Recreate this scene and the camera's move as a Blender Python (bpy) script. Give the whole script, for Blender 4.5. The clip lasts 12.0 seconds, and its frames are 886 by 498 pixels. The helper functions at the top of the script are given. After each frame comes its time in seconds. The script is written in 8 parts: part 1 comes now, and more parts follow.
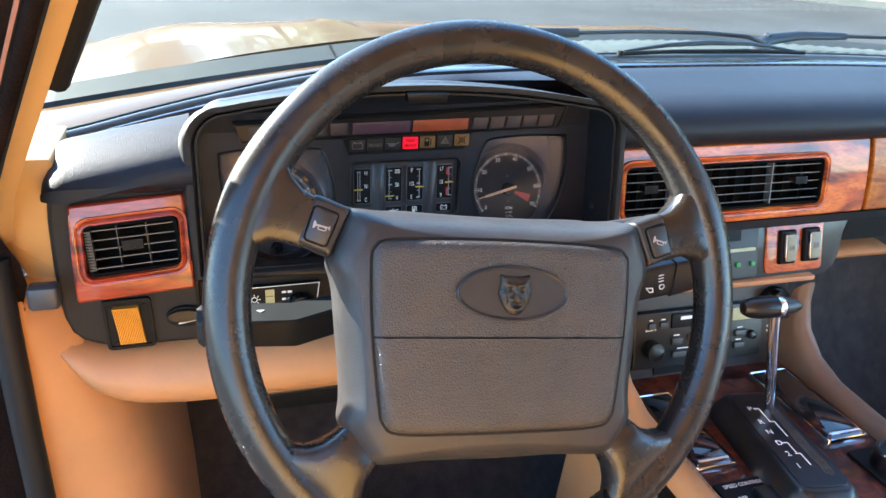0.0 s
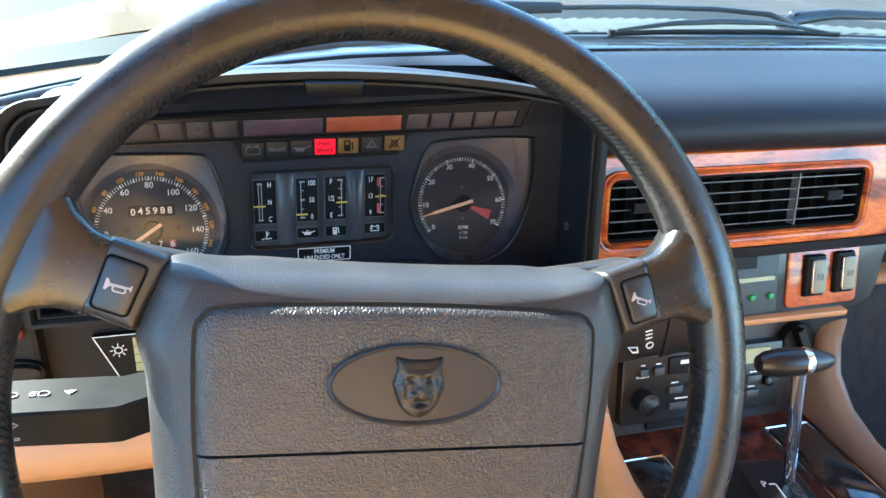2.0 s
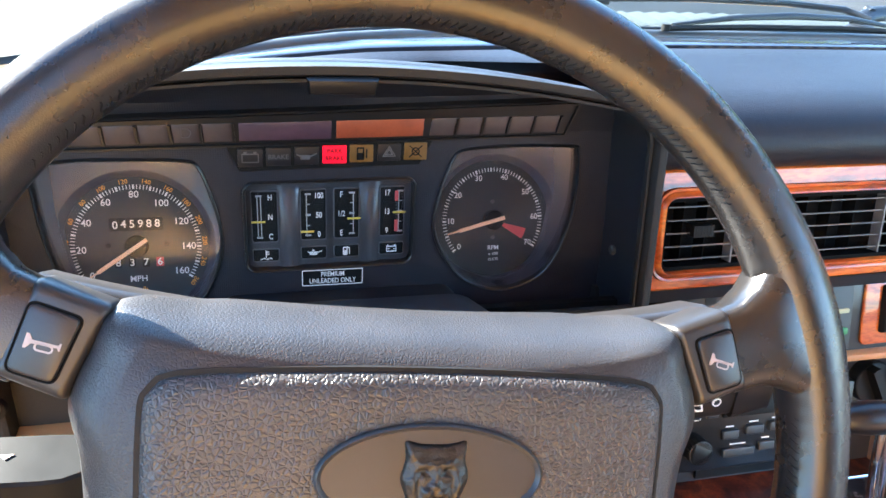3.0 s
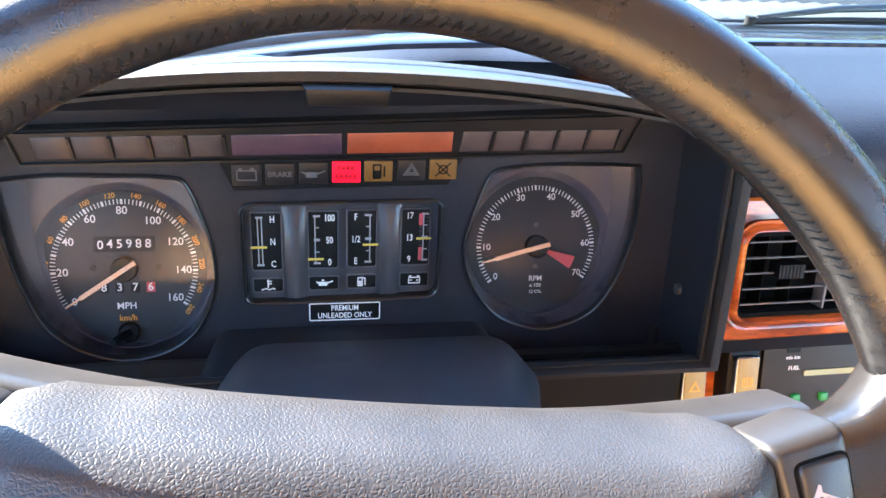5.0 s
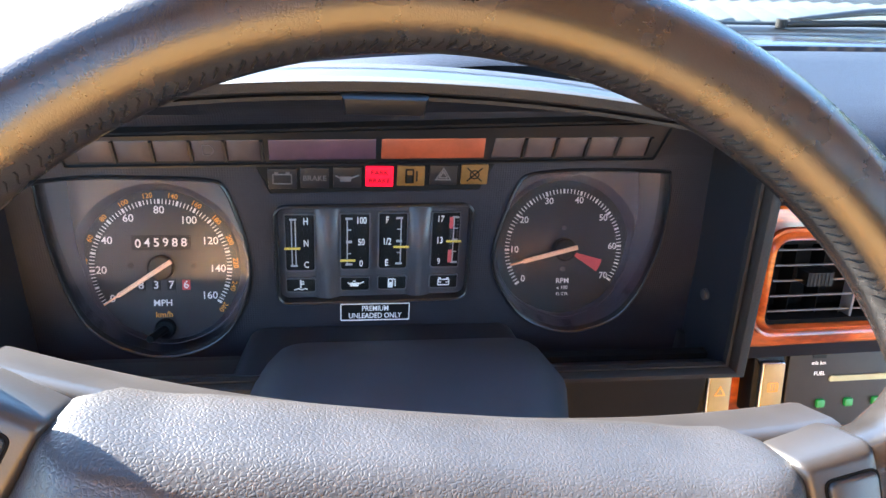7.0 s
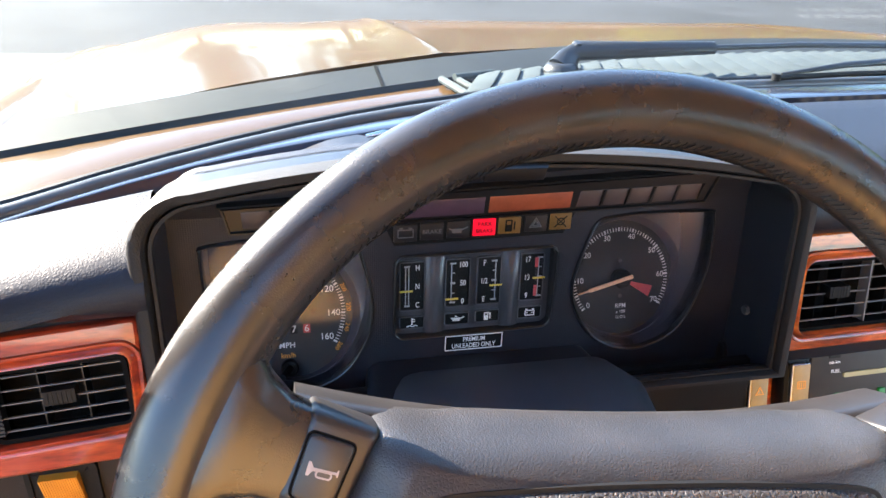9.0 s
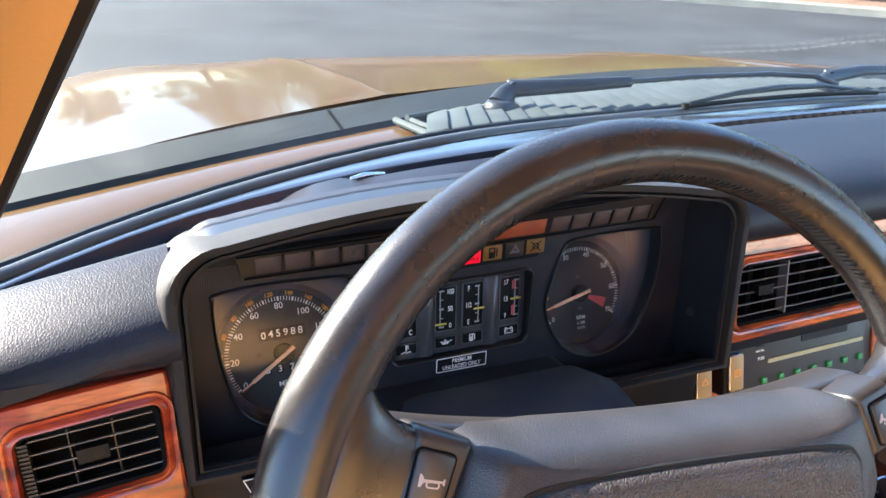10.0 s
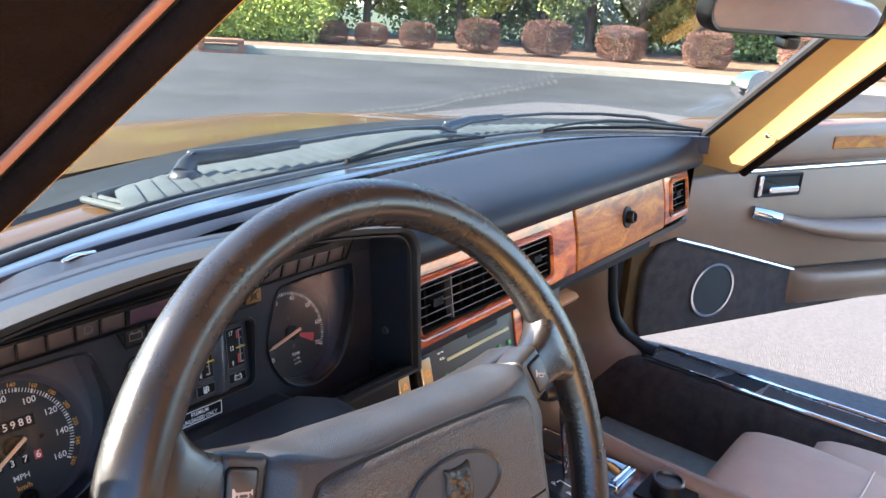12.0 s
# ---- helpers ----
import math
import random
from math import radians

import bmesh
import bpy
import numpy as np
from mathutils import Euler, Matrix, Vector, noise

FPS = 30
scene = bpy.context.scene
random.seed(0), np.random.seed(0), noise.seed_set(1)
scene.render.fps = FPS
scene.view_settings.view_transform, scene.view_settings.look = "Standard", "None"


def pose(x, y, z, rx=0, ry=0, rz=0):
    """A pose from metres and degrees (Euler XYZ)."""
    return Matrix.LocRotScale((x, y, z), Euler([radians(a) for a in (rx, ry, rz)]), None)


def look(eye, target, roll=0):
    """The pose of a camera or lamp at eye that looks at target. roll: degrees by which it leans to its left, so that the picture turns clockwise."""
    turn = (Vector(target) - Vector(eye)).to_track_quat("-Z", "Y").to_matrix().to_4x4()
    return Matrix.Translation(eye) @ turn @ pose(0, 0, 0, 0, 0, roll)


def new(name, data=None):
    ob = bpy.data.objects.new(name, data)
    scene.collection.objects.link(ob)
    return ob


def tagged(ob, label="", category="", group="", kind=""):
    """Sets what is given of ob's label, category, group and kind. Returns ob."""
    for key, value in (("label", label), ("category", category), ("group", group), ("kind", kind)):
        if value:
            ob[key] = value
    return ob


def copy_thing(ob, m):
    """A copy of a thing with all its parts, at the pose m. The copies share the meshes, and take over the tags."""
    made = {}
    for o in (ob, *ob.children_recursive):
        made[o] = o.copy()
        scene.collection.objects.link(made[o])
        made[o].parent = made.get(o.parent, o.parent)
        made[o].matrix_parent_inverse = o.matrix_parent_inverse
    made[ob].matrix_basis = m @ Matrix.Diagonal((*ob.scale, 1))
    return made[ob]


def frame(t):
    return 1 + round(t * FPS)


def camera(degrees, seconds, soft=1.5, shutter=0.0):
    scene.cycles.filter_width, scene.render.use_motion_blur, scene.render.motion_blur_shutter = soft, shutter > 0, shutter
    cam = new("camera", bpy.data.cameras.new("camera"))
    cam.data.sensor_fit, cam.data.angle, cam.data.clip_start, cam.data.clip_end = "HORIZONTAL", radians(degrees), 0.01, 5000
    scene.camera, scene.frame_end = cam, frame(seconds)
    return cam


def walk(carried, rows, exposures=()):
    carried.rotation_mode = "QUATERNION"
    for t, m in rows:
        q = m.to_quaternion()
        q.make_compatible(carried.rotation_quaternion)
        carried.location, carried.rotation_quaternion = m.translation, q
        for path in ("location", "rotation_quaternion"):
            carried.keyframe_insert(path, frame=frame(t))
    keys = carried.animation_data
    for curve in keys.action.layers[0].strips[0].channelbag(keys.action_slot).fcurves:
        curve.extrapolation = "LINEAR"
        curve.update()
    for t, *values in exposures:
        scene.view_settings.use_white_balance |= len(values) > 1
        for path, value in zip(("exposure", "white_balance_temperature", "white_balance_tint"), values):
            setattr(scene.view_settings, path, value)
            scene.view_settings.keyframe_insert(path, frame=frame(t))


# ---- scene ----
cam = camera(61.9, 12.0)
PATH = [
    (0, (-0.016, 0.229, 1.052), (0.572, 1.955, 0.231), 3.8),
    (0.5, (0.013, 0.26, 1.039), (0.604, 1.98, 0.207), 3.8),
    (1, (0.055, 0.291, 1.032), (0.645, 2.005, 0.187), 4.0),
    (1.5, (0.087, 0.328, 1.024), (0.667, 2.041, 0.169), 4.2),
    (2, (0.099, 0.372, 1.022), (0.655, 2.091, 0.163), 4.1),
    (2.5, (0.114, 0.405, 1.015), (0.64, 2.133, 0.156), 4.3),
    (3, (0.122, 0.45, 1.004), (0.61, 2.184, 0.136), 4.4),
    (5, (0.156, 0.527, 0.997), (0.494, 2.274, 0.083), 4.0),
    (5.5, (0.155, 0.528, 0.996), (0.472, 2.27, 0.067), 3.9),
    (6, (0.153, 0.526, 0.997), (0.453, 2.269, 0.064), 3.8),
    (6.5, (0.149, 0.529, 0.997), (0.436, 2.274, 0.063), 3.7),
    (6.7, (0.149, 0.53, 1.001), (0.436, 2.269, 0.056), 4.0),
    (8.3, (0.0968, 0.4802, 1.0228), (0.4179, 2.232, 0.1128), 3.18),
    (8.5, (0.0788, 0.4772, 1.0298), (0.4229, 2.23, 0.1328), 3.18),
    (9, (0.0419, 0.4785, 1.0436), (0.4706, 2.23, 0.1787), 2.87),
    (9.5, (0.0045, 0.4783, 1.0534), (0.5712, 2.21, 0.2224), 2.75),
    (10, (-0.0426, 0.4663, 1.0617), (0.7013, 2.146, 0.2726), 2.85),
    (10.5, (-0.0852, 0.4631, 1.0766), (0.8564, 2.06, 0.3279), 3.02),
    (11, (-0.103, 0.454, 1.077), (1.039, 1.933, 0.365), 3.2),
    (11.5, (-0.125, 0.447, 1.093), (1.207, 1.78, 0.423), 3.3),
    (12, (-0.129, 0.423, 1.088), (1.364, 1.602, 0.474), 3.6),
]
EXPOSURE = [(0, 3.45, 6200, 4), (1.5, 3.7, 5850, 1), (2.0, 3.72, 5850, -3), (2.5, 3.78, 5900, 1), (3.2, 3.95, 6150, 8), (5, 4.25, 6200, 10), (6.5, 4.25, 6200, 10), (8.5, 3.77, 6600, 12), (9.5, 3.31, 6600, 13), (10.5, 3.24, 6150, 11), (11.5, 3.40, 6450, 12), (12, 3.32, 6550, 12)]
walk(cam, [(t, look(eye, target, roll)) for t, eye, target, roll in PATH], EXPOSURE)

# ---- world and sun ----
SUN_AZ, SUN_EL = radians(-46), radians(29.5)      # to the car's left and a little ahead
world = bpy.data.worlds.new("sky")
scene.world = world
world.use_nodes = True
wn = world.node_tree
sky = wn.nodes.new("ShaderNodeTexSky")
sky.sky_type, sky.sun_disc = "NISHITA", False
sky.sun_elevation, sky.sun_rotation = SUN_EL, SUN_AZ
sky.air_density, sky.dust_density, sky.ozone_density = 1.0, 0.25, 4.0
wn.links.new(sky.outputs[0], wn.nodes["Background"].inputs[0])
wn.nodes["Background"].inputs[1].default_value = 0.12
sun_data = bpy.data.lights.new("sun", "SUN")
sun_data.energy, sun_data.angle, sun_data.color = 5.0, radians(0.53), (1.0, 0.91, 0.78)
sun = new("sun", sun_data)
sun_dir = Vector((math.sin(SUN_AZ) * math.cos(SUN_EL), math.cos(SUN_AZ) * math.cos(SUN_EL), math.sin(SUN_EL)))
sun.matrix_world = look(sun_dir * 50, (0, 0, 0))


# ---- materials ----
def mat(name, color, rough=0.5, metal=0.0, coat=0.0, vary=0.0, scale=40.0, bump=0.0, bump_scale=400.0,
        kind="noise", second=None, rough_vary=0.0, emit=None, strength=0.0, stretch=(1, 1, 1), sheen=0.0, spec=0.5, by_object=0.0):
    """A surface with colour that varies at two scales and a fine relief. bump: its height in metres."""
    m = bpy.data.materials.new(name)
    m.use_nodes = True
    nt = m.node_tree
    b = nt.nodes["Principled BSDF"]
    b.inputs["Base Color"].default_value = (*color, 1)
    b.inputs["Roughness"].default_value = rough
    b.inputs["Metallic"].default_value = metal
    b.inputs["Coat Weight"].default_value = coat
    b.inputs["Coat Roughness"].default_value = 0.06
    b.inputs["Sheen Weight"].default_value = sheen
    b.inputs["Specular IOR Level"].default_value = spec
    co = nt.nodes.new("ShaderNodeTexCoord")
    mp = nt.nodes.new("ShaderNodeMapping")
    mp.inputs["Scale"].default_value = stretch
    nt.links.new(co.outputs["Object"], mp.inputs[0])
    if vary or second:
        n1 = nt.nodes.new("ShaderNodeTexNoise")
        n1.inputs["Scale"].default_value, n1.inputs["Detail"].default_value = scale, 6
        n1.inputs["Roughness"].default_value = 0.65
        nt.links.new(mp.outputs[0], n1.inputs["Vector"])
        ramp = nt.nodes.new("ShaderNodeValToRGB")
        ramp.color_ramp.elements[0].position, ramp.color_ramp.elements[1].position = 0.3, 0.7
        lo = second if second else tuple(c * (1 - vary) for c in color)
        hi = color if second else tuple(min(1, c * (1 + vary)) for c in color)
        ramp.color_ramp.elements[0].color, ramp.color_ramp.elements[1].color = (*lo, 1), (*hi, 1)
        nt.links.new(n1.outputs["Fac"], ramp.inputs[0])
        out = ramp.outputs[0]
        if by_object:
            info = nt.nodes.new("ShaderNodeObjectInfo")
            mul = nt.nodes.new("ShaderNodeMapRange")
            mul.inputs["To Min"].default_value, mul.inputs["To Max"].default_value = 1 - by_object, 1 + by_object
            nt.links.new(info.outputs["Random"], mul.inputs["Value"])
            hsv = nt.nodes.new("ShaderNodeHueSaturation")
            nt.links.new(mul.outputs[0], hsv.inputs["Value"])
            nt.links.new(out, hsv.inputs["Color"])
            out = hsv.outputs[0]
        nt.links.new(out, b.inputs["Base Color"])
        if rough_vary:
            mr = nt.nodes.new("ShaderNodeMapRange")
            mr.inputs["To Min"].default_value, mr.inputs["To Max"].default_value = rough - rough_vary, rough + rough_vary
            nt.links.new(n1.outputs["Fac"], mr.inputs["Value"])
            nt.links.new(mr.outputs[0], b.inputs["Roughness"])
    if bump:
        if kind == "noise":
            n2 = nt.nodes.new("ShaderNodeTexNoise")
            n2.inputs["Scale"].default_value, n2.inputs["Detail"].default_value = bump_scale, 3
            h = n2.outputs["Fac"]
        elif kind == "grain":            # creased hide: cracks between warped cells
            nz = nt.nodes.new("ShaderNodeTexNoise")
            nz.inputs["Scale"].default_value, nz.inputs["Detail"].default_value = bump_scale * 0.6, 2
            nt.links.new(mp.outputs[0], nz.inputs["Vector"])
            mx = nt.nodes.new("ShaderNodeVectorMath")
            mx.operation = "MULTIPLY_ADD"
            mx.inputs[1].default_value = (0.9 / bump_scale,) * 3
            nt.links.new(nz.outputs["Color"], mx.inputs[0])
            nt.links.new(mp.outputs[0], mx.inputs[2])
            n2 = nt.nodes.new("ShaderNodeTexVoronoi")
            n2.feature = "DISTANCE_TO_EDGE"
            n2.inputs["Scale"].default_value = bump_scale
            nt.links.new(mx.outputs[0], n2.inputs["Vector"])
            cl = nt.nodes.new("ShaderNodeMapRange")
            cl.interpolation_type = "SMOOTHSTEP"
            cl.inputs["From Max"].default_value = 0.28
            nt.links.new(n2.outputs["Distance"], cl.inputs["Value"])
            h = cl.outputs[0]
        elif kind == "hide":             # crinkled hide: soft winding creases at two sizes
            n2 = nt.nodes.new("ShaderNodeTexNoise")
            n2.inputs["Scale"].default_value, n2.inputs["Detail"].default_value = bump_scale, 3.5
            n2.inputs["Roughness"].default_value, n2.inputs["Distortion"].default_value = 0.6, 1.1
            cl = nt.nodes.new("ShaderNodeMapRange")
            cl.interpolation_type = "SMOOTHSTEP"
            cl.inputs["From Min"].default_value, cl.inputs["From Max"].default_value = 0.3, 0.7
            nt.links.new(n2.outputs["Fac"], cl.inputs["Value"])
            h = cl.outputs[0]
        else:                            # weave
            n2 = nt.nodes.new("ShaderNodeTexVoronoi")
            n2.inputs["Scale"].default_value, n2.inputs["Randomness"].default_value = bump_scale, 0.15
            h = n2.outputs["Distance"]
        if kind != "grain":
            nt.links.new(mp.outputs[0], n2.inputs["Vector"])
        bp = nt.nodes.new("ShaderNodeBump")
        bp.inputs["Distance"].default_value, bp.inputs["Strength"].default_value = bump, 1.0
        nt.links.new(h, bp.inputs["Height"])
        nt.links.new(bp.outputs[0], b.inputs["Normal"])
    if emit:
        b.inputs["Emission Color"].default_value, b.inputs["Emission Strength"].default_value = (*emit, 1), strength
    return m


def glass_mat(name, tint=(1, 1, 1), gloss=1.0, rough=0.0):
    """Clear pane: what lies behind shows through, with mirror-like gloss by angle."""
    m = bpy.data.materials.new(name)
    m.use_nodes = True
    nt = m.node_tree
    nt.nodes.remove(nt.nodes["Principled BSDF"])
    tr = nt.nodes.new("ShaderNodeBsdfTransparent")
    tr.inputs[0].default_value = (*tint, 1)
    gl = nt.nodes.new("ShaderNodeBsdfGlossy")
    gl.inputs["Roughness"].default_value = rough
    lw = nt.nodes.new("ShaderNodeLayerWeight")
    lw.inputs[0].default_value = 0.5
    pw = nt.nodes.new("ShaderNodeMath")
    pw.operation = "POWER"
    pw.inputs[1].default_value = 4.0
    nt.links.new(lw.outputs["Facing"], pw.inputs[0])
    mu = nt.nodes.new("ShaderNodeMapRange")
    mu.inputs["To Min"].default_value, mu.inputs["To Max"].default_value = 0.03 * gloss, 0.7 * gloss
    nt.links.new(pw.outputs[0], mu.inputs["Value"])
    mx = nt.nodes.new("ShaderNodeMixShader")
    nt.links.new(mu.outputs[0], mx.inputs[0])
    nt.links.new(tr.outputs[0], mx.inputs[1])
    nt.links.new(gl.outputs[0], mx.inputs[2])
    nt.links.new(mx.outputs[0], nt.nodes["Material Output"].inputs[0])
    return m


def wood_mat(name, light, mid, dark, scale, stretch, coat=1.0, contrast=(0.35, 0.5, 0.66)):
    """Lacquered veneer: warped bands of figure with fine dark pores."""
    m = mat(name, mid, rough=0.4, coat=coat, spec=0.3)
    nt = m.node_tree
    b = nt.nodes["Principled BSDF"]
    co = nt.nodes.new("ShaderNodeTexCoord")
    mp = nt.nodes.new("ShaderNodeMapping")
    mp.inputs["Scale"].default_value = stretch
    nt.links.new(co.outputs["Object"], mp.inputs[0])
    n = nt.nodes.new("ShaderNodeTexNoise")
    n.inputs["Scale"].default_value, n.inputs["Detail"].default_value, n.inputs["Distortion"].default_value = scale, 8, 1.6
    nt.links.new(mp.outputs[0], n.inputs["Vector"])
    r = nt.nodes.new("ShaderNodeValToRGB")
    e = r.color_ramp.elements
    e[0].position, e[0].color = contrast[0], (*dark, 1)
    e[1].position, e[1].color = contrast[2], (*light, 1)
    k = e.new(contrast[1])
    k.color = (*mid, 1)
    nt.links.new(n.outputs["Fac"], r.inputs[0])
    p = nt.nodes.new("ShaderNodeTexNoise")
    p.inputs["Scale"].default_value, p.inputs["Detail"].default_value = scale * 14, 4
    nt.links.new(mp.outputs[0], p.inputs["Vector"])
    mr = nt.nodes.new("ShaderNodeMapRange")
    mr.inputs["From Min"].default_value, mr.inputs["From Max"].default_value = 0.3, 0.55
    mr.inputs["To Min"].default_value = 0.6
    nt.links.new(p.outputs["Fac"], mr.inputs["Value"])
    mx = nt.nodes.new("ShaderNodeMix")
    mx.data_type, mx.blend_type = "RGBA", "MULTIPLY"
    mx.inputs["Factor"].default_value = 1.0
    nt.links.new(r.outputs[0], mx.inputs["A"])
    nt.links.new(mr.outputs[0], mx.inputs["B"])
    nt.links.new(mx.outputs["Result"], b.inputs["Base Color"])
    return m


RIM_LEATHER = mat("rim_leather", (0.0125, 0.0115, 0.0118), 0.27, vary=0.25, scale=30, bump=0.00002, bump_scale=900, kind="grain", rough_vary=0.08, spec=0.55)
SPOKE_HIDE = mat("horn_block_plastic", (0.0135, 0.012, 0.012), 0.42, vary=0.2, scale=40, bump=0.00004, bump_scale=1400, rough_vary=0.05, spec=0.5)
PAD_VINYL = mat("pad_vinyl", (0.031, 0.0275, 0.0265), 0.42, vary=0.2, scale=25, bump=0.00028, bump_scale=460, kind="grain", rough_vary=0.06, spec=0.55)
SOFT_VINYL = mat("hub_vinyl", (0.022, 0.0215, 0.0235), 0.42, vary=0.2, scale=25, bump=0.00008, bump_scale=680, kind="grain", rough_vary=0.06, spec=0.45)
# black vinyl; the blue in its base colour stands for reflected sky
DASH_VINYL = mat("dash_vinyl", (0.011, 0.0125, 0.018), 0.46, vary=0.2, scale=14, bump=0.00007, bump_scale=520, kind="grain", rough_vary=0.05, spec=0.2)
HOOD_VINYL = mat("hood_vinyl", (0.014, 0.0118, 0.0108), 0.56, vary=0.2, scale=20, bump=0.00008, bump_scale=600, kind="grain", rough_vary=0.05, spec=0.3)
BLACK_PLASTIC = mat("black_plastic", (0.0065, 0.0062, 0.0068), 0.34, vary=0.3, scale=60, bump=0.00006, bump_scale=1500, rough_vary=0.08)
MATT_BLACK = mat("matt_black", (0.004, 0.004, 0.0043), 0.55, vary=0.3, scale=60, bump=0.0001, bump_scale=900, rough_vary=0.08, spec=0.22)
# housing and lining: black lifted towards blue, a veil of lens haze in the colour
HOUSING = mat("hazed_woven_housing", (0.014, 0.0148, 0.021), 0.5, vary=0.2, scale=40, bump=0.00022, bump_scale=720, kind="weave", spec=0.35)
HOOD_LINING = mat("hazed_satin_lining", (0.0115, 0.0125, 0.0165), 0.4, vary=0.2, scale=30, bump=0.00005, bump_scale=1200, rough_vary=0.06, spec=0.45)
GREY_PLASTIC = mat("grey_plastic", (0.032, 0.032, 0.033), 0.42, vary=0.15, scale=50, bump=0.00006, bump_scale=1200)
DIAL_GREY = mat("dial_charcoal", (0.039, 0.041, 0.044), 0.6, vary=0.12, scale=60, spec=0.3)
PANEL_GREY = mat("dark_panel_grey", (0.017, 0.0165, 0.016), 0.45, vary=0.15, scale=50, bump=0.00005, bump_scale=1200, spec=0.4)
DIAL_RING = mat("dial_ring", (0.075, 0.068, 0.084), 0.34, vary=0.1, scale=60, spec=0.45)
GAUGE_GREY = mat("gauge_grey", (0.052, 0.052, 0.06), 0.3, vary=0.12, scale=30)
GAUGE_LINE = mat("gauge_frame_grey", (0.085, 0.085, 0.095), 0.4, vary=0.1, scale=60)
PALE_INK = mat("pale_ink", (0.40, 0.41, 0.42), 0.6)
WHITE_INK = mat("white_ink", (0.88, 0.88, 0.87), 0.6)
HORN_INK = mat("faded_ink", (0.30, 0.265, 0.265), 0.6, vary=0.15, scale=300)
AMBER_INK = mat("amber_ink", (0.85, 0.38, 0.06), 0.6)
YELLOW_INK = mat("yellow_ink", (0.75, 0.58, 0.10), 0.5)
RED_INK = mat("red_ink", (0.6, 0.09, 0.10), 0.6)
DIM_INK = mat("dim_ink", (0.10, 0.09, 0.09), 0.6)
NEEDLE = mat("needle_orange", (0.95, 0.58, 0.36), 0.5)
WOOD = wood_mat("lacquered_veneer", (0.62, 0.17, 0.02), (0.42, 0.075, 0.008), (0.11, 0.014, 0.003), 9, (1.0, 3.0, 3.2), 0.6)
WOOD_RED = wood_mat("red_lacquered_veneer", (0.42, 0.056, 0.010), (0.27, 0.024, 0.006), (0.09, 0.008, 0.003), 10, (0.7, 3.0, 4.2), 0.75)
WOOD_GOLD = wood_mat("golden_lacquered_veneer", (0.50, 0.18, 0.008), (0.35, 0.10, 0.004), (0.18, 0.042, 0.003), 11, (0.9, 2.0, 3.0), 0.2)
BURL = wood_mat("burl_walnut", (0.17, 0.035, 0.012), (0.07, 0.014, 0.006), (0.015, 0.004, 0.003), 34, (1, 1, 1))
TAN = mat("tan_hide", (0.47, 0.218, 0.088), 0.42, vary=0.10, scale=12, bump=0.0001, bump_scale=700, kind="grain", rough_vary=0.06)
TAN_TRIM = mat("tan_vinyl", (0.41, 0.24, 0.088), 0.45, vary=0.08, scale=10, bump=0.00008, bump_scale=800, rough_vary=0.05)
# the tan hide again, with the passenger side's shade put into its colour
SHADED_TAN = mat("shaded_tan_hide", (0.165, 0.092, 0.054), 0.42, vary=0.10, scale=12, bump=0.0001, bump_scale=700, kind="grain", rough_vary=0.06)
# seat hide lightened so that it throws warm light onto the steering wheel
SEAT_BOUNCE = mat("bounce_seat_hide", (0.60, 0.35, 0.125), 0.42, vary=0.10, scale=12, bump=0.0001, bump_scale=700, kind="grain", rough_vary=0.06)
SEAT_HIDE = mat("seat_hide", (0.40, 0.25, 0.17), 0.42, vary=0.10, scale=12, bump=0.0001, bump_scale=700, kind="grain", rough_vary=0.06)
CARPET = mat("brown_carpet", (0.13, 0.085, 0.075), 0.95, vary=0.35, scale=60, bump=0.003, bump_scale=500, sheen=0.3)
CARPET_GREY = mat("grey_carpet", (0.048, 0.038, 0.035), 0.95, vary=0.35, scale=40, bump=0.003, bump_scale=500, sheen=0.1, spec=0.1)
CARPET_GREEN = mat("grey_green_carpet", (0.115, 0.135, 0.105), 0.95, vary=0.3, scale=60, bump=0.003, bump_scale=500, sheen=0.3)
SHROUD = mat("shroud_plastic", (0.032, 0.035, 0.042), 0.4, vary=0.15, scale=40, bump=0.00005, bump_scale=1200, rough_vary=0.06)
STALK = mat("stalk_plastic", (0.0085, 0.0095, 0.0105), 0.48, vary=0.15, scale=60, bump=0.00003, bump_scale=1500, rough_vary=0.05, spec=0.18)
PALE_RIB = mat("pale_rib", (0.13, 0.13, 0.13), 0.5, vary=0.2, scale=80)
VOID = mat("vent_dark", (0.003, 0.003, 0.003), 0.8, vary=0.3, scale=60, spec=0.08)
# dark rail whose bluish base adds to the sky's reflection
RAIL = mat("satin_rail", (0.018, 0.022, 0.032), 0.18, vary=0.2, scale=20, rough_vary=0.05, spec=0.5)
RUBBER = mat("black_rubber", (0.008, 0.008, 0.009), 0.55, vary=0.3, scale=40, rough_vary=0.1, spec=0.25)
CHROME = mat("chrome", (0.75, 0.75, 0.77), 0.08, metal=1.0, vary=0.04, scale=30, rough_vary=0.03)
BRUSHED = mat("brushed_alloy", (0.55, 0.56, 0.58), 0.28, metal=1.0, vary=0.08, scale=60, rough_vary=0.06)
PAINT = mat("gold_paint", (0.070, 0.036, 0.0115), 0.5, coat=0.4, vary=0.06, scale=3, spec=0.05)
SLAT = mat("vent_slat_grey", (0.09, 0.09, 0.094), 0.32, vary=0.15, scale=60)
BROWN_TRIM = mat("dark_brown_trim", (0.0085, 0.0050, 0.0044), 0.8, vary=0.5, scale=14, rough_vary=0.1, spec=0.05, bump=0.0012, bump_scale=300)
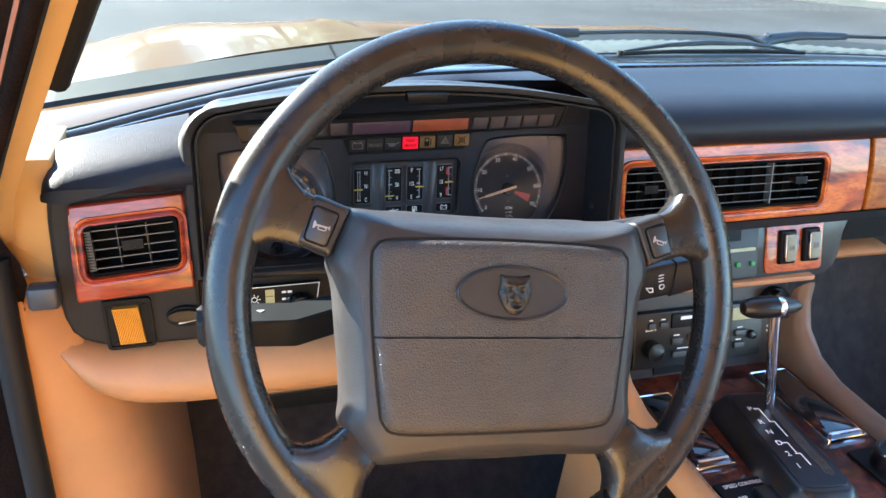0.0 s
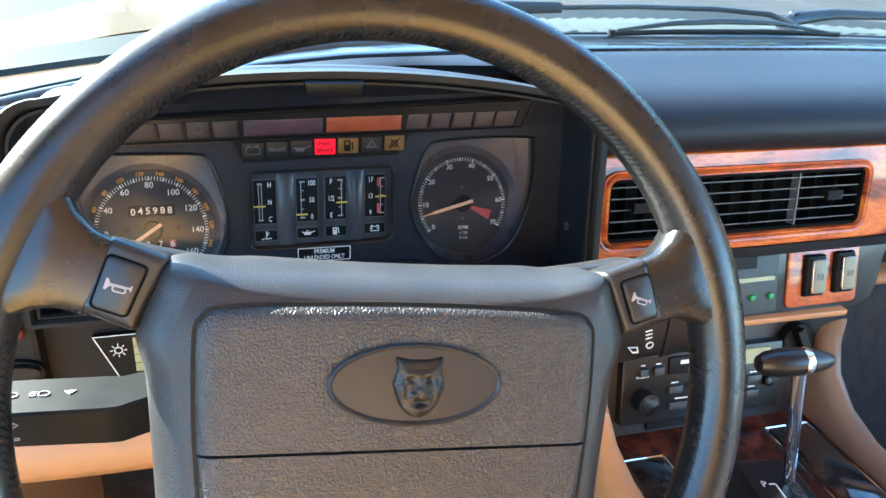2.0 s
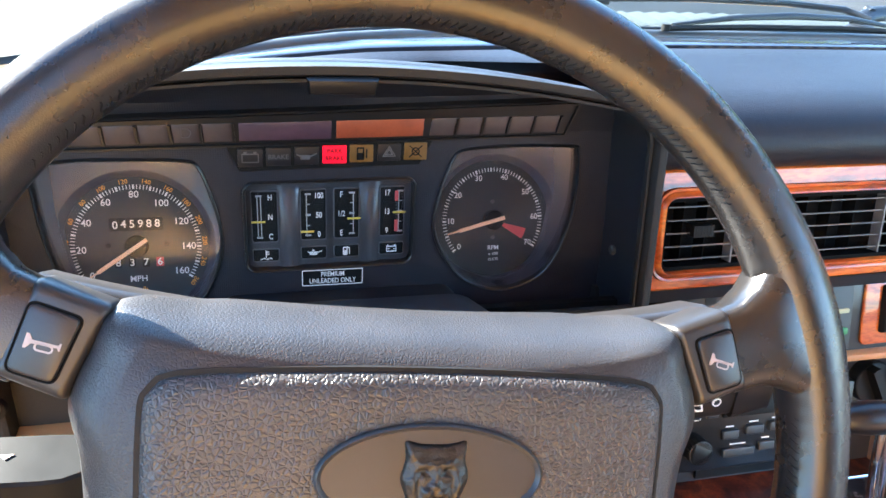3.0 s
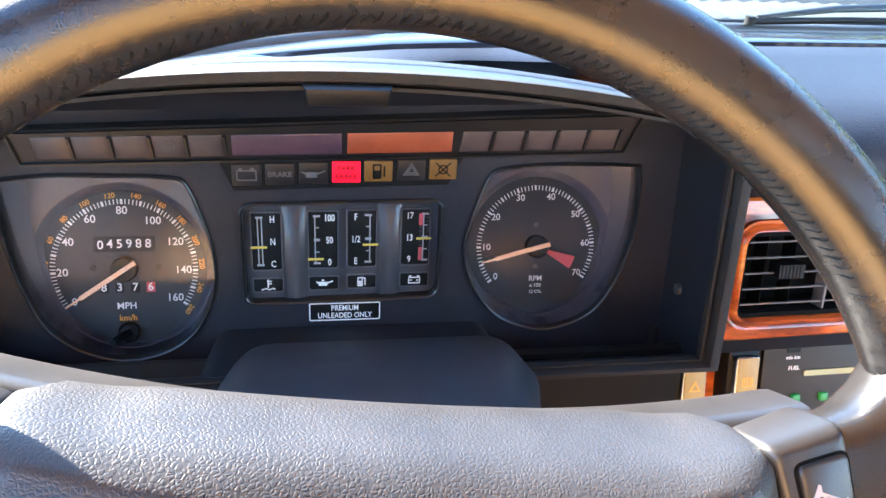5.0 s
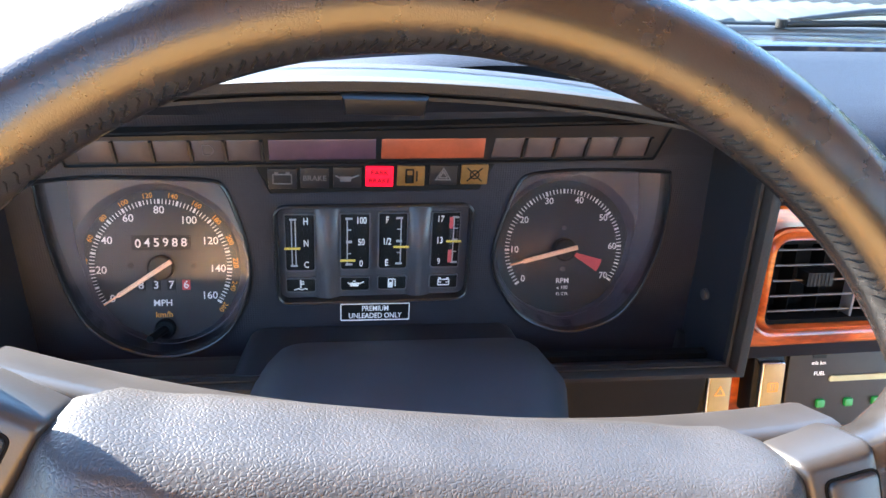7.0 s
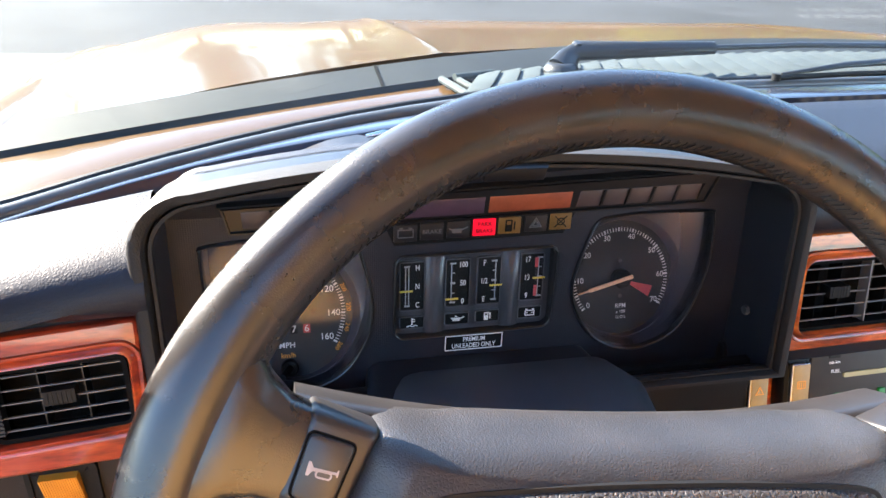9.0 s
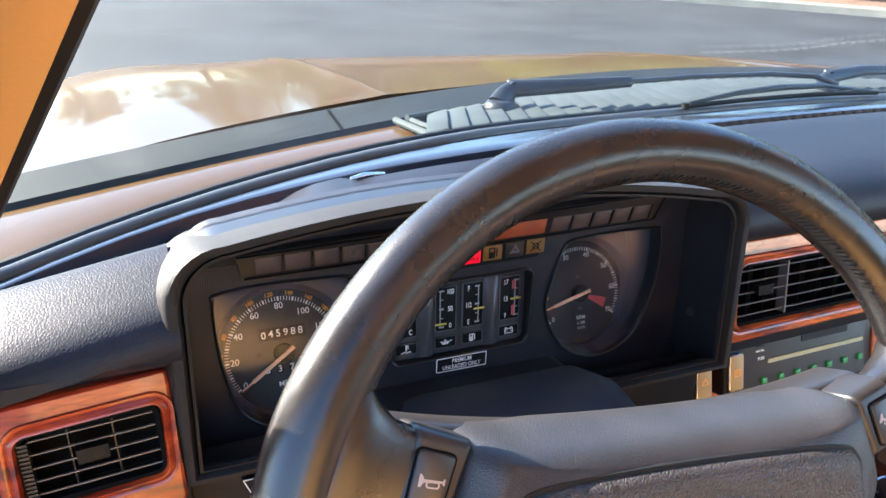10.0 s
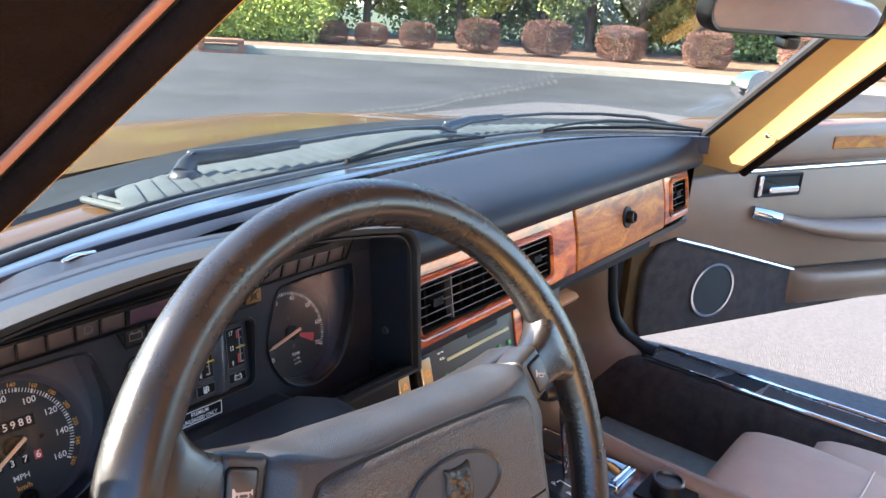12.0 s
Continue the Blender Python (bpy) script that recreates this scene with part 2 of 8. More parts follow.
LINING = mat("roof_lining_cloth", (0.68, 0.47, 0.24), 0.9, vary=0.06, scale=30, bump=0.0004, bump_scale=900)
FLANGE = mat("rose_gold_flange", (0.32, 0.15, 0.11), 0.4, metal=0.2, vary=0.08, scale=12)
COWL = mat("cowl_black", (0.019, 0.022, 0.023), 0.7, vary=0.25, scale=12, rough_vary=0.1, spec=0.15)
ALLOY_GRILLE = mat("louvre_grey", (0.055, 0.064, 0.064), 0.65, vary=0.2, scale=20, spec=0.12)
SEAL_GREY = mat("grey_moulding", (0.05, 0.05, 0.05), 0.3, vary=0.2, scale=20, rough_vary=0.05, spec=0.6)
WIPER_BLACK = mat("wiper_black", (0.016, 0.016, 0.016), 0.34, vary=0.3, scale=40, rough_vary=0.08, spec=0.5)
BADGE = mat("satin_badge", (0.021, 0.021, 0.0225), 0.4, vary=0.15, scale=60, rough_vary=0.05, spec=0.45)
BRONZE = mat("bronze", (0.028, 0.025, 0.022), 0.36, metal=0.55, vary=0.35, scale=300, bump=0.0009, bump_scale=330, rough_vary=0.1)
SCREEN_GLASS = glass_mat("windscreen_glass", (0.93, 0.96, 0.94), 0.8)
LENS = glass_mat("clear_lens", (0.98, 0.98, 0.98), 0.85, 0.16)
MIRROR = mat("mirror_silver", (0.85, 0.85, 0.85), 0.02, metal=1.0)
RED_LAMP = mat("red_lamp", (0.30, 0.004, 0.012), 0.4, emit=(1.0, 0.004, 0.03), strength=0.085, spec=0.2)
AMBER_LAMP = mat("amber_lamp", (0.15, 0.07, 0.012), 0.4, vary=0.2, scale=200)
DARK_LAMP = mat("dark_lamp", (0.009, 0.008, 0.009), 0.35)
SMOKE_LAMP = mat("smoked_lamp", (0.055, 0.038, 0.036), 0.4, vary=0.2, scale=120)
ORANGE_LENS = mat("orange_lens", (0.26, 0.055, 0.022), 0.4, vary=0.25, scale=60)
PURPLE_LENS = mat("purple_lens", (0.06, 0.03, 0.045), 0.4, vary=0.25, scale=60)
RIB_AMBER = mat("ribbed_amber", (0.62, 0.28, 0.035), 0.2, vary=0.1, scale=80)
GREEN_LAMP = mat("green_lamp", (0.01, 0.11, 0.02), 0.4, emit=(0.03, 0.8, 0.12), strength=0.012)
LCD = mat("display_olive", (0.35, 0.36, 0.20), 0.3, vary=0.08, scale=90)
SWITCH_FACE = mat("switch_face", (0.21, 0.205, 0.135), 0.45, vary=0.1, scale=90)
APRON = mat("pale_aggregate", (0.0936, 0.0874, 0.0874), 0.85, vary=0.18, scale=60, bump=0.004, bump_scale=220, rough_vary=0.05, spec=0.12)
ASPHALT = mat("asphalt", (0.043, 0.045, 0.049), 0.85, vary=0.25, scale=0.7, bump=0.006, bump_scale=90, rough_vary=0.08, spec=0.12)
CONCRETE = mat("kerb_concrete", (0.21, 0.19, 0.155), 0.85, vary=0.15, scale=3, bump=0.004, bump_scale=60)
MULCH = mat("mulch", (0.17, 0.095, 0.058), 0.95, vary=0.4, scale=6, bump=0.03, bump_scale=40)
GRASS = mat("far_grass", (0.04, 0.055, 0.018), 0.9, vary=0.4, scale=0.6)
BURGUNDY_LEAF = mat("burgundy_leaf", (0.15, 0.080, 0.060), 0.8, vary=0.35, scale=9, by_object=0.2, spec=0.15)
GREEN_LEAF = mat("green_leaf", (0.29, 0.33, 0.085), 0.7, vary=0.45, scale=3, by_object=0.2, spec=0.15)
DEEP_LEAF = mat("deep_green_leaf", (0.19, 0.23, 0.08), 0.7, vary=0.45, scale=2, by_object=0.2, spec=0.15)
BARK = mat("bark", (0.07, 0.05, 0.036), 0.9, vary=0.35, scale=12, bump=0.01, bump_scale=30)
BRICK_RED = mat("inlet_brick", (0.22, 0.09, 0.055), 0.85, vary=0.2, scale=8)


# ---- building helpers ----
def thing(name, loc, label, category, group="", kind=""):
    e = new(name)
    e.empty_display_size = 0.02
    e.matrix_basis = Matrix.Translation(loc)
    return tagged(e, label, category, group, kind)


def part(name, bm, material, parent=None, label="", smooth=35):
    """Links bm as one mesh, placed in the world's own coordinates, under parent."""
    bmesh.ops.recalc_face_normals(bm, faces=bm.faces)
    me = bpy.data.meshes.new(name)
    bm.to_mesh(me)
    bm.free()
    if smooth:
        me.shade_smooth()
        me.set_sharp_from_angle(angle=radians(smooth))
    me.materials.append(material)
    ob = new(name, me)
    if parent:
        ob.parent = parent
        if parent.type == "EMPTY":
            ob.matrix_parent_inverse = parent.matrix_basis.inverted()
    if label:
        ob["label"] = label
    return ob


def single(name, bm, material, label, category, group="", kind="", smooth=35):
    return tagged(part(name, bm, material, None, "", smooth), label, category, group, kind)


I4 = Matrix.Identity(4)


def ring(bm, pts, m=I4):
    return [bm.verts.new(m @ Vector(p)) for p in pts]


def bridge(bm, a, b, closed=True):
    n = len(a)
    for i in range(n if closed else n - 1):
        j = (i + 1) % n
        bm.faces.new((a[i], a[j], b[j], b[i]))


def loft(bm, rings, closed=True, cap0=True, cap1=True, m=I4):
    """Skin through rings of points of equal count."""
    rs = [ring(bm, r, m) for r in rings]
    for a, b in zip(rs, rs[1:]):
        bridge(bm, a, b, closed)
    if closed and cap0:
        bm.faces.new(rs[0])
    if closed and cap1:
        bm.faces.new(rs[-1])
    return rs


def rrect(w, h, r, n=5, cx=0.0, cy=0.0):
    """Rounded rectangle, counter-clockwise."""
    r = min(r, w / 2 - 1e-5, h / 2 - 1e-5)
    out = []
    for sx, sy, a0 in ((1, 1, 0), (-1, 1, 90), (-1, -1, 180), (1, -1, 270)):
        for k in range(n + 1):
            a = radians(a0 + 90 * k / n)
            out.append((cx + sx * (w / 2 - r) + r * math.cos(a), cy + sy * (h / 2 - r) + r * math.sin(a)))
    return out


def disc(r, n=32, cx=0.0, cy=0.0, ry=None):
    ry = ry or r
    return [(cx + r * math.cos(2 * math.pi * k / n), cy + ry * math.sin(2 * math.pi * k / n)) for k in range(n)]


def inset(pts, d):
    """Moves a closed outline inwards by d along its corner normals."""
    out, n = [], len(pts)
    area = sum(pts[i][0] * pts[(i + 1) % n][1] - pts[(i + 1) % n][0] * pts[i][1] for i in range(n))
    s = 1 if area > 0 else -1
    for i in range(n):
        p, q, r = Vector(pts[i - 1]), Vector(pts[i]), Vector(pts[(i + 1) % n])
        a, b = (q - p), (r - q)
        a = a.normalized() if a.length > 1e-9 else b.normalized()
        b = b.normalized() if b.length > 1e-9 else a
        nrm = Vector((-(a.y + b.y), a.x + b.x)) * s
        nrm = nrm.normalized() if nrm.length > 1e-9 else Vector((0, 0))
        k = 1 / max(0.5, math.sqrt(max(0.0, (1 + a.dot(b)) / 2)))
        out.append(tuple(q + nrm * d * k))
    return out


def smooth_loop(pts, n=4):
    """Closed Catmull-Rom curve through the points."""
    out, m = [], len(pts)
    for i in range(m):
        p0, p1, p2, p3 = (Vector(pts[(i + k) % m]) for k in (-1, 0, 1, 2))
        for k in range(n):
            t = k / n
            out.append(tuple(0.5 * ((2 * p1) + (p2 - p0) * t + (2 * p0 - 5 * p1 + 4 * p2 - p3) * t * t + (3 * p1 - p0 - 3 * p2 + p3) * t ** 3)))
    return out


def radial(pts, d, c):
    """Moves an outline towards a centre by d."""
    c = Vector(c)
    return [tuple(c + (Vector(p) - c) * (1 - d / (Vector(p) - c).length)) for p in pts]


def slab(bm, outline, profile, m=I4, cap0=True, cap1=True, centre=None):
    """An outline in x, y raised along z: profile rows of (inset, height)."""
    return loft(bm, [[(*p, h) for p in (radial(outline, d, centre) if centre else inset(outline, d))] for d, h in profile], True, cap0, cap1, m)


def pill(bm, outline, h0, h1, e, m=I4):
    """A slab with a rounded upper edge of radius e."""
    prof = [(0, h0), (0, h1 - e)] + [(e * (1 - math.cos(a)), h1 - e + e * math.sin(a)) for a in (0.5, 1.0, 1.57)]
    return slab(bm, outline, prof, m)


def box(bm, x0, x1, y0, y1, z0, z1, e=0.0, m=I4):
    """A box with chamfered edges all round."""
    w, d = x1 - x0, y1 - y0
    o = rrect(w, d, max(e, 1e-4), 3, (x0 + x1) / 2, (y0 + y1) / 2) if e else [(x0, y0), (x1, y0), (x1, y1), (x0, y1)]
    prof = [(e, z0), (e * 0.3, z0 + e * 0.3), (0, z0 + e), (0, z1 - e), (e * 0.3, z1 - e * 0.3), (e, z1)] if e else [(0, z0), (0, z1)]
    return slab(bm, o, prof, m)


def tube(bm, pts, r, seg=10, m=I4, cap=True, flat=1.0):
    """A round bar along a path; r: one radius or one for each point."""
    P = [Vector(p) for p in pts]
    rs = r if isinstance(r, (list, tuple)) else [r] * len(P)
    rings, up = [], None
    for i, p in enumerate(P):
        d = (P[min(i + 1, len(P) - 1)] - P[max(i - 1, 0)]).normalized()
        if up is None:
            up = d.orthogonal().normalized()
        up = (up - d * up.dot(d)).normalized()
        side = d.cross(up)
        rings.append([tuple(p + (up * math.cos(2 * math.pi * k / seg) + side * math.sin(2 * math.pi * k / seg) * flat) * rs[i]) for k in range(seg)])
    return loft(bm, rings, True, cap, cap, m)


def plate(bm, outer, holes, m, depth, back=True):
    """A flat plate in x, y with holes through it, its face at z = 0 and its thickness behind."""
    edges, loops = [], []
    for pts in [outer] + holes:
        vs = [bm.verts.new(m @ Vector((p[0], p[1], 0))) for p in pts]
        es = [bm.edges.new((vs[i], vs[(i + 1) % len(vs)])) for i in range(len(vs))]
        edges += es
        loops.append((vs, pts))
    bmesh.ops.triangle_fill(bm, edges=edges, use_beauty=True, use_dissolve=False)
    for vs, pts in loops:
        bridge(bm, vs, [bm.verts.new(m @ Vector((p[0], p[1], -depth))) for p in pts])


def xf(origin, u, v):
    """A frame: u across, v up, its third axis towards the viewer."""
    u, v = Vector(u).normalized(), Vector(v).normalized()
    w = u.cross(v).normalized()
    v = w.cross(u)
    return Matrix(((u.x, v.x, w.x, origin[0]), (u.y, v.y, w.y, origin[1]), (u.z, v.z, w.z, origin[2]), (0, 0, 0, 1)))


def facing(x, y, z):
    """A frame on an upright face that looks back at the driver."""
    return xf((x, y, z), (1, 0, 0), (0, 0, 1))


GLYPHS = {}


def glyph(s):
    if s not in GLYPHS:
        cu = bpy.data.curves.new("text", "FONT")
        cu.body, cu.align_x, cu.align_y, cu.size, cu.resolution_u, cu.offset = s, "CENTER", "CENTER", 1.0, 3, 0.014
        ob = new("text", cu)
        me = bpy.data.meshes.new_from_object(ob.evaluated_get(bpy.context.evaluated_depsgraph_get()))
        bpy.data.objects.remove(ob)
        bpy.data.curves.remove(cu)
        GLYPHS[s] = me
    return GLYPHS[s]


WORDS = ("0 10 20 30 40 50 60 70 80 100 120 140 160 180 200 220 240 260 MPH km/h RPM H N C F E 1/2 17 13 9 1 2 3 4 5 6 7 8 P R D "
         "BRAKE PARK ON OFF 45988").split() + ["x 100", "12 CYL", "PREMIUM", "UNLEADED ONLY", "SPEED CONTROL", "mls km", "SECURITY", "NORMAL", "CHARGE", "BATT CH", "FUEL"]
for word in WORDS:
    glyph(word)


def write(bm, s, size, m, turn=0.0, x=0.0, y=0.0, h=0.0, narrow=1.0):
    """Letters of that height in metres, a hair proud of the face."""
    k = size / 0.7
    mm = m @ Matrix.Translation((x, y, h)) @ Matrix.Rotation(turn, 4, "Z") @ Matrix.Diagonal((k * narrow, k, k, 1))
    tmp = bmesh.new()
    tmp.from_mesh(glyph(s))
    vs = {v: bm.verts.new(mm @ v.co) for v in tmp.verts}
    for f in tmp.faces:
        bm.faces.new([vs[v] for v in f.verts])
    tmp.free()


def bar(bm, x, y, w, h, m, z0=0.0, z1=0.0004, turn=0.0):
    mm = m @ Matrix.Translation((x, y, 0)) @ Matrix.Rotation(turn, 4, "Z")
    slab(bm, [(-w / 2, -h / 2), (w / 2, -h / 2), (w / 2, h / 2), (-w / 2, h / 2)], [(0, z0), (0, z1)], mm)


def frame_outline(bm, outer, w, m, z0, z1):
    """A raised rim of width w along an outline."""
    inn = inset(outer, w)
    a, b = ring(bm, [(*p, z0) for p in outer], m), ring(bm, [(*p, z1) for p in outer], m)
    c, d = ring(bm, [(*p, z1) for p in inn], m), ring(bm, [(*p, z0) for p in inn], m)
    bridge(bm, a, b), bridge(bm, b, c), bridge(bm, c, d)


# ---- outside: ground, kerb, planting ----
CX = 0.545                                   # the car's middle line


def ground_grid(bm, x0, x1, y0, y1, n, z=0.0):
    vs = [[bm.verts.new((x0 + (x1 - x0) * i / n, y0 + (y1 - y0) * j / n, z)) for j in range(n + 1)] for i in range(n + 1)]
    for i in range(n):
        for j in range(n):
            bm.faces.new((vs[i][j], vs[i + 1][j], vs[i + 1][j + 1], vs[i][j + 1]))


bm = bmesh.new()
ground_grid(bm, -400, 400, -400, 400, 8)
single("ground", bm, ASPHALT, "worn grey asphalt car park", "ground", kind="structure", smooth=0)

bm = bmesh.new()
slab(bm, rrect(16.0, 13.5, 1.0, 5, 1.0, -1.0), [(0, -0.02), (0, 0.004)])
single("pavement", bm, APRON, "pale sunlit aggregate parking bay under the car", "pavement", kind="structure", smooth=0)

KERB = [(-70, 46), (-45, 33), (-20, 24), (0, 19.5), (15, 17.5), (30, 16.3), (45, 16.0), (60, 16.0), (72, 16.3), (82, 17.2), (95, 19), (110, 24), (125, 34)]


def kerb_at(az, extra=0.0):
    for (a0, d0), (a1, d1) in zip(KERB, KERB[1:]):
        if a0 <= az <= a1:
            k = (az - a0) / (a1 - a0)
            k = k * k * (3 - 2 * k) * 0.4 + k * 0.6
            d = d0 + (d1 - d0) * k + extra
            return (-0.13 + d * math.sin(radians(az)), 0.42 + d * math.cos(radians(az)))


AZ = [-70 + 195 * k / 90 for k in range(91)]
bm = bmesh.new()
prof = [(0.0, -0.02), (0.02, 0.12), (0.05, 0.15), (0.30, 0.155), (0.34, 0.15), (0.36, 0.0)]
loft(bm, [[(*kerb_at(a, e), z) for e, z in prof] for a in AZ], closed=False)
single("kerb", bm, CONCRETE, "pale concrete kerb round the car park", "kerb", kind="structure")
bm = bmesh.new()
loft(bm, [[(*kerb_at(a, e), z) for e, z in ((0.33, 0.13), (0.8, 0.15), (3, 0.17), (7, 0.25))] for a in AZ], closed=False)
single("planting_bed", bm, MULCH, "bed of red-brown bark mulch", "mulch", kind="structure")
bm = bmesh.new()
loft(bm, [[(*kerb_at(a, e), z) for e, z in ((6.5, 0.24), (30, 0.1), (120, 0.05), (300, 0.03))] for a in AZ], closed=False)
single("far_lawn", bm, GRASS, "rough grass behind the planting", "grass", kind="structure")


def leaves(bm, n, shape, size, rng, flat=0.0):
    """n small bent leaf blades; shape(rng) gives a place and its outward direction."""
    for _ in range(n):
        p, out = shape(rng)
        d = (Vector(out) + Vector((rng.uniform(-1, 1), rng.uniform(-1, 1), rng.uniform(-1, 1))) * 0.9).normalized()
        s = d.orthogonal().normalized()
        s = Matrix.Rotation(rng.uniform(0, 6.28), 3, d) @ s
        k = size * rng.uniform(0.6, 1.4)
        p = Vector(p)
        a, b, c, e = p - s * k * 0.5, p + d * k * 0.45 + s.cross(d) * k * 0.1, p + s * k * 0.5, p - d * k * 0.25 + s.cross(d) * k * 0.15
        bm.faces.new([bm.verts.new(v) for v in (a, e, c, b)])


def clump(cx, cy, cz, rx, ry, rz, lo=0.55):
    def shape(rng):
        v = Vector((rng.gauss(0, 1), rng.gauss(0, 1), rng.gauss(0, 1))).normalized()
        k = rng.uniform(lo, 1.0) ** 0.5 * (1 + 0.16 * math.sin(v.x * 7 + cx) * math.sin(v.z * 6 + cy))
        return (cx + v.x * rx * k, cy + v.y * ry * k, max(0.02, cz + v.z * rz * k)), v
    return shape


def bush_mesh(seed, square):
    rng = random.Random(seed)
    bm = bmesh.new()

    def shape(r):
        v = Vector((r.gauss(0, 1), r.gauss(0, 1), r.gauss(0, 1))).normalized()
        m = max(abs(v.x), abs(v.y), abs(v.z))
        q = v.lerp(v / m, square)
        k = r.uniform(0.82, 1.0) * (1 + 0.05 * math.sin(v.x * 9 + seed) * math.cos(v.z * 8))
        return (q.x * 0.5 * k, q.y * 0.5 * k, 0.47 + q.z * 0.45 * k), v
    leaves(bm, 17000, shape, 0.026, rng)
    return bm


def bush(seed, square, leaf, label, group):
    b = thing("trimmed_bush", (0, 0, 0), label, "bush", group)
    part("foliage", bush_mesh(seed, square), leaf, b, smooth=0)
    bm = bmesh.new()
    for k in range(5):
        a = k * 1.26
        tube(bm, [(0.03 * math.cos(a), 0.03 * math.sin(a), -0.02), (0.1 * math.cos(a), 0.1 * math.sin(a), 0.25), (0.3 * math.cos(a), 0.3 * math.sin(a), 0.6)], [0.02, 0.015, 0.006], 6)
    part("stems", bm, BARK, b)
    return b


def place(az, d, z=0.15):
    return (-0.13 + d * math.sin(radians(az)), 0.42 + d * math.cos(radians(az)), z)


BUSHES = [(42.5, 18.6, 0.70), (45.4, 18.5, 0.72), (48.8, 18.3, 0.88), (53.3, 18.3, 1.00), (58.4, 18.6, 1.04), (63.8, 18.7, 1.13), (69.8, 18.6, 1.13), (76.4, 18.9, 1.18), (82.5, 19.8, 1.2), (89, 21.0, 1.2)]
proto = bush(3, 0.45, BURGUNDY_LEAF, "clipped burgundy-leaved bush on bark mulch", "clipped bushes along the kerb")
for i, (az, d, s) in enumerate(BUSHES):
    x, y, z = place(az, d)
    m = Matrix.Translation((x, y, z)) @ Matrix.Rotation(i * 1.9, 4, "Z")
    if i == 0:
        b = proto
        b.matrix_basis = m @ Matrix.Diagonal((s, s, s * 0.86, 1))
    else:
        b = copy_thing(proto, m)
        b.matrix_basis = m @ Matrix.Diagonal((s * (1 + 0.08 * math.sin(i * 2.1)), s, s * 0.86 * (1 + 0.07 * math.cos(i * 1.7)), 1))

# a low spreading hedge of conifers
bm = bmesh.new()
rng = random.Random(11)
for k in range(16):
    az = 28 + k * 0.85
    x, y, z = place(az, 19.5 + 0.8 * math.sin(k * 1.7))
    leaves(bm, 2200, clump(x, y, z + 0.55, 0.75, 0.75, 0.75 + 0.15 * math.sin(k * 2.3)), 0.075, rng)
hedge = thing("conifer_hedge", place(34, 19.5, 0.24), "loose bright-green conifer hedge behind the kerb", "hedge")
part("foliage", bm, GREEN_LEAF, hedge, smooth=0)


# the woods behind, low and dense
bm = bmesh.new()
rng = random.Random(29)
for k in range(64):
    az = 8 + k * 1.5 + rng.uniform(-0.5, 0.5)
    if 43.5 < az < 47.5:
        continue
    x, y, z = place(az, 24 + rng.uniform(-1.0, 5.0))
    h = rng.uniform(1.0, 2.1)
    leaves(bm, 1500, clump(x, y, z + h, 1.5, 1.5, h * 1.15, 0.2), 0.15, rng)
tagged(part("woods", bm, DEEP_LEAF, None, "", 0), "dense green woodland edge behind the planting", "woods", "", "stuff")


def tree(seed, leaf, height, spread, n):
    rng = random.Random(seed)
    t = thing("tree", (0, 0, 0), "leafy green tree behind the planting bed", "tree", "trees behind the car park")
    bm = bmesh.new()
    tube(bm, [(0, 0, -0.1), (0.08, 0.02, height * 0.3), (0.02, 0.1, height * 0.7), (0, 0, height * 0.95)], [0.16, 0.12, 0.07, 0.02], 9)
    tips = []
    for k in range(11):
        h = height * (0.14 + 0.07 * k)
        a = k * 2.4 + rng.uniform(-0.3, 0.3)
        L = spread * (1.0 - 0.055 * k) * rng.uniform(0.75, 1.1)
        tip = (L * math.cos(a), L * math.sin(a), h + L * 0.45)
        tube(bm, [(0, 0, h), (L * 0.5 * math.cos(a), L * 0.5 * math.sin(a), h + L * 0.3), tip], [0.05, 0.03, 0.012], 6)
        tips += [tip, (tip[0] * 0.55, tip[1] * 0.55, h + L * 0.2)]
    part("trunk", bm, BARK, t)
    bm = bmesh.new()
    for p in tips:
        r = spread * rng.uniform(0.28, 0.45)
        leaves(bm, n * 2, clump(p[0], p[1], p[2], r, r, r * 0.75, 0.2), 0.11, rng)
    part("crown", bm, leaf, t, smooth=0)
    return t


TREES = [[tree(5, DEEP_LEAF, 7.0, 2.6, 520), tree(8, GREEN_LEAF, 5.0, 2.0, 480), tree(13, DEEP_LEAF, 6.0, 2.3, 500)]]
SPOTS = [(34, 24, 1, 0.9), (38, 27, 0, 1.0), (41.5, 23, 1, 0.75), (45, 22.5, 1, 0.8), (52, 22.5, 1, 0.9), (54.5, 25, 0, 1.0), (58, 23, 2, 1.0), (61.5, 22, 0, 0.9), (65, 23, 2, 1.1), (69, 22, 0, 1.0),
         (73, 24, 2, 1.0), (78, 23, 0, 1.0), (84, 25, 2, 1.1), (91, 25, 0, 1.0), (29, 27, 2, 1.0), (22, 30, 0, 1.0), (14, 31, 2, 1.1), (5, 33, 0, 1.1), (-6, 36, 2, 1.2), (-18, 40, 0, 1.2), (100, 28, 2, 1.0)]
used = set()
for i, (az, d, k, s) in enumerate(SPOTS):
    m = Matrix.Translation(place(az, d, 0.3)) @ Matrix.Rotation(i * 2.2, 4, "Z")
    t = TREES[0][k]
    if k in used:
        t = copy_thing(t, m)
    used.add(k)
    t.matrix_basis = m @ Matrix.Diagonal((s, s, s * (1 + 0.1 * math.sin(i)), 1))

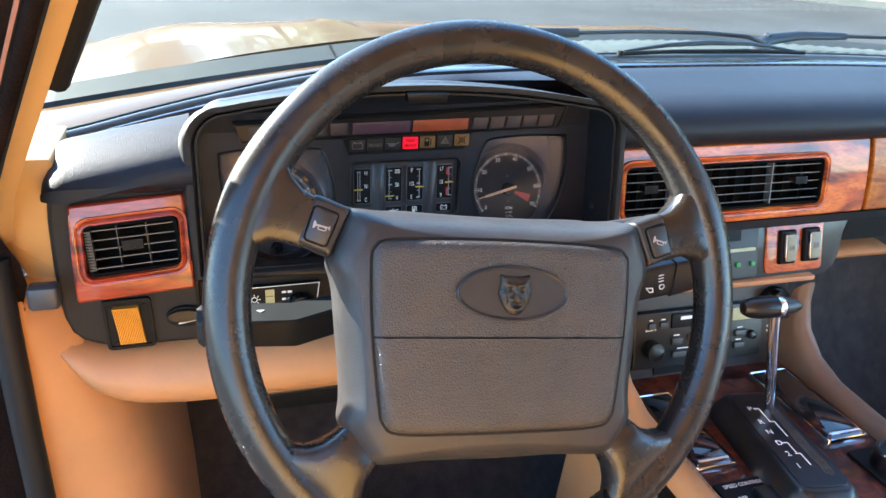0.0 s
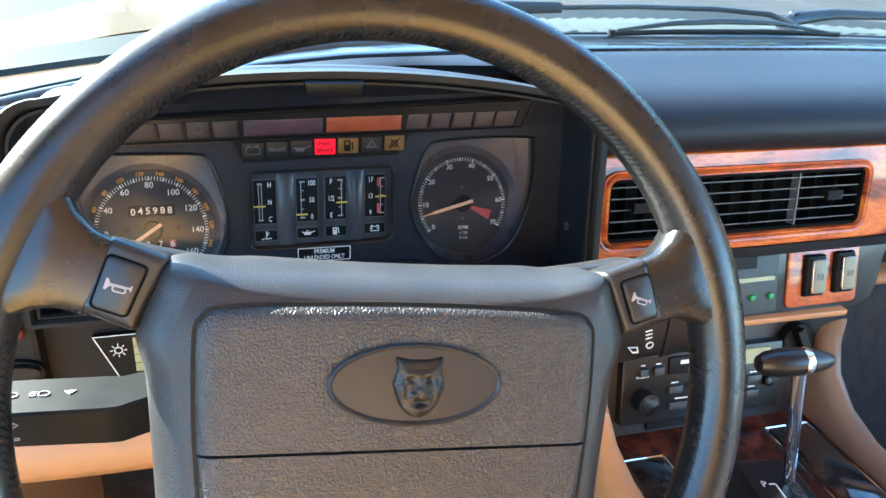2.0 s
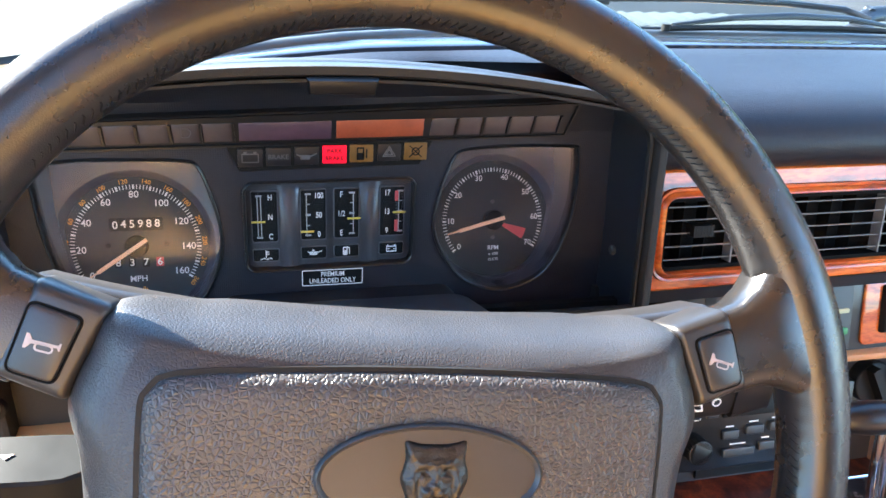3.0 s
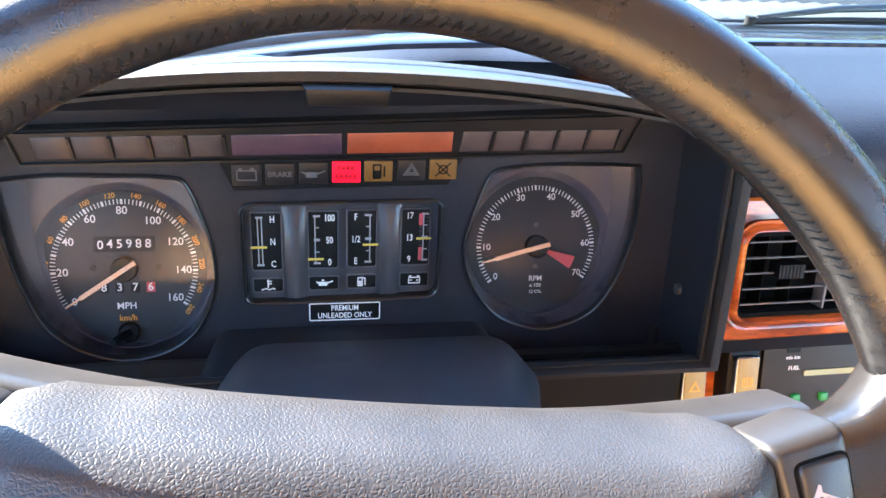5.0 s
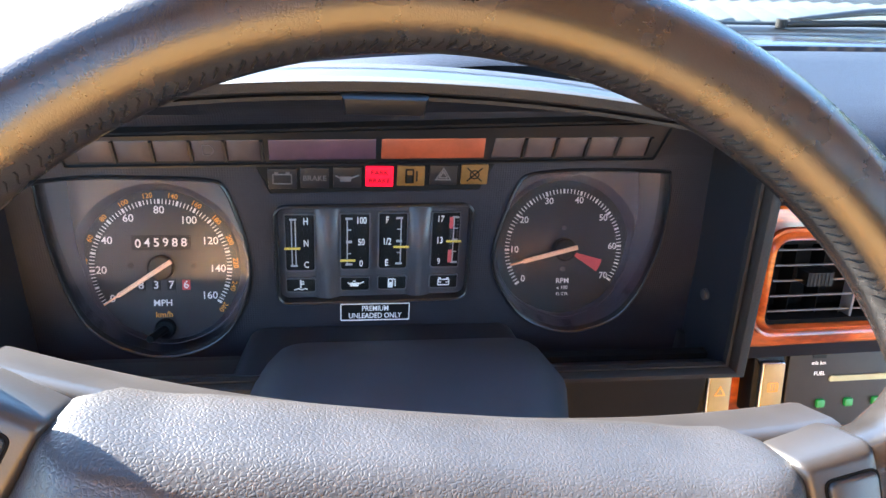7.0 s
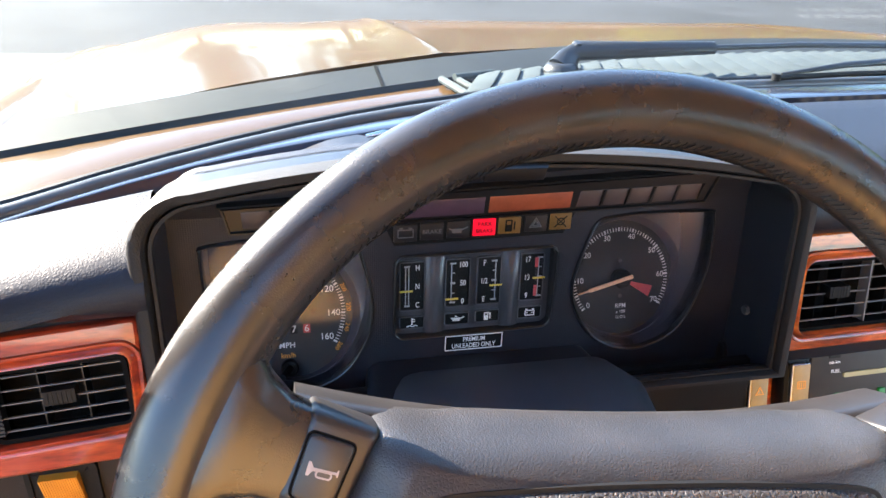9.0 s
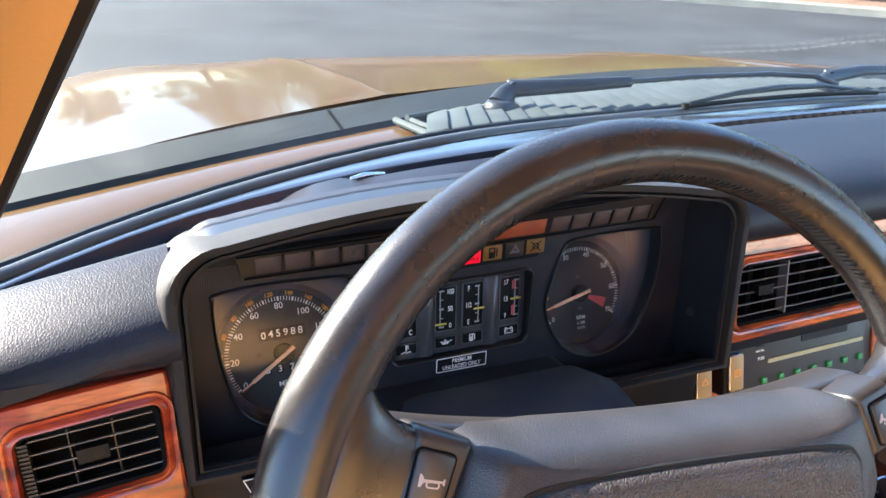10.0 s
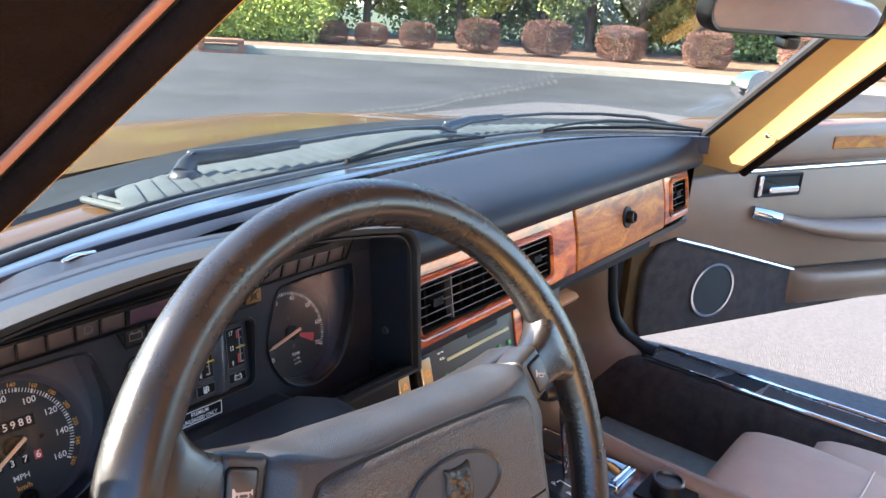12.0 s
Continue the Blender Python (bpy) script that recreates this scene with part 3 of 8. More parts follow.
# storm-drain inlet in the kerb
ix, iy, _ = place(34.6, 16.1, 0)
bm = bmesh.new()
mi = Matrix.Translation((ix, iy, 0)) @ Matrix.Rotation(radians(-34.6), 4, "Z")
box(bm, -0.45, 0.45, -0.03, 0.5, -0.02, 0.05, 0.01, mi)
box(bm, -0.45, -0.33, -0.03, 0.5, 0.05, 0.2, 0.01, mi), box(bm, 0.33, 0.45, -0.03, 0.5, 0.05, 0.2, 0.01, mi)
box(bm, -0.45, 0.45, -0.03, 0.5, 0.2, 0.27, 0.01, mi)
single("drain_inlet", bm, BRICK_RED, "rust-red storm drain inlet set in the kerb", "drain")

# ---- the car's body ----


def foot_drop(x):
    """How far the foot of the windscreen dips towards the driver's side."""
    u = max(0.0, 0.2 - x)
    return 0.09 * u + 0.1 * u * u


def base_z(x):
    return 0.89 - foot_drop(x)


def foot_z(x):
    """Height of the windscreen's foot, crowned towards the middle of the car."""
    u = min(1.0, max(0.0, (x + 0.10) / 0.36))
    return base_z(x) + 0.0125 * u * u * (3 - 2 * u)


def scr_y(x, z=None):
    """The line of the windscreen's glass across the car, leaning back with height."""
    d = min(0.68, max(-0.70, x - CX))
    y = 1.0694 + d * (0.0817 + d * (-0.106 + d * (-0.0556 - 0.824 * d))) + 3.55 * foot_drop(x)
    return y if z is None else y - (z - foot_z(x)) * (1.22 - 0.25 * abs(d) + 0.9 * foot_drop(x))


def scr_half(z):
    """Half the windscreen's width at a height."""
    return 0.70 - (z - 0.89) * 0.52


# windscreen: a curved laminated pane
XS = [-1 + 2 * k / 32 for k in range(33)]
bm = bmesh.new()
for off in (0.0, 0.005):
    rows = []
    for k in range(9):
        row = []
        for s in XS:
            x = CX + s * scr_half(0.885 + 0.31 * k / 8)
            z = foot_z(x) - 0.005 + (1.195 - foot_z(x) + 0.005) * k / 8
            row.append((x, scr_y(x, z) + off, z))
        rows.append(row)
    loft(bm, rows, closed=False)
windscreen = single("windscreen", bm, SCREEN_GLASS, "curved clear windscreen glass", "windscreen", kind="structure")
windscreen.visible_shadow = False

# rubber seal along its foot
bm = bmesh.new()
xs = [CX + s * 0.71 for s in XS]
tube(bm, [(x, scr_y(x) - 0.006, foot_z(x) - 0.0055) for x in xs], 0.0030, 10)
tube(bm, [(x, scr_y(x) + 0.013, foot_z(x) + 0.0005) for x in xs], 0.0042, 10)
single("windscreen_seal", bm, RUBBER, "black rubber seal along the windscreen", "seal", kind="structure")
bm = bmesh.new()
tube(bm, [(x, scr_y(x) + 0.003, foot_z(x) - 0.0022) for x in xs], 0.0058, 12)
single("screen_trim", bm, SEAL_GREY, "rounded grey moulding at the foot of the windscreen", "trim", kind="structure")

# painted scuttle panel in front of the glass, with the black gap strip and bonnet beyond
bm = bmesh.new()


def cowl_y(x):
    d = x - CX
    return 1.2864 + d * (0.1501 + d * (-0.5356 - 0.2128 * d)) + 3.3 * foot_drop(x)


xs = [CX - 0.76 + 1.52 * k / 40 for k in range(41)]
loft(bm, [[(x, scr_y(x) + 0.014, base_z(x) - 0.002) for x in xs], [(x, scr_y(x) + 0.03, base_z(x) + 0.002) for x in xs], [(x, (scr_y(x) + cowl_y(x)) / 2 - 0.01, base_z(x) + 0.004) for x in xs], [(x, cowl_y(x) - 0.062, base_z(x) + 0.002) for x in xs], [(x, cowl_y(x) - 0.06, 0.76) for x in xs]], closed=False)
car = thing("car", (CX, 1.5, 0), "gold metallic bonnet, scuttle and wings", "car")
part("scuttle", bm, PAINT, car)
bm = bmesh.new()
loft(bm, [[(x, cowl_y(x) - 0.064, base_z(x) - 0.004) for x in xs], [(x, cowl_y(x) - 0.058, base_z(x) + 0.007) for x in xs], [(x, cowl_y(x) - 0.006, base_z(x) + 0.014) for x in xs], [(x, cowl_y(x) + 0.002, base_z(x) + 0.003) for x in xs]], closed=False)
strip = part("gap_strip", bm, COWL, car, "dark grey strip behind the bonnet")
bm = bmesh.new()
loft(bm, [[(x, cowl_y(x) - 0.059, base_z(x) + 0.0078), (x, cowl_y(x) - 0.030, base_z(x) + 0.0115), (x, cowl_y(x) - 0.006, base_z(x) + 0.0148)] for x in (0.1345, 0.1375)], closed=False)
part("joint", bm, VOID, strip, "dark joint across the strip")


def bonnet_z(x, y):
    d = abs(x - CX) / 0.76
    k = (y - 1.2) / 1.1
    crease = 0.0026 * math.exp(-(abs(abs(x - CX) - 0.342) / 0.009) ** 1.5) + (0.010 * math.exp(-((abs(x - CX) - 0.60) / 0.10) ** 2) if x < CX else 0.0)
    return 0.908 - foot_drop(x) * max(0.0, 1.0 - max(0.0, k)) - 0.085 * k - 0.10 * max(0, k) ** 3 - (0.028 if x < CX else 0.062) * d ** 5 + crease * min(1, max(0, (k + 0.06) * 6))


bm = bmesh.new()
xs = sorted([CX - 0.76 + 1.52 * k / 40 for k in range(41)] + [CX + s * u for s in (-1, 1) for u in (0.318, 0.330, 0.336, 0.342, 0.348, 0.354, 0.366)])
rows = []
for j in range(25):
    k = j / 24
    ys = [cowl_y(x) * (1 - k) + (2.75 - 0.25 * ((x - CX) / 0.76) ** 4) * k for x in xs]
    rows.append([(x, y, bonnet_z(x, y) - 0.003) for x, y in zip(xs, ys)])
rows.append([(x, 2.78, 0.3) for x in xs])
loft(bm, rows, closed=False)
part("bonnet", bm, PAINT, car, "gold metallic bonnet with two raised creases", 60)
for s, nm in ((-1, "wing"), (1, "wing")):
    bm = bmesh.new()
    x0 = CX + s * 0.76
    rr = []
    for j in range(13):
        y = 1.12 + 1.50 * j / 12
        z = bonnet_z(x0, max(1.2, y)) - 0.004
        rr.append([(x0 - s * 0.012, y, z - 0.004), (x0 + s * 0.003, y, z + 0.001), (x0 + s * 0.04, y, z - 0.002), (x0 + s * 0.075, y, z - 0.012), (x0 + s * 0.105, y, z - 0.032), (x0 + s * 0.125, y, z - 0.075), (x0 + s * 0.13, y, 0.55), (x0 + s * 0.09, y, 0.25)])
    loft(bm, rr, closed=False)
    part(nm, bm, PAINT, car, "", 60)

# roof with its lining, and the unseen plain walls that close the cabin behind
bm = bmesh.new()
rows = []
for j in range(9):
    y0 = j / 8
    rows.append([(CX + s * 0.545, (scr_y(CX + s * 0.54, 1.19) + 0.01) * (1 - y0) - 0.75 * y0, 1.195 + 0.03 * (1 - s * s) + 0.025 * math.sin(y0 * 2.6)) for s in XS])
loft(bm, rows, closed=False)
loft(bm, [[(CX + s * scr_half(z) * 1.0, scr_y(CX + s * scr_half(z), z) - 0.012, z) for s in XS] for z in (1.2, 1.185, 1.155)], closed=False)
single("ceiling", bm, LINING, "tan cloth roof lining", "roof lining", kind="structure")
bm = bmesh.new()
rows2 = [[(p[0], p[1], p[2] + 0.03) for p in r] for r in rows]
loft(bm, rows2, closed=False)
for s in (0, -1):
    loft(bm, [[(r[s][0], r[s][1], r[s][2] - 0.005) for r in rows], [(r[s][0], r[s][1], r[s][2] + 0.03) for r in rows]], closed=False)
single("roof", bm, PAINT, "gold metallic roof panel", "roof", kind="structure")
# added rear wall, out of view: its tan gives the wheel warm reflections
bm = bmesh.new()
box(bm, -0.22, 1.31, -0.40, -0.34, 0.2, 0.95, 0.02), box(bm, -0.22, 1.31, -0.8, -0.40, 0.93, 0.95, 0.005), box(bm, -0.05, 1.14, -0.80, -0.76, 0.95, 1.24, 0.005)
single("wall_rear", bm, TAN_TRIM, "unseen plain tan wall behind the seats that reflects warm light", "wall", kind="structure")
bm = bmesh.new()
box(bm, -0.26, 1.36, -0.8, 1.35, 0.10, 0.20)
single("floor", bm, CARPET, "dark brown carpeted floor pan", "floor", kind="structure")

# ---- steering wheel ----
WHEEL = xf((0.1746, 0.6649, 0.8014), (1, 0, 0), (0, math.sin(radians(24.7)), math.cos(radians(24.7)))) @ Matrix.Rotation(radians(-6), 4, "Z")
wheel = thing("steering_wheel", (0.1746, 0.70, 0.78), "black leather four-spoke steering wheel with padded centre", "steering wheel")
R0, R1 = 0.1862, 0.0148
bm = bmesh.new()
rings_ = []
NR = 600
for k in range(NR):
    a = 2 * math.pi * k / NR
    deg = math.degrees(a) % 360
    fat = 1 + 0.10 * (math.exp(-((deg - 22) / 12) ** 2) + math.exp(-((deg - 158) / 12) ** 2))
    tight = 0.5 + 0.5 * math.cos(150 * a + 0.8 * math.sin(7 * a))
    rr = []
    for j in range(26):
        b = 2 * math.pi * j / 26
        # a slightly oval section; the hide is drawn in by each stitch of the seam on the inside
        seam = math.exp(-((math.degrees(b) - 160) / 13) ** 2)
        q = R1 * fat * (1 + 0.04 * math.cos(2 * b)) * (1 - (0.02 + 0.026 * tight) * seam)
        rad = R0 + q * math.cos(b)
        rr.append((rad * math.cos(a), rad * math.sin(a), q * 1.02 * math.sin(b)))
    rings_.append(rr)
vr = [ring(bm, r, WHEEL) for r in rings_]
for k in range(NR):
    bridge(bm, vr[k], vr[(k + 1) % NR])
rim = part("rim", bm, RIM_LEATHER, wheel, "black leather rim, worn shiny", 60)
# hand stitching round the inside of the rim
bm = bmesh.new()
for k in range(300):
    a = 2 * math.pi * k / 300
    deg = math.degrees(a) % 360
    if any(lo < deg < hi for lo, hi in ((8, 38), (142, 172), (205, 235), (305, 335))):
        continue
    c, s = math.cos(a), math.sin(a)
    c2, s2 = math.cos(a + 0.012), math.sin(a + 0.012)
    path = []
    for turn, lift, cc, ss in ((150, 0.985, c, s), (154, 1.0, c, s), (166, 0.992, c2, s2), (171, 0.98, c2, s2)):
        q = R0 + R1 * lift * 1.01 * math.cos(radians(turn))
        path.append((q * cc, q * ss, R1 * lift * 1.02 * math.sin(radians(turn))))
    tube(bm, path, 0.00034, 5, WHEEL)
tagged(part("stitching", bm, MATT_BLACK, rim, "black thread lacing"), kind="stuff")


def spoke(bm, secs):
    """Skin of rounded sections: (u, v, half width, dir angle, top, bottom)."""
    rings = []
    for u, v, hw, ang, top, bot in secs:
        d = Vector((math.cos(ang), math.sin(ang)))
        rr = []
        for k in range(20):
            t = 2 * math.pi * k / 20
            ct, st = math.cos(t), math.sin(t)
            w = hw * math.copysign(abs(ct) ** 0.55, ct)
            h = math.copysign(abs(st) ** 0.5, st)
            rr.append((u + d.x * w, v + d.y * w, (top if h > 0 else bot) * abs(h)))
        rings.append(rr)
    loft(bm, rings, m=WHEEL)


def rounded(pts, r, n=5):
    """A polygon with its corners rounded off."""
    out = []
    for i in range(len(pts)):
        p, q, t = Vector(pts[i - 1]), Vector(pts[i]), Vector(pts[(i + 1) % len(pts)])
        a, b = q + (p - q).normalized() * r, q + (t - q).normalized() * r
        out += [tuple(a.lerp(q, k / n).lerp(q.lerp(b, k / n), k / n)) for k in range(n + 1)]
    return out


for s in (-1, 1):
    bm = bmesh.new()
    ang = radians(70) if s < 0 else radians(110)
    spoke(bm, [(s * 0.134, 0.0490, 0.0178, ang, 0.0090, -0.016), (s * 0.146, 0.0535, 0.0186, ang, 0.0102, -0.016), (s * 0.155, 0.0575, 0.0235, ang, 0.0120, -0.0155),
               (s * 0.164, 0.061, 0.033, ang, 0.0135, -0.015), (s * 0.172, 0.063, 0.044, ang, 0.0112, -0.0125), (s * 0.1775, 0.0645, 0.050, ang, 0.0060, -0.0075), (s * 0.181, 0.0652, 0.046, ang, 0.001, -0.002)])
    part("upper_spoke", bm, RIM_LEATHER, wheel, "leather-wrapped upper spoke", 60)
    bm = bmesh.new()
    al = radians(-46) if s > 0 else radians(-134)
    ang = al + radians(90)
    cs = [(0.134, 0.0165, 0.011), (0.1425, 0.0178, 0.0135), (0.147, 0.0184, 0.0150), (0.155, 0.0205, 0.0152), (0.164, 0.0265, 0.0150), (0.172, 0.0365, 0.0140), (0.179, 0.047, 0.0115), (0.184, 0.052, 0.008)]
    spoke(bm, [(r * math.cos(al), r * math.sin(al), hw, ang, h, -h) for r, hw, h in cs])
    part("lower_spoke", bm, RIM_LEATHER, wheel, "leather-wrapped lower spoke", 60)
    # horn block and button
    quad = [(s * 0.1325, 0.0690), (s * 0.1070, 0.0600), (s * 0.1212, 0.0262), (s * 0.1448, 0.0355)]
    face_ = [(s * 0.1328, 0.0605), (s * 0.1167, 0.0552), (s * 0.1248, 0.0335), (s * 0.1393, 0.0382)]
    if s > 0:
        quad, face_ = quad[::-1], face_[::-1]
    rq = rounded(quad, 0.003)
    bm = bmesh.new()
    slab(bm, rq, [(0.001, -0.016), (0, -0.010), (0, 0.0042), (0.0008, 0.0068), (0.0020, 0.0086), (0.0036, 0.0096), (0.0050, 0.0099)], WHEEL, centre=tuple(sum((Vector(p) for p in quad), Vector((0, 0))) / 4))
    block = part("horn_block", bm, SPOKE_HIDE, wheel, "smooth black horn block between spoke and hub")
    cq = Vector((sum(p[0] for p in quad) / 4, sum(p[1] for p in quad) / 4))
    fq = Vector((sum(p[0] for p in face_) / 4, sum(p[1] for p in face_) / 4))
    bm = bmesh.new()
    slab(bm, rounded(inset(face_, -0.0009), 0.0035), [(0, 0.008), (0, 0.0102)], WHEEL)
    part("button_gap", bm, VOID, block, "dark gap round the button")
    bm = bmesh.new()
    slab(bm, rounded(face_, 0.0028), [(0, 0.008), (0, 0.0106), (0.0004, 0.0112), (0.001, 0.0115)], WHEEL, centre=tuple(fq))
    btn = part("horn_button", bm, SPOKE_HIDE, block, "black horn button with a white horn symbol")
    # horn symbol: a coiled trumpet
    bm = bmesh.new()
    hm = WHEEL @ Matrix.Translation((fq.x, fq.y, 0.0115)) @ Matrix.Rotation(radians(-14), 4, "Z") @ Matrix.Scale(0.72, 4)
    slab(bm, [(-0.0075, 0.0035), (-0.0062, 0.0035), (-0.0045, 0.0009), (0.0070, 0.0009), (0.0075, 0.0022), (0.0082, 0.0022), (0.0082, -0.0014), (0.0075, -0.0014), (0.0068, -0.0003), (-0.0045, -0.0009), (-0.0062, -0.0035), (-0.0075, -0.0035)][::-1], [(0, 0), (0, 0.0003)], hm)
    frame_outline(bm, rrect(0.0085, 0.0040, 0.0019, 5, 0.0012, -0.0018), 0.0009, hm, 0, 0.0003)
    part("horn_symbol", bm, HORN_INK, btn)

# hub cover with the padded centre
half = [(0.0, 0.0540), (0.04, 0.0545), (0.08, 0.0560), (0.108, 0.0592), (0.1155, 0.046), (0.1215, 0.026), (0.1165, 0.006), (0.1125, -0.028), (0.1090, -0.06), (0.1085, -0.075), (0.1090, -0.0880), (0.1000, -0.1030), (0.0880, -0.1140), (0.05, -0.1135)]
hub_out = smooth_loop([(-x, y) for x, y in half] + [(0.0, -0.1140)] + half[:0:-1], 5)
bm = bmesh.new()
slab(bm, hub_out, [(0.012, -0.030), (0.0035, -0.028), (0.0005, -0.0235), (0, -0.018), (0, -0.010), (0, 0.002), (0.002, 0.008), (0.006, 0.0135), (0.012, 0.0185), (0.016, 0.0205)], WHEEL, centre=(0, -0.026))
inv = WHEEL.inverted()
for v in bm.verts:                      # the top swells towards the dashboard
    q = inv @ v.co
    q.y += 0.0065 * min(1.0, max(0.0, (q.y - 0.025) / 0.02)) * min(1.0, max(0.0, (0.004 - q.z) / 0.02)) * (1 - 0.75 * min(1.0, max(0.0, (abs(q.x) - 0.07) / 0.04)))
    v.co = WHEEL @ q
hub = part("hub_cover", bm, SOFT_VINYL, wheel, "grained black vinyl hub cover", 60)
bm = bmesh.new()
rows = []
for k in range(33):                     # strap that joins the spokes behind the cover
    u = -0.138 + 0.276 * k / 32
    v = 0.0555 + 0.0105 * min(1.35, (abs(u) / 0.125) ** 2.2)
    rows.append([(u, v - dv, h) for dv, h in ((0.030, -0.012), (0.004, -0.012), (0.0008, -0.0145), (0, -0.019), (0, -0.038), (0.0012, -0.043), (0.005, -0.046), (0.030, -0.046))])
loft(bm, rows, m=WHEEL)
part("rear_strap", bm, SPOKE_HIDE, wheel, "smooth black rear shell between the spokes", 60)
PADO = smooth_loop([(-0.0955, 0.024), (-0.093, 0.0345), (-0.083, 0.0395), (-0.04, 0.0415), (0, 0.042), (0.04, 0.0415), (0.083, 0.0395), (0.093, 0.0345), (0.0955, 0.024), (0.0935, -0.02), (0.0875, -0.07), (0.084, -0.083), (0.073, -0.0895), (0.03, -0.091), (-0.03, -0.091), (-0.073, -0.0895), (-0.084, -0.083), (-0.0875, -0.07), (-0.0935, -0.02)], 4)


# the pad: a broad rounded shoulder, parted by a seam
for side, lb in ((1, "upper half of the grained pad"), (-1, "lower half of the grained pad")):
    bm = bmesh.new()
    rings = []
    for d, h in ((0.0004, 0.012), (0.0002, 0.0205), (0.0010, 0.0226), (0.0026, 0.0242), (0.0044, 0.0253), (0.0064, 0.0259), (0.0088, 0.0262), (0.0110, 0.0263), (0.0125, 0.0263)):
        rings.append([(x * (1 - d / 0.0955), -0.0245 + (y + 0.0245) * (1 - d / 0.0665), h) for x, y in PADO])
    loft(bm, rings, m=WHEEL)
    mid_ = WHEEL @ Vector((0, -0.0250 + 0.0007 * side, 0))
    up_ = WHEEL.to_3x3() @ Vector((0, side, 0))
    bmesh.ops.bisect_plane(bm, geom=bm.verts[:] + bm.edges[:] + bm.faces[:], plane_co=mid_, plane_no=up_, clear_inner=True)
    bmesh.ops.holes_fill(bm, edges=[e for e in bm.edges if e.is_boundary])
    part("pad", bm, PAD_VINYL, hub, lb, 50)
bm = bmesh.new()
frame_outline(bm, inset(PADO, -0.0014), 0.0030, WHEEL, 0.018, 0.0212)
part("seam", bm, MATT_BLACK, hub)
# oval badge
bm = bmesh.new()
ov = disc(0.0415, 48, 0.0032, 0.0058, 0.0192)
slab(bm, ov, [(0, 0.025), (0, 0.0282), (0.0009, 0.0290), (0.0018, 0.0283), (0.0024, 0.0274)], WHEEL)
badge = part("badge", bm, BADGE, hub, "oval black badge with a raised rim", 50)
bm = bmesh.new()
relief = smooth_loop([(-0.0112, 0.0138), (-0.006, 0.0129), (0, 0.0126), (0.006, 0.0129), (0.0112, 0.0138), (0.0108, 0.0075), (0.0124, 0.0010), (0.0106, -0.0045), (0.0088, -0.0085), (0.0050, -0.0125), (0, -0.0143), (-0.0050, -0.0125), (-0.0088, -0.0085), (-0.0106, -0.0045), (-0.0124, 0.0010), (-0.0108, 0.0075)], 3)
mb = WHEEL @ Matrix.Translation((0.0042, 0.0048, 0.0272))
FEATURES = ((4.5, 6.6, 0.9, 3.0, 1.3), (0.0, 8.5, -0.5, 0.8, 2.6), (4.6, 3.8, -1.3, 1.5, 0.9), (0.0, 3.2, 0.7, 1.6, 4.0), (0.0, -1.0, 0.9, 2.2, 1.4), (2.6, -3.6, 1.1, 1.9, 1.6),
            (0.0, -6.9, -1.5, 2.8, 1.2), (0.0, -10.4, 1.0, 2.5, 1.3), (8.3, -0.6, 0.9, 1.5, 3.4), (6.3, -2.0, -0.7, 0.8, 3.6), (9.8, 10.4, 0.9, 1.5, 2.0), (6.2, -8.2, -0.5, 0.9, 1.6))


def relief_height(x, y, r):
    """Height of the cast relief: a domed shield with brow, cheeks and muzzle."""
    h = 2.9 * (1 - r ** 5) ** 0.5
    for fx, fy, amp, sx_, sy_ in FEATURES:
        for sg in ((-1, 1) if fx else (1,)):
            h += 1.5 * amp * (1 - r ** 6) * math.exp(-((x * 1000 - sg * fx) / sx_) ** 2 - ((y * 1000 - fy) / sy_) ** 2)
    return 0.001 * (h + 0.3)


rings = [[(x, y, 0.0) for x, y in relief]]
for k in range(18):
    r = 1.0 - k / 18.0
    rings.append([(x * r, (y + 0.0005) * r - 0.0005, relief_height(x * r, (y + 0.0005) * r - 0.0005, r)) for x, y in relief])
loft(bm, rings, m=mb, cap0=False)
part("relief", bm, BRONZE, hub, "worn bronze relief shield", 80)

# ---- steering column shroud and stalks ----
col = thing("column_shroud", (0.178, 0.80, 0.62), "black plastic steering column shroud with two stalks", "steering column")
bm = bmesh.new()
rings_ = []
for y, x0, x1, z0, z1 in ((0.70, 0.110, 0.247, 0.700, 0.762), (0.72, 0.103, 0.255, 0.690, 0.774), (0.76, 0.101, 0.258, 0.680, 0.779), (0.80, 0.101, 0.266, 0.675, 0.775), (0.84, 0.101, 0.277, 0.670, 0.768), (0.885, 0.103, 0.279, 0.665, 0.751)):
    rings_.append([(x, y, z) for x, z in rrect(x1 - x0, z1 - z0, 0.028, 6, (x0 + x1) / 2, (z0 + z1) / 2)])
loft(bm, rings_)
part("shroud", bm, SHROUD, col)
# left stalk: a broad flat paddle whose top leans to the seat
bm = bmesh.new()
secs = []
for x, y0, y1, z0, z1 in ((0.120, 0.752, 0.776, 0.744, 0.766), (0.085, 0.736, 0.764, 0.746, 0.769), (0.038, 0.7140, 0.748, 0.7485, 0.7715), (0.030, 0.7128, 0.748, 0.7500, 0.7725), (-0.029, 0.7135, 0.748, 0.7560, 0.7765), (-0.0325, 0.717, 0.745, 0.7585, 0.7750)):
    secs.append([(x, y, z) for y, z in ((y0 + 0.001, z0), (y0, z0 + 0.001), (y0, z1 - 0.0015), (y0 + 0.0012, z1), (y1 - 0.001, z1 - 0.003), (y1, z1 - 0.005), (y1, z0 + 0.001), (y1 - 0.001, z0))])
loft(bm, secs)
st = part("stalk", bm, STALK, col, "flat black indicator stalk with white symbols")
bm = bmesh.new()
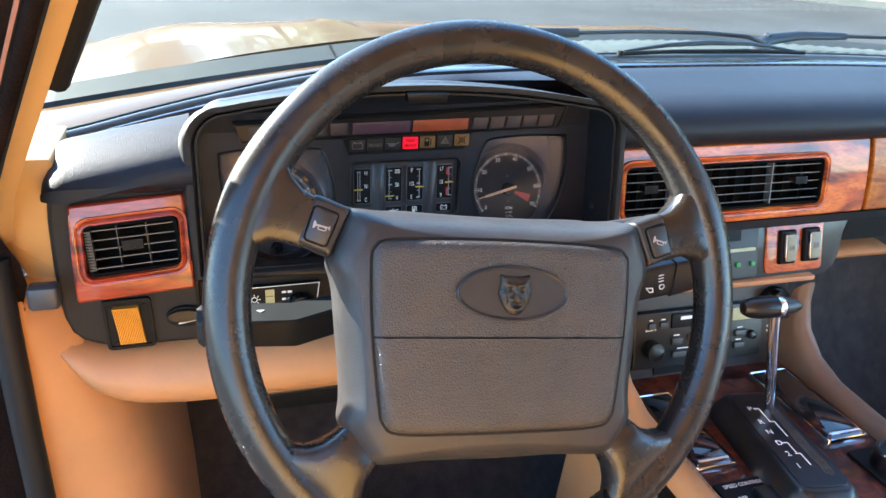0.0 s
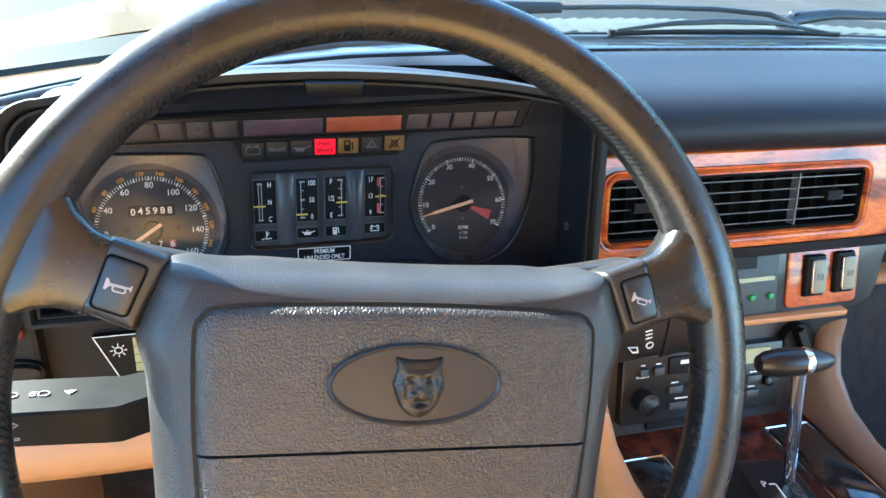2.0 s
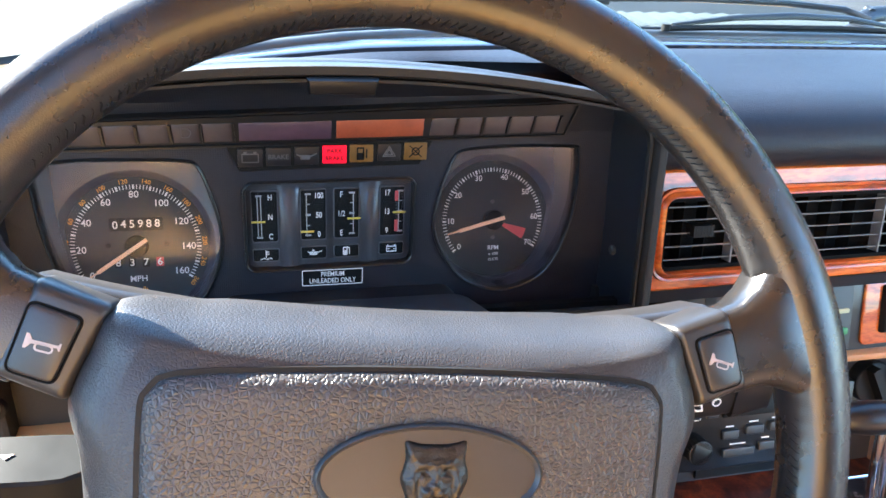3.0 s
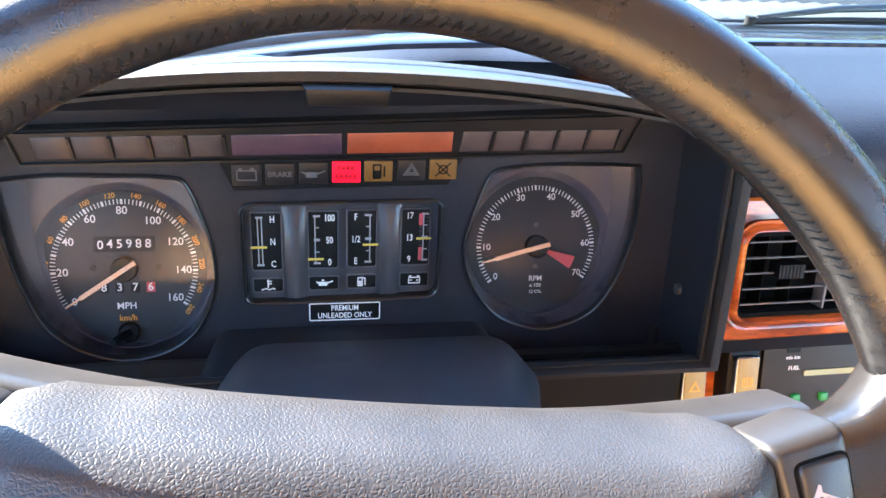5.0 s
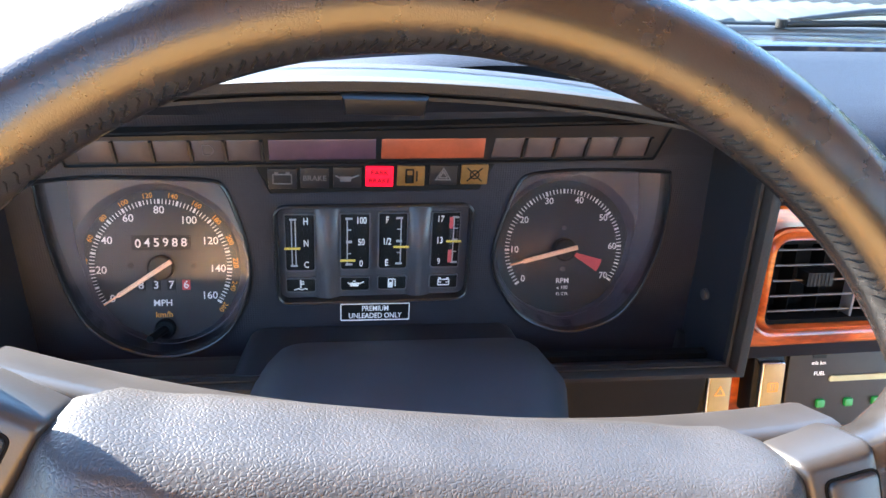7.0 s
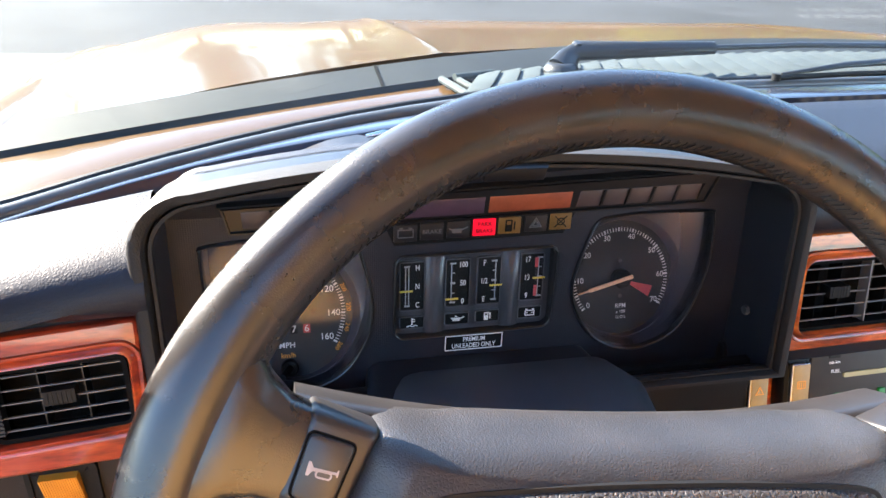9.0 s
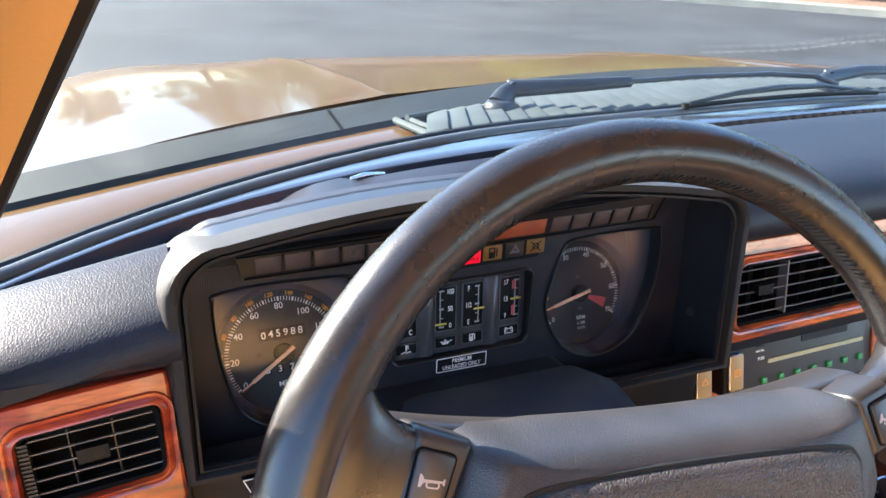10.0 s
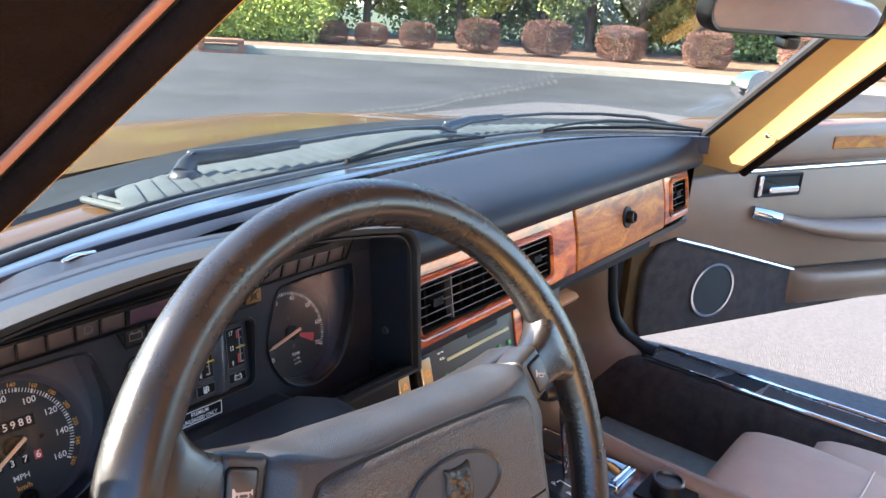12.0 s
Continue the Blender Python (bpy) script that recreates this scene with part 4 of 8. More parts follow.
sm = xf((-0.012, 0.7131, 0.7645), (1, 0, -0.07), (0, 0, 1))
for z in (0.0042, -0.0045):
    k = 1 if z > 0 else -1
    arrow = [(-0.0034 * k, z - 0.0008), (0.0006 * k, z - 0.0008), (0.0006 * k, z - 0.0022), (0.0036 * k, z), (0.0006 * k, z + 0.0022), (0.0006 * k, z + 0.0008), (-0.0034 * k, z + 0.0008)]
    frame_outline(bm, arrow, 0.0005, sm, 0, 0.0004)
tm = xf((0, 0.731, 0.7729), (1, 0, -0.068), (0, 1, -0.087))
for x in (-0.014, 0.001):
    frame_outline(bm, rrect(0.0058, 0.0052, 0.0025, 5, x, 0), 0.0005, tm, -0.0004, 0.0008)
    for q in (-0.0018, 0, 0.0018):
        bar(bm, x - 0.0052, q, 0.0034, 0.0005, tm, -0.0004, 0.0008)
slab(bm, [(0.0105, 0.0018), (0.0165, 0.0018), (0.0135, -0.0018)][::-1], [(0, -0.0004), (0, 0.0008)], tm)
part("symbols", bm, HORN_INK, st)
# right stalk: wiper
bm = bmesh.new()
secs = []
for x, yc, zc, hy, hz in ((0.245, 0.772, 0.737, 0.012, 0.012), (0.330, 0.753, 0.7545, 0.013, 0.0165), (0.378, 0.748, 0.7640, 0.014, 0.0165), (0.3782, 0.748, 0.7640, 0.0155, 0.0178), (0.398, 0.745, 0.7685, 0.0155, 0.0160), (0.4005, 0.745, 0.769, 0.012, 0.0125)):
    secs.append([(x, yc + a, zc + b) for a, b in rrect(2 * hy, 2 * hz, 0.004, 3)])
loft(bm, secs)
st = part("stalk", bm, BLACK_PLASTIC, col, "flat black wiper stalk with white symbols")
bm = bmesh.new()
sm = xf((0.3625, 0.7355, 0.7625), (1, 0, 0.2), (0, 0, 1))
for q in (-0.004, -0.001, 0.002):
    bar(bm, 0.004, q + 0.004, 0.005, 0.0008, sm, 0, 0.0008)
frame_outline(bm, disc(0.0028, 16, 0.0045, -0.006), 0.0008, sm, 0, 0.0008)
frame_outline(bm, [(-0.012, -0.0025), (-0.0045, -0.0045), (-0.004, -0.0095), (-0.0085, -0.0085)], 0.0008, sm, 0, 0.0008)
part("symbols", bm, WHITE_INK, st)

# ---- instrument binnacle ----
BX0, BX1, BXM = -0.0385, 0.387, 0.172


def hood_loop(d, n=24):
    """The mouth of the instrument hood, arched over the top and wider at its right foot; d: inset."""
    x0, zb, r = BX0 + d, 0.742 + d * 0.6, 0.034 - d * 0.5

    def right(z):
        return BX1 - 0.001 - d - 0.09 * (z - 0.80)

    def top(x):
        return 0.9205 - d - 0.022 * ((x - BXM) / 0.2) ** 2
    out = [(x0, zb), (x0, 0.79), (x0, 0.84)]
    zc = top(x0 + r) - r
    out += [(x0 + r - r * math.cos(a), zc + r * math.sin(a)) for a in [math.pi / 2 * k / 8 for k in range(9)]]
    x1 = right(zc)
    zr = top(x1 - r) - r
    out += [(x, top(x)) for x in [x0 + r + (x1 - x0 - 2 * r) * k / n for k in range(1, n)]]
    out += [(x1 - r + r * math.sin(a), zr + r * math.cos(a)) for a in [math.pi / 2 * k / 8 for k in range(9)]]
    out += [(right(0.84), 0.84), (right(0.79), 0.79), (right(zb), zb)]
    out += [(right(zb) + (x0 - right(zb)) * k / 16, zb) for k in range(1, 16)]
    return out


bm = bmesh.new()
rows = []
for d, y, drop in ((-0.001, 0.99, 0.050), (-0.002, 0.93, 0.0245), (-0.002, 0.885, 0.0145), (-0.001, 0.862, 0.0072), (0.0008, 0.8535, 0.0042), (0.0022, 0.8500, 0.0018), (0.0040, 0.8482, 0), (0.0085, 0.8484, 0), (0.0100, 0.8505, 0), (0.0106, 0.8560, 0), (0.0118, 0.8575, 0), (0.0118, 0.8525, 0), (0.0136, 0.8525, 0), (0.0142, 0.856, 0)):
    rows.append([(x, y, z - drop * min(1, max(0, (z - 0.83) / 0.05)) - (max(0, y - 0.857) * 0.65 if z < 0.77 else 0)) for x, z in hood_loop(d)])
loft(bm, rows, cap0=False, cap1=False)
binn = thing("instrument_binnacle", (BXM, 0.91, 0.74), "instrument binnacle with dials and gauges under a black vinyl hood", "instrument panel")
part("hood", bm, HOOD_VINYL, binn, "black vinyl hood with a raised lip", 50)
bm = bmesh.new()
loft(bm, [[(x, y, z - (max(0, y - 0.857) * 0.65 if z < 0.77 else 0)) for x, z in hood_loop(d)] for d, y in ((0.0141, 0.856), (0.0141, 0.88), (0.0141, 0.91))], cap0=False, cap1=False)
part("hood_lining", bm, HOOD_LINING, binn, "matt black lining of the hood", 50)

# the housing that the dials sit in
FACE = facing(0, 0.906, 0)
sp_bez = smooth_loop([(-0.0045, 0.8420), (0.0203, 0.8449), (0.052, 0.8448), (0.081, 0.8436), (0.0885, 0.8390), (0.0942, 0.8214), (0.0982, 0.8042), (0.0993, 0.7862), (0.0954, 0.7676), (0.0841, 0.7466), (0.0669, 0.7341), (0.0440, 0.7299), (0.0220, 0.7375), (0.0073, 0.7515), (0.0, 0.7705), (-0.0048, 0.797), (-0.0066, 0.825), (-0.0064, 0.8385)], 4)
ta_bez = smooth_loop([(0.2570, 0.8475), (0.2680, 0.8498), (0.2950, 0.8515), (0.3360, 0.8508), (0.3418, 0.8475), (0.3446, 0.8304), (0.3455, 0.8081), (0.3427, 0.7887), (0.3371, 0.7687), (0.3268, 0.7523), (0.3094, 0.7431), (0.2910, 0.7416), (0.2679, 0.7509), (0.2538, 0.7669), (0.2454, 0.7829), (0.2424, 0.7982), (0.2446, 0.8130), (0.2490, 0.8308), (0.2530, 0.8425)], 4)
ga_bez = [(x, z + 0.017 * (x - 0.1712)) for x, z in rrect(0.1112, 0.0622, 0.006, 5, 0.1712, 0.7978)]
bm = bmesh.new()
outer = [(x, z - (0.036 if z < 0.77 else 0)) for x, z in hood_loop(0.0141)]
plate(bm, outer, [sp_bez, ta_bez, ga_bez], FACE, 0.012)
part("housing", bm, HOUSING, binn, "black housing with a fine woven texture", 30)
for nm, o in (("bezel", sp_bez), ("bezel", ta_bez), ("bezel", ga_bez)):
    bm = bmesh.new()
    oo = inset(o, -0.0016)
    loft(bm, [[(*p, z) for p in inset(oo, d)] for d, z in ((0, 0.0), (0.0002, 0.0016), (0.001, 0.0022), (0.0018, 0.0015), (0.0022, -0.002))], cap0=False, cap1=False, m=FACE)
    part(nm, bm, BLACK_PLASTIC, binn)

PV = Vector((0, 0.33, 0.944)).normalized()


def dial_frame(x, z):
    """The sloping face of a dial, at its pivot."""
    return xf((x, 0.938 + 0.35 * (z - 0.775), z), (1, 0, 0), PV)


def back_plate(name, outline, x, z, rc):
    """Smoky surround of a dial: a well back from the bezel, a plate, then a cone down to the face."""
    bm = bmesh.new()
    fm = dial_frame(x, z)
    o3 = [FACE @ Vector((*p, -0.003)) for p in outline]
    inv = fm.inverted()
    loc = [inv @ v for v in o3]
    back = []
    for v in o3:
        p, d = inv @ v, inv.to_3x3() @ Vector((0, 1, 0))
        back.append(p + d * ((0.0050 - p.z) / d.z))
    rings = [[tuple(q) for q in loc], [tuple(q) for q in back]]
    for r, zz in ((rc + 0.0050, 0.0050), (rc + 0.0042, 0.0046), (rc, -0.0016), (rc - 0.0004, -0.0022)):
        rr = []
        for q in back:
            d = Vector((q.x, q.y))
            k = min(r, d.length * (0.99 - 2.5 * (rc + 0.005 - r)))
            d.normalize()
            rr.append((d.x * k, d.y * k, zz))
        rings.append(rr)
    loft(bm, rings, cap0=False, cap1=False, m=fm)
    return part(name, bm, DIAL_RING, binn, "smoky grey dial surround", 30)


SPC, TAC = (0.0428, 0.7726), (0.2980, 0.7815)
TICK = 0.0405


def dial(name, c, label):
    fm = dial_frame(*c)
    bm = bmesh.new()
    slab(bm, disc(0.0485, 64), [(0, -0.004), (0, -0.002)], fm)
    return part(name, bm, DIAL_GREY, binn, label), fm


def ticks(parent, fm, n, major, a0, a1, r, mid=None):
    bm = bmesh.new()
    for k in range(n + 1):
        a = radians(a0 + (a1 - a0) * k / n)
        big = k % major == 0
        half_ = mid and k % mid == 0
        L, w = (0.0030, 0.0013) if big else ((0.0030, 0.0011) if half_ else (0.0030, 0.0005))
        bar(bm, r * math.cos(a), r * math.sin(a), L, w, fm, -0.0018, -0.0012, a)
    part("scale", bm, WHITE_INK, parent)


def numeral(parent, s, size, fm, x, y, ink, turn=0.0, narrow=1.0):
    bm = bmesh.new()
    write(bm, s, size, fm, turn, x, y, -0.0012, narrow)
    part("numeral", bm, ink, parent, smooth=0)


def needle(parent, fm, a, tail, reach):
    bm = bmesh.new()
    mm = fm @ Matrix.Rotation(a, 4, "Z")
    slab(bm, [(-tail, -0.0014), (0.029, -0.0014), (0.030, -0.0007), (reach, -0.0005), (reach, 0.0005), (0.030, 0.0007), (0.029, 0.0014), (-tail, 0.0014)], [(0, 0.004), (0, 0.0052), (0.0004, 0.0056)], mm)
    part("needle", bm, NEEDLE, parent, "pale orange pointer")
    bm = bmesh.new()
    slab(bm, disc(0.0075, 28), [(0, -0.002), (0, 0.0025), (0.0008, 0.0034)], fm)
    part("needle_hub", bm, MATT_BLACK, parent)


def arc(a, r):
    return r * math.cos(radians(a)), r * math.sin(radians(a))


# speedometer
back_plate("dial_surround", sp_bez, *SPC, 0.0475)
sp, fm = dial("speedometer_face", SPC, "grey speedometer face in miles and kilometres per hour")
A0, A1 = 213.5, -33.0
ticks(sp, fm, 80, 5, A0, A1, TICK)
for v in range(0, 180, 20):
    a = A0 + (A1 - A0) * v / 160
    numeral(sp, str(v), 0.0046, fm, *arc(a, 0.0352 if v < 100 else 0.0335), WHITE_INK)
for v in range(0, 280, 20):
    a = A0 + (A1 - A0) * v / 257.5
    numeral(sp, str(v), 0.0030, fm, *arc(a, 0.0443), AMBER_INK, radians(a - 90))
numeral(sp, "MPH", 0.0040, fm, 0, -0.0226, WHITE_INK)
numeral(sp, "km/h", 0.0036, fm, 0.0005, -0.0300, AMBER_INK)
bm = bmesh.new()
bar(bm, 0.0003, 0.0151, 0.0345, 0.0090, fm, -0.002, -0.0013)
odo = part("odometer", bm, MATT_BLACK, sp, "black odometer window")
bm = bmesh.new()
for k, ch in enumerate("045988"):
    write(bm, ch, 0.0052, fm, 0, -0.0132 + 0.0054 * k, 0.0151 - (0.0006 if k == 0 else 0), -0.0012)
part("digits", bm, WHITE_INK, odo, smooth=0)
for k, ch in enumerate("8376"):
    bm = bmesh.new()
    bar(bm, -0.0125 + 0.0089 * k, -0.0113, 0.0048, 0.0062, fm, -0.002, -0.0013)
    tw = part("trip_window", bm, MATT_BLACK if k < 3 else RED_INK, sp)
    bm = bmesh.new()
    write(bm, ch, 0.0048, fm, 0, -0.0125 + 0.0089 * k, -0.0113, -0.0012)
    part("digit", bm, WHITE_INK, tw, smooth=0)
for x in (-0.0182, 0.0192):
    bm = bmesh.new()
    slab(bm, disc(0.0018, 16, x, 0.001), [(0, -0.002), (0, -0.0014)], fm)
    part("dot", bm, MATT_BLACK, sp)
needle(sp, fm, radians(A0), 0.0085, 0.0395)
bm = bmesh.new()
slab(bm, disc(0.0062, 24, 0.001, -0.0385), [(0, -0.002), (0, 0.002), (0.001, 0.003)], fm)
tube(bm, [(0.001, -0.0385, 0.002), (-0.0045, -0.0405, 0.017)], [0.0028, 0.0024], 12, fm)
part("trip_reset_knob", bm, MATT_BLACK, sp)

# rev counter
back_plate("dial_surround", ta_bez, *TAC, 0.0455)
ta, fm = dial("rev_counter_face", TAC, "dark rev counter face with a red sector")
B0, B1 = 216.0, -33.0
ticks(ta, fm, 70, 10, B0, B1, 0.0383, 5)
for v in range(0, 80, 10):
    numeral(ta, str(v), 0.0042, fm, *arc(B0 + (B1 - B0) * v / 70, 0.0335), WHITE_INK)
numeral(ta, "RPM", 0.0034, fm, 0, -0.0215, WHITE_INK)
numeral(ta, "x 100", 0.0024, fm, 0, -0.0261, WHITE_INK)
numeral(ta, "12 CYL", 0.0020, fm, 0, -0.0304, WHITE_INK)
bm = bmesh.new()
sec = [arc(-15.5 - 18 * k / 6, 0.0278) for k in range(7)] + [arc(-33, 0.0088), arc(-17, 0.0096)]
slab(bm, sec, [(0, -0.002), (0, -0.0013)], fm)
part("red_sector", bm, RED_INK, ta)
for y in (0.0140, -0.0136):
    bm = bmesh.new()
    slab(bm, disc(0.0016, 16, 0, y), [(0, -0.002), (0, -0.0013)], fm)
    part("dot", bm, DIM_INK, ta)
for x in (-0.012, 0.004):
    bm = bmesh.new()
    bar(bm, x + 0.004, -0.0445 + abs(x) * 0.1, 0.009, 0.0008, fm, -0.002, -0.0015)
    part("small_print", bm, DIM_INK, ta)
needle(ta, fm, radians(194), 0.0080, 0.0385)

# clear covers over the openings
for o in (sp_bez, ta_bez, ga_bez):
    bm = bmesh.new()
    slab(bm, inset(o, 0.0004), [(0, -0.0035), (0, -0.0015)], FACE)
    ob = part("clear_cover", bm, LENS, binn, "clear plastic cover")
    ob.visible_shadow = False

# the four minor gauges
GM = xf((0.1725, 0.9122, 0.795), (1, 0, 0), (0, 0.1, 1))


def swell(x):
    """The panel bulges in two upright columns between the windows."""
    return 0.0034 * sum(max(0.0, math.cos((x - c) / 0.0075 * math.pi / 2)) for c in (-0.0285, 0.0257) if abs(x - c) < 0.0075)


def tip(x):
    return 0.017 * x


xs = [-0.0590 + 0.118 * k / 72 for k in range(73)]
bm = bmesh.new()
loft(bm, [[(x, y + tip(x), swell(x) * q - 0.0015) for x in xs] for y, q in ((-0.036, 0.0), (-0.0295, 0.1), (-0.0280, 1.0), (0.0270, 1.0), (0.0290, 0.1), (0.037, 0.0))], closed=False, m=GM)
gp = part("gauge_panel", bm, GAUGE_GREY, binn, "grey panel with two swelling columns and four upright gauges", 60)
GAUGES = ((-0.0445, "HNC", 0.39), (-0.0125, ("100", "50", "0"), 0.10), (0.0098, ("F", "1/2", "E"), 0.38), (0.0412, ("17", "13", "9"), 0.48))
for gi, (gx, lab, val) in enumerate(GAUGES):
    gy = 0.0076 + tip(gx)
    bm = bmesh.new()
    frame_outline(bm, rrect(0.0178, 0.0362, 0.0016, 3, gx, gy), 0.0007, GM, -0.0016, 0.0004)
    frame_outline(bm, rrect(0.0178, 0.0094, 0.0014, 3, gx, gy - 0.0272), 0.0006, GM, -0.0016, 0.0003)
    part("gauge_frame", bm, GAUGE_LINE, gp, "thin grey frames round window and legend")
    bm = bmesh.new()
    pill(bm, rrect(0.0165, 0.0350, 0.0012, 3, gx, gy), -0.0015, -0.0004, 0.0003, GM)
    win = part("gauge_window", bm, MATT_BLACK, gp, "black gauge window")
    side = -1 if gi < 2 else 1
    bm = bmesh.new()
    sx = gx + side * 0.0046
    bar(bm, sx, gy, 0.0006, 0.029, GM, -0.0004, 0.0001)
    for q, wdt, ht in ((-0.0145, 0.0040, 0.0011), (0.0145, 0.0040, 0.0011), (0, 0.0034, 0.0014), (-0.0075, 0.0026, 0.0005), (0.0075, 0.0026, 0.0005)):
        if gi == 0 and abs(q) < 0.01:
            continue
        bar(bm, sx + (0.001 if gi != 2 else -0.001), gy + q, wdt, ht, GM, -0.0004, 0.0001)
    if gi == 0:
        bar(bm, sx + 0.0022, gy, 0.0006, 0.029, GM, -0.0004, 0.0001)
    part("gauge_scale", bm, PALE_INK, win)
    if gi == 3:
        bm = bmesh.new()
        bar(bm, sx - 0.0016, gy + 0.0110, 0.0022, 0.007, GM, -0.0004, 0.0002), bar(bm, sx - 0.0016, gy - 0.0105, 0.0022, 0.008, GM, -0.0004, 0.0002)
        part("red_mark", bm, RED_INK, win)
        bm = bmesh.new()
        for k, ch in enumerate("CHARGE"):
            write(bm, ch, 0.0014, GM, 0, sx + 0.0023, gy + 0.0145 - 0.0023 * k, 0.0)
        for k, ch in enumerate("NORMAL"):
            write(bm, ch, 0.0014, GM, 0, sx - 0.0016, gy + 0.0062 - 0.0022 * k, 0.0)
        part("small_print", bm, DIM_INK, win, smooth=0)
    for k, ch in enumerate(lab):
        bm = bmesh.new()
        write(bm, ch, 0.0040, GM, 0, gx - side * 0.0036, gy + (0.0133, -0.0003, -0.0140)[k], 0.0001, 0.72)
        part("numeral", bm, WHITE_INK, win, smooth=0)
    bm = bmesh.new()
    bar(bm, sx + 0.0003, gy - 0.0145 + 0.029 * val, 0.0090, 0.0012, GM, 0.0003, 0.0010)
    part("pointer", bm, YELLOW_INK, win, "yellow pointer")
    bm = bmesh.new()
    pill(bm, rrect(0.0166, 0.0083, 0.0010, 3, gx, gy - 0.0272), -0.0015, -0.0003, 0.0003, GM)
    leg = part("legend", bm, MATT_BLACK, gp, "black legend plate with a white symbol")
    bm = bmesh.new()
    y0 = gy - 0.0272
    if gi == 0:
        bar(bm, gx, y0 + 0.001, 0.0008, 0.005, GM, 0, 0.0005), bar(bm, gx + 0.001, y0 + 0.0025, 0.002, 0.0006, GM, 0, 0.0005), bar(bm, gx + 0.001, y0 + 0.001, 0.002, 0.0006, GM, 0, 0.0005)
        for k in range(4):
            bar(bm, gx - 0.003 + 0.002 * k, y0 - 0.0026 + 0.0004 * (k % 2), 0.0019, 0.0006, GM, 0, 0.0005, 0.3 * (-1) ** k)
    elif gi == 1:
        slab(bm, [(gx - 0.003, y0 - 0.0015), (gx + 0.002, y0 - 0.0015), (gx + 0.0025, y0 + 0.0008), (gx - 0.003, y0 + 0.0008)], [(0, 0), (0, 0.0005)], GM)
        bar(bm, gx + 0.0035, y0 + 0.0006, 0.004, 0.0006, GM, 0, 0.0005, 0.4), bar(bm, gx - 0.0035, y0 + 0.0004, 0.002, 0.0006, GM, 0, 0.0005, -0.6), bar(bm, gx - 0.0005, y0 + 0.0018, 0.0016, 0.0008, GM, 0, 0.0005)
    elif gi == 2:
        frame_outline(bm, rrect(0.0032, 0.0058, 0.0005, 2, gx - 0.001, y0), 0.0007, GM, 0, 0.0005)
        bar(bm, gx - 0.001, y0 - 0.001, 0.003, 0.0032, GM, 0, 0.0005), bar(bm, gx + 0.0019, y0 + 0.0002, 0.0007, 0.0045, GM, 0, 0.0005), bar(bm, gx + 0.0012, y0 + 0.0024, 0.002, 0.0007, GM, 0, 0.0005, -0.6)
    else:
        frame_outline(bm, rrect(0.0072, 0.0042, 0.0003, 2, gx, y0 - 0.0004), 0.0006, GM, 0, 0.0005)
        bar(bm, gx - 0.0024, y0 + 0.0022, 0.0014, 0.0009, GM, 0, 0.0005), bar(bm, gx + 0.0024, y0 + 0.0022, 0.0014, 0.0009, GM, 0, 0.0005)
        bar(bm, gx - 0.002, y0 - 0.0004, 0.0014, 0.0005, GM, 0, 0.0005), bar(bm, gx + 0.002, y0 - 0.0004, 0.0014, 0.0005, GM, 0, 0.0005)
    part("symbol", bm, WHITE_INK, leg)

# fuel sticker
bm = bmesh.new()
bar(bm, 0.1725, 0.7582, 0.0420, 0.0122, FACE, 0.0002, 0.0006)
stk = part("fuel_sticker", bm, MATT_BLACK, binn, "black fuel sticker with white lettering")
bm = bmesh.new()
frame_outline(bm, rrect(0.0420, 0.0122, 0.0008, 2, 0.1722, 0.7582), 0.0006, FACE, 0.0005, 0.0009)
write(bm, "PREMIUM", 0.0037, FACE, 0, 0.1722, 0.7607, 0.0009, 0.75), write(bm, "UNLEADED ONLY", 0.0037, FACE, 0, 0.1722, 0.7555, 0.0009, 0.75)
part("lettering", bm, WHITE_INK, stk, smooth=0)

# warning lamps and the smoked strip over the gauges
bm = bmesh.new()
LM = facing(0, 0.9035, 0)
slab(bm, [(0.1135, 0.8375), (0.2290, 0.8405), (0.2380, 0.8590), (0.1055, 0.8560)], [(0, -0.012), (0, 0.0), (0.0006, 0.0006)], LM)
lh = part("lamp_housing", bm, MATT_BLACK, binn, "black warning lamp housing")
LAMPS = [(0.1204, DARK_LAMP, "battery"), (0.1376, DARK_LAMP, "BRAKE"), (0.1552, DARK_LAMP, "oil"), (0.1727, RED_LAMP, "PARK"), (0.1900, AMBER_LAMP, "fuel"), (0.2080, DARK_LAMP, "hazard"), (0.2255, AMBER_LAMP, "bulb")]
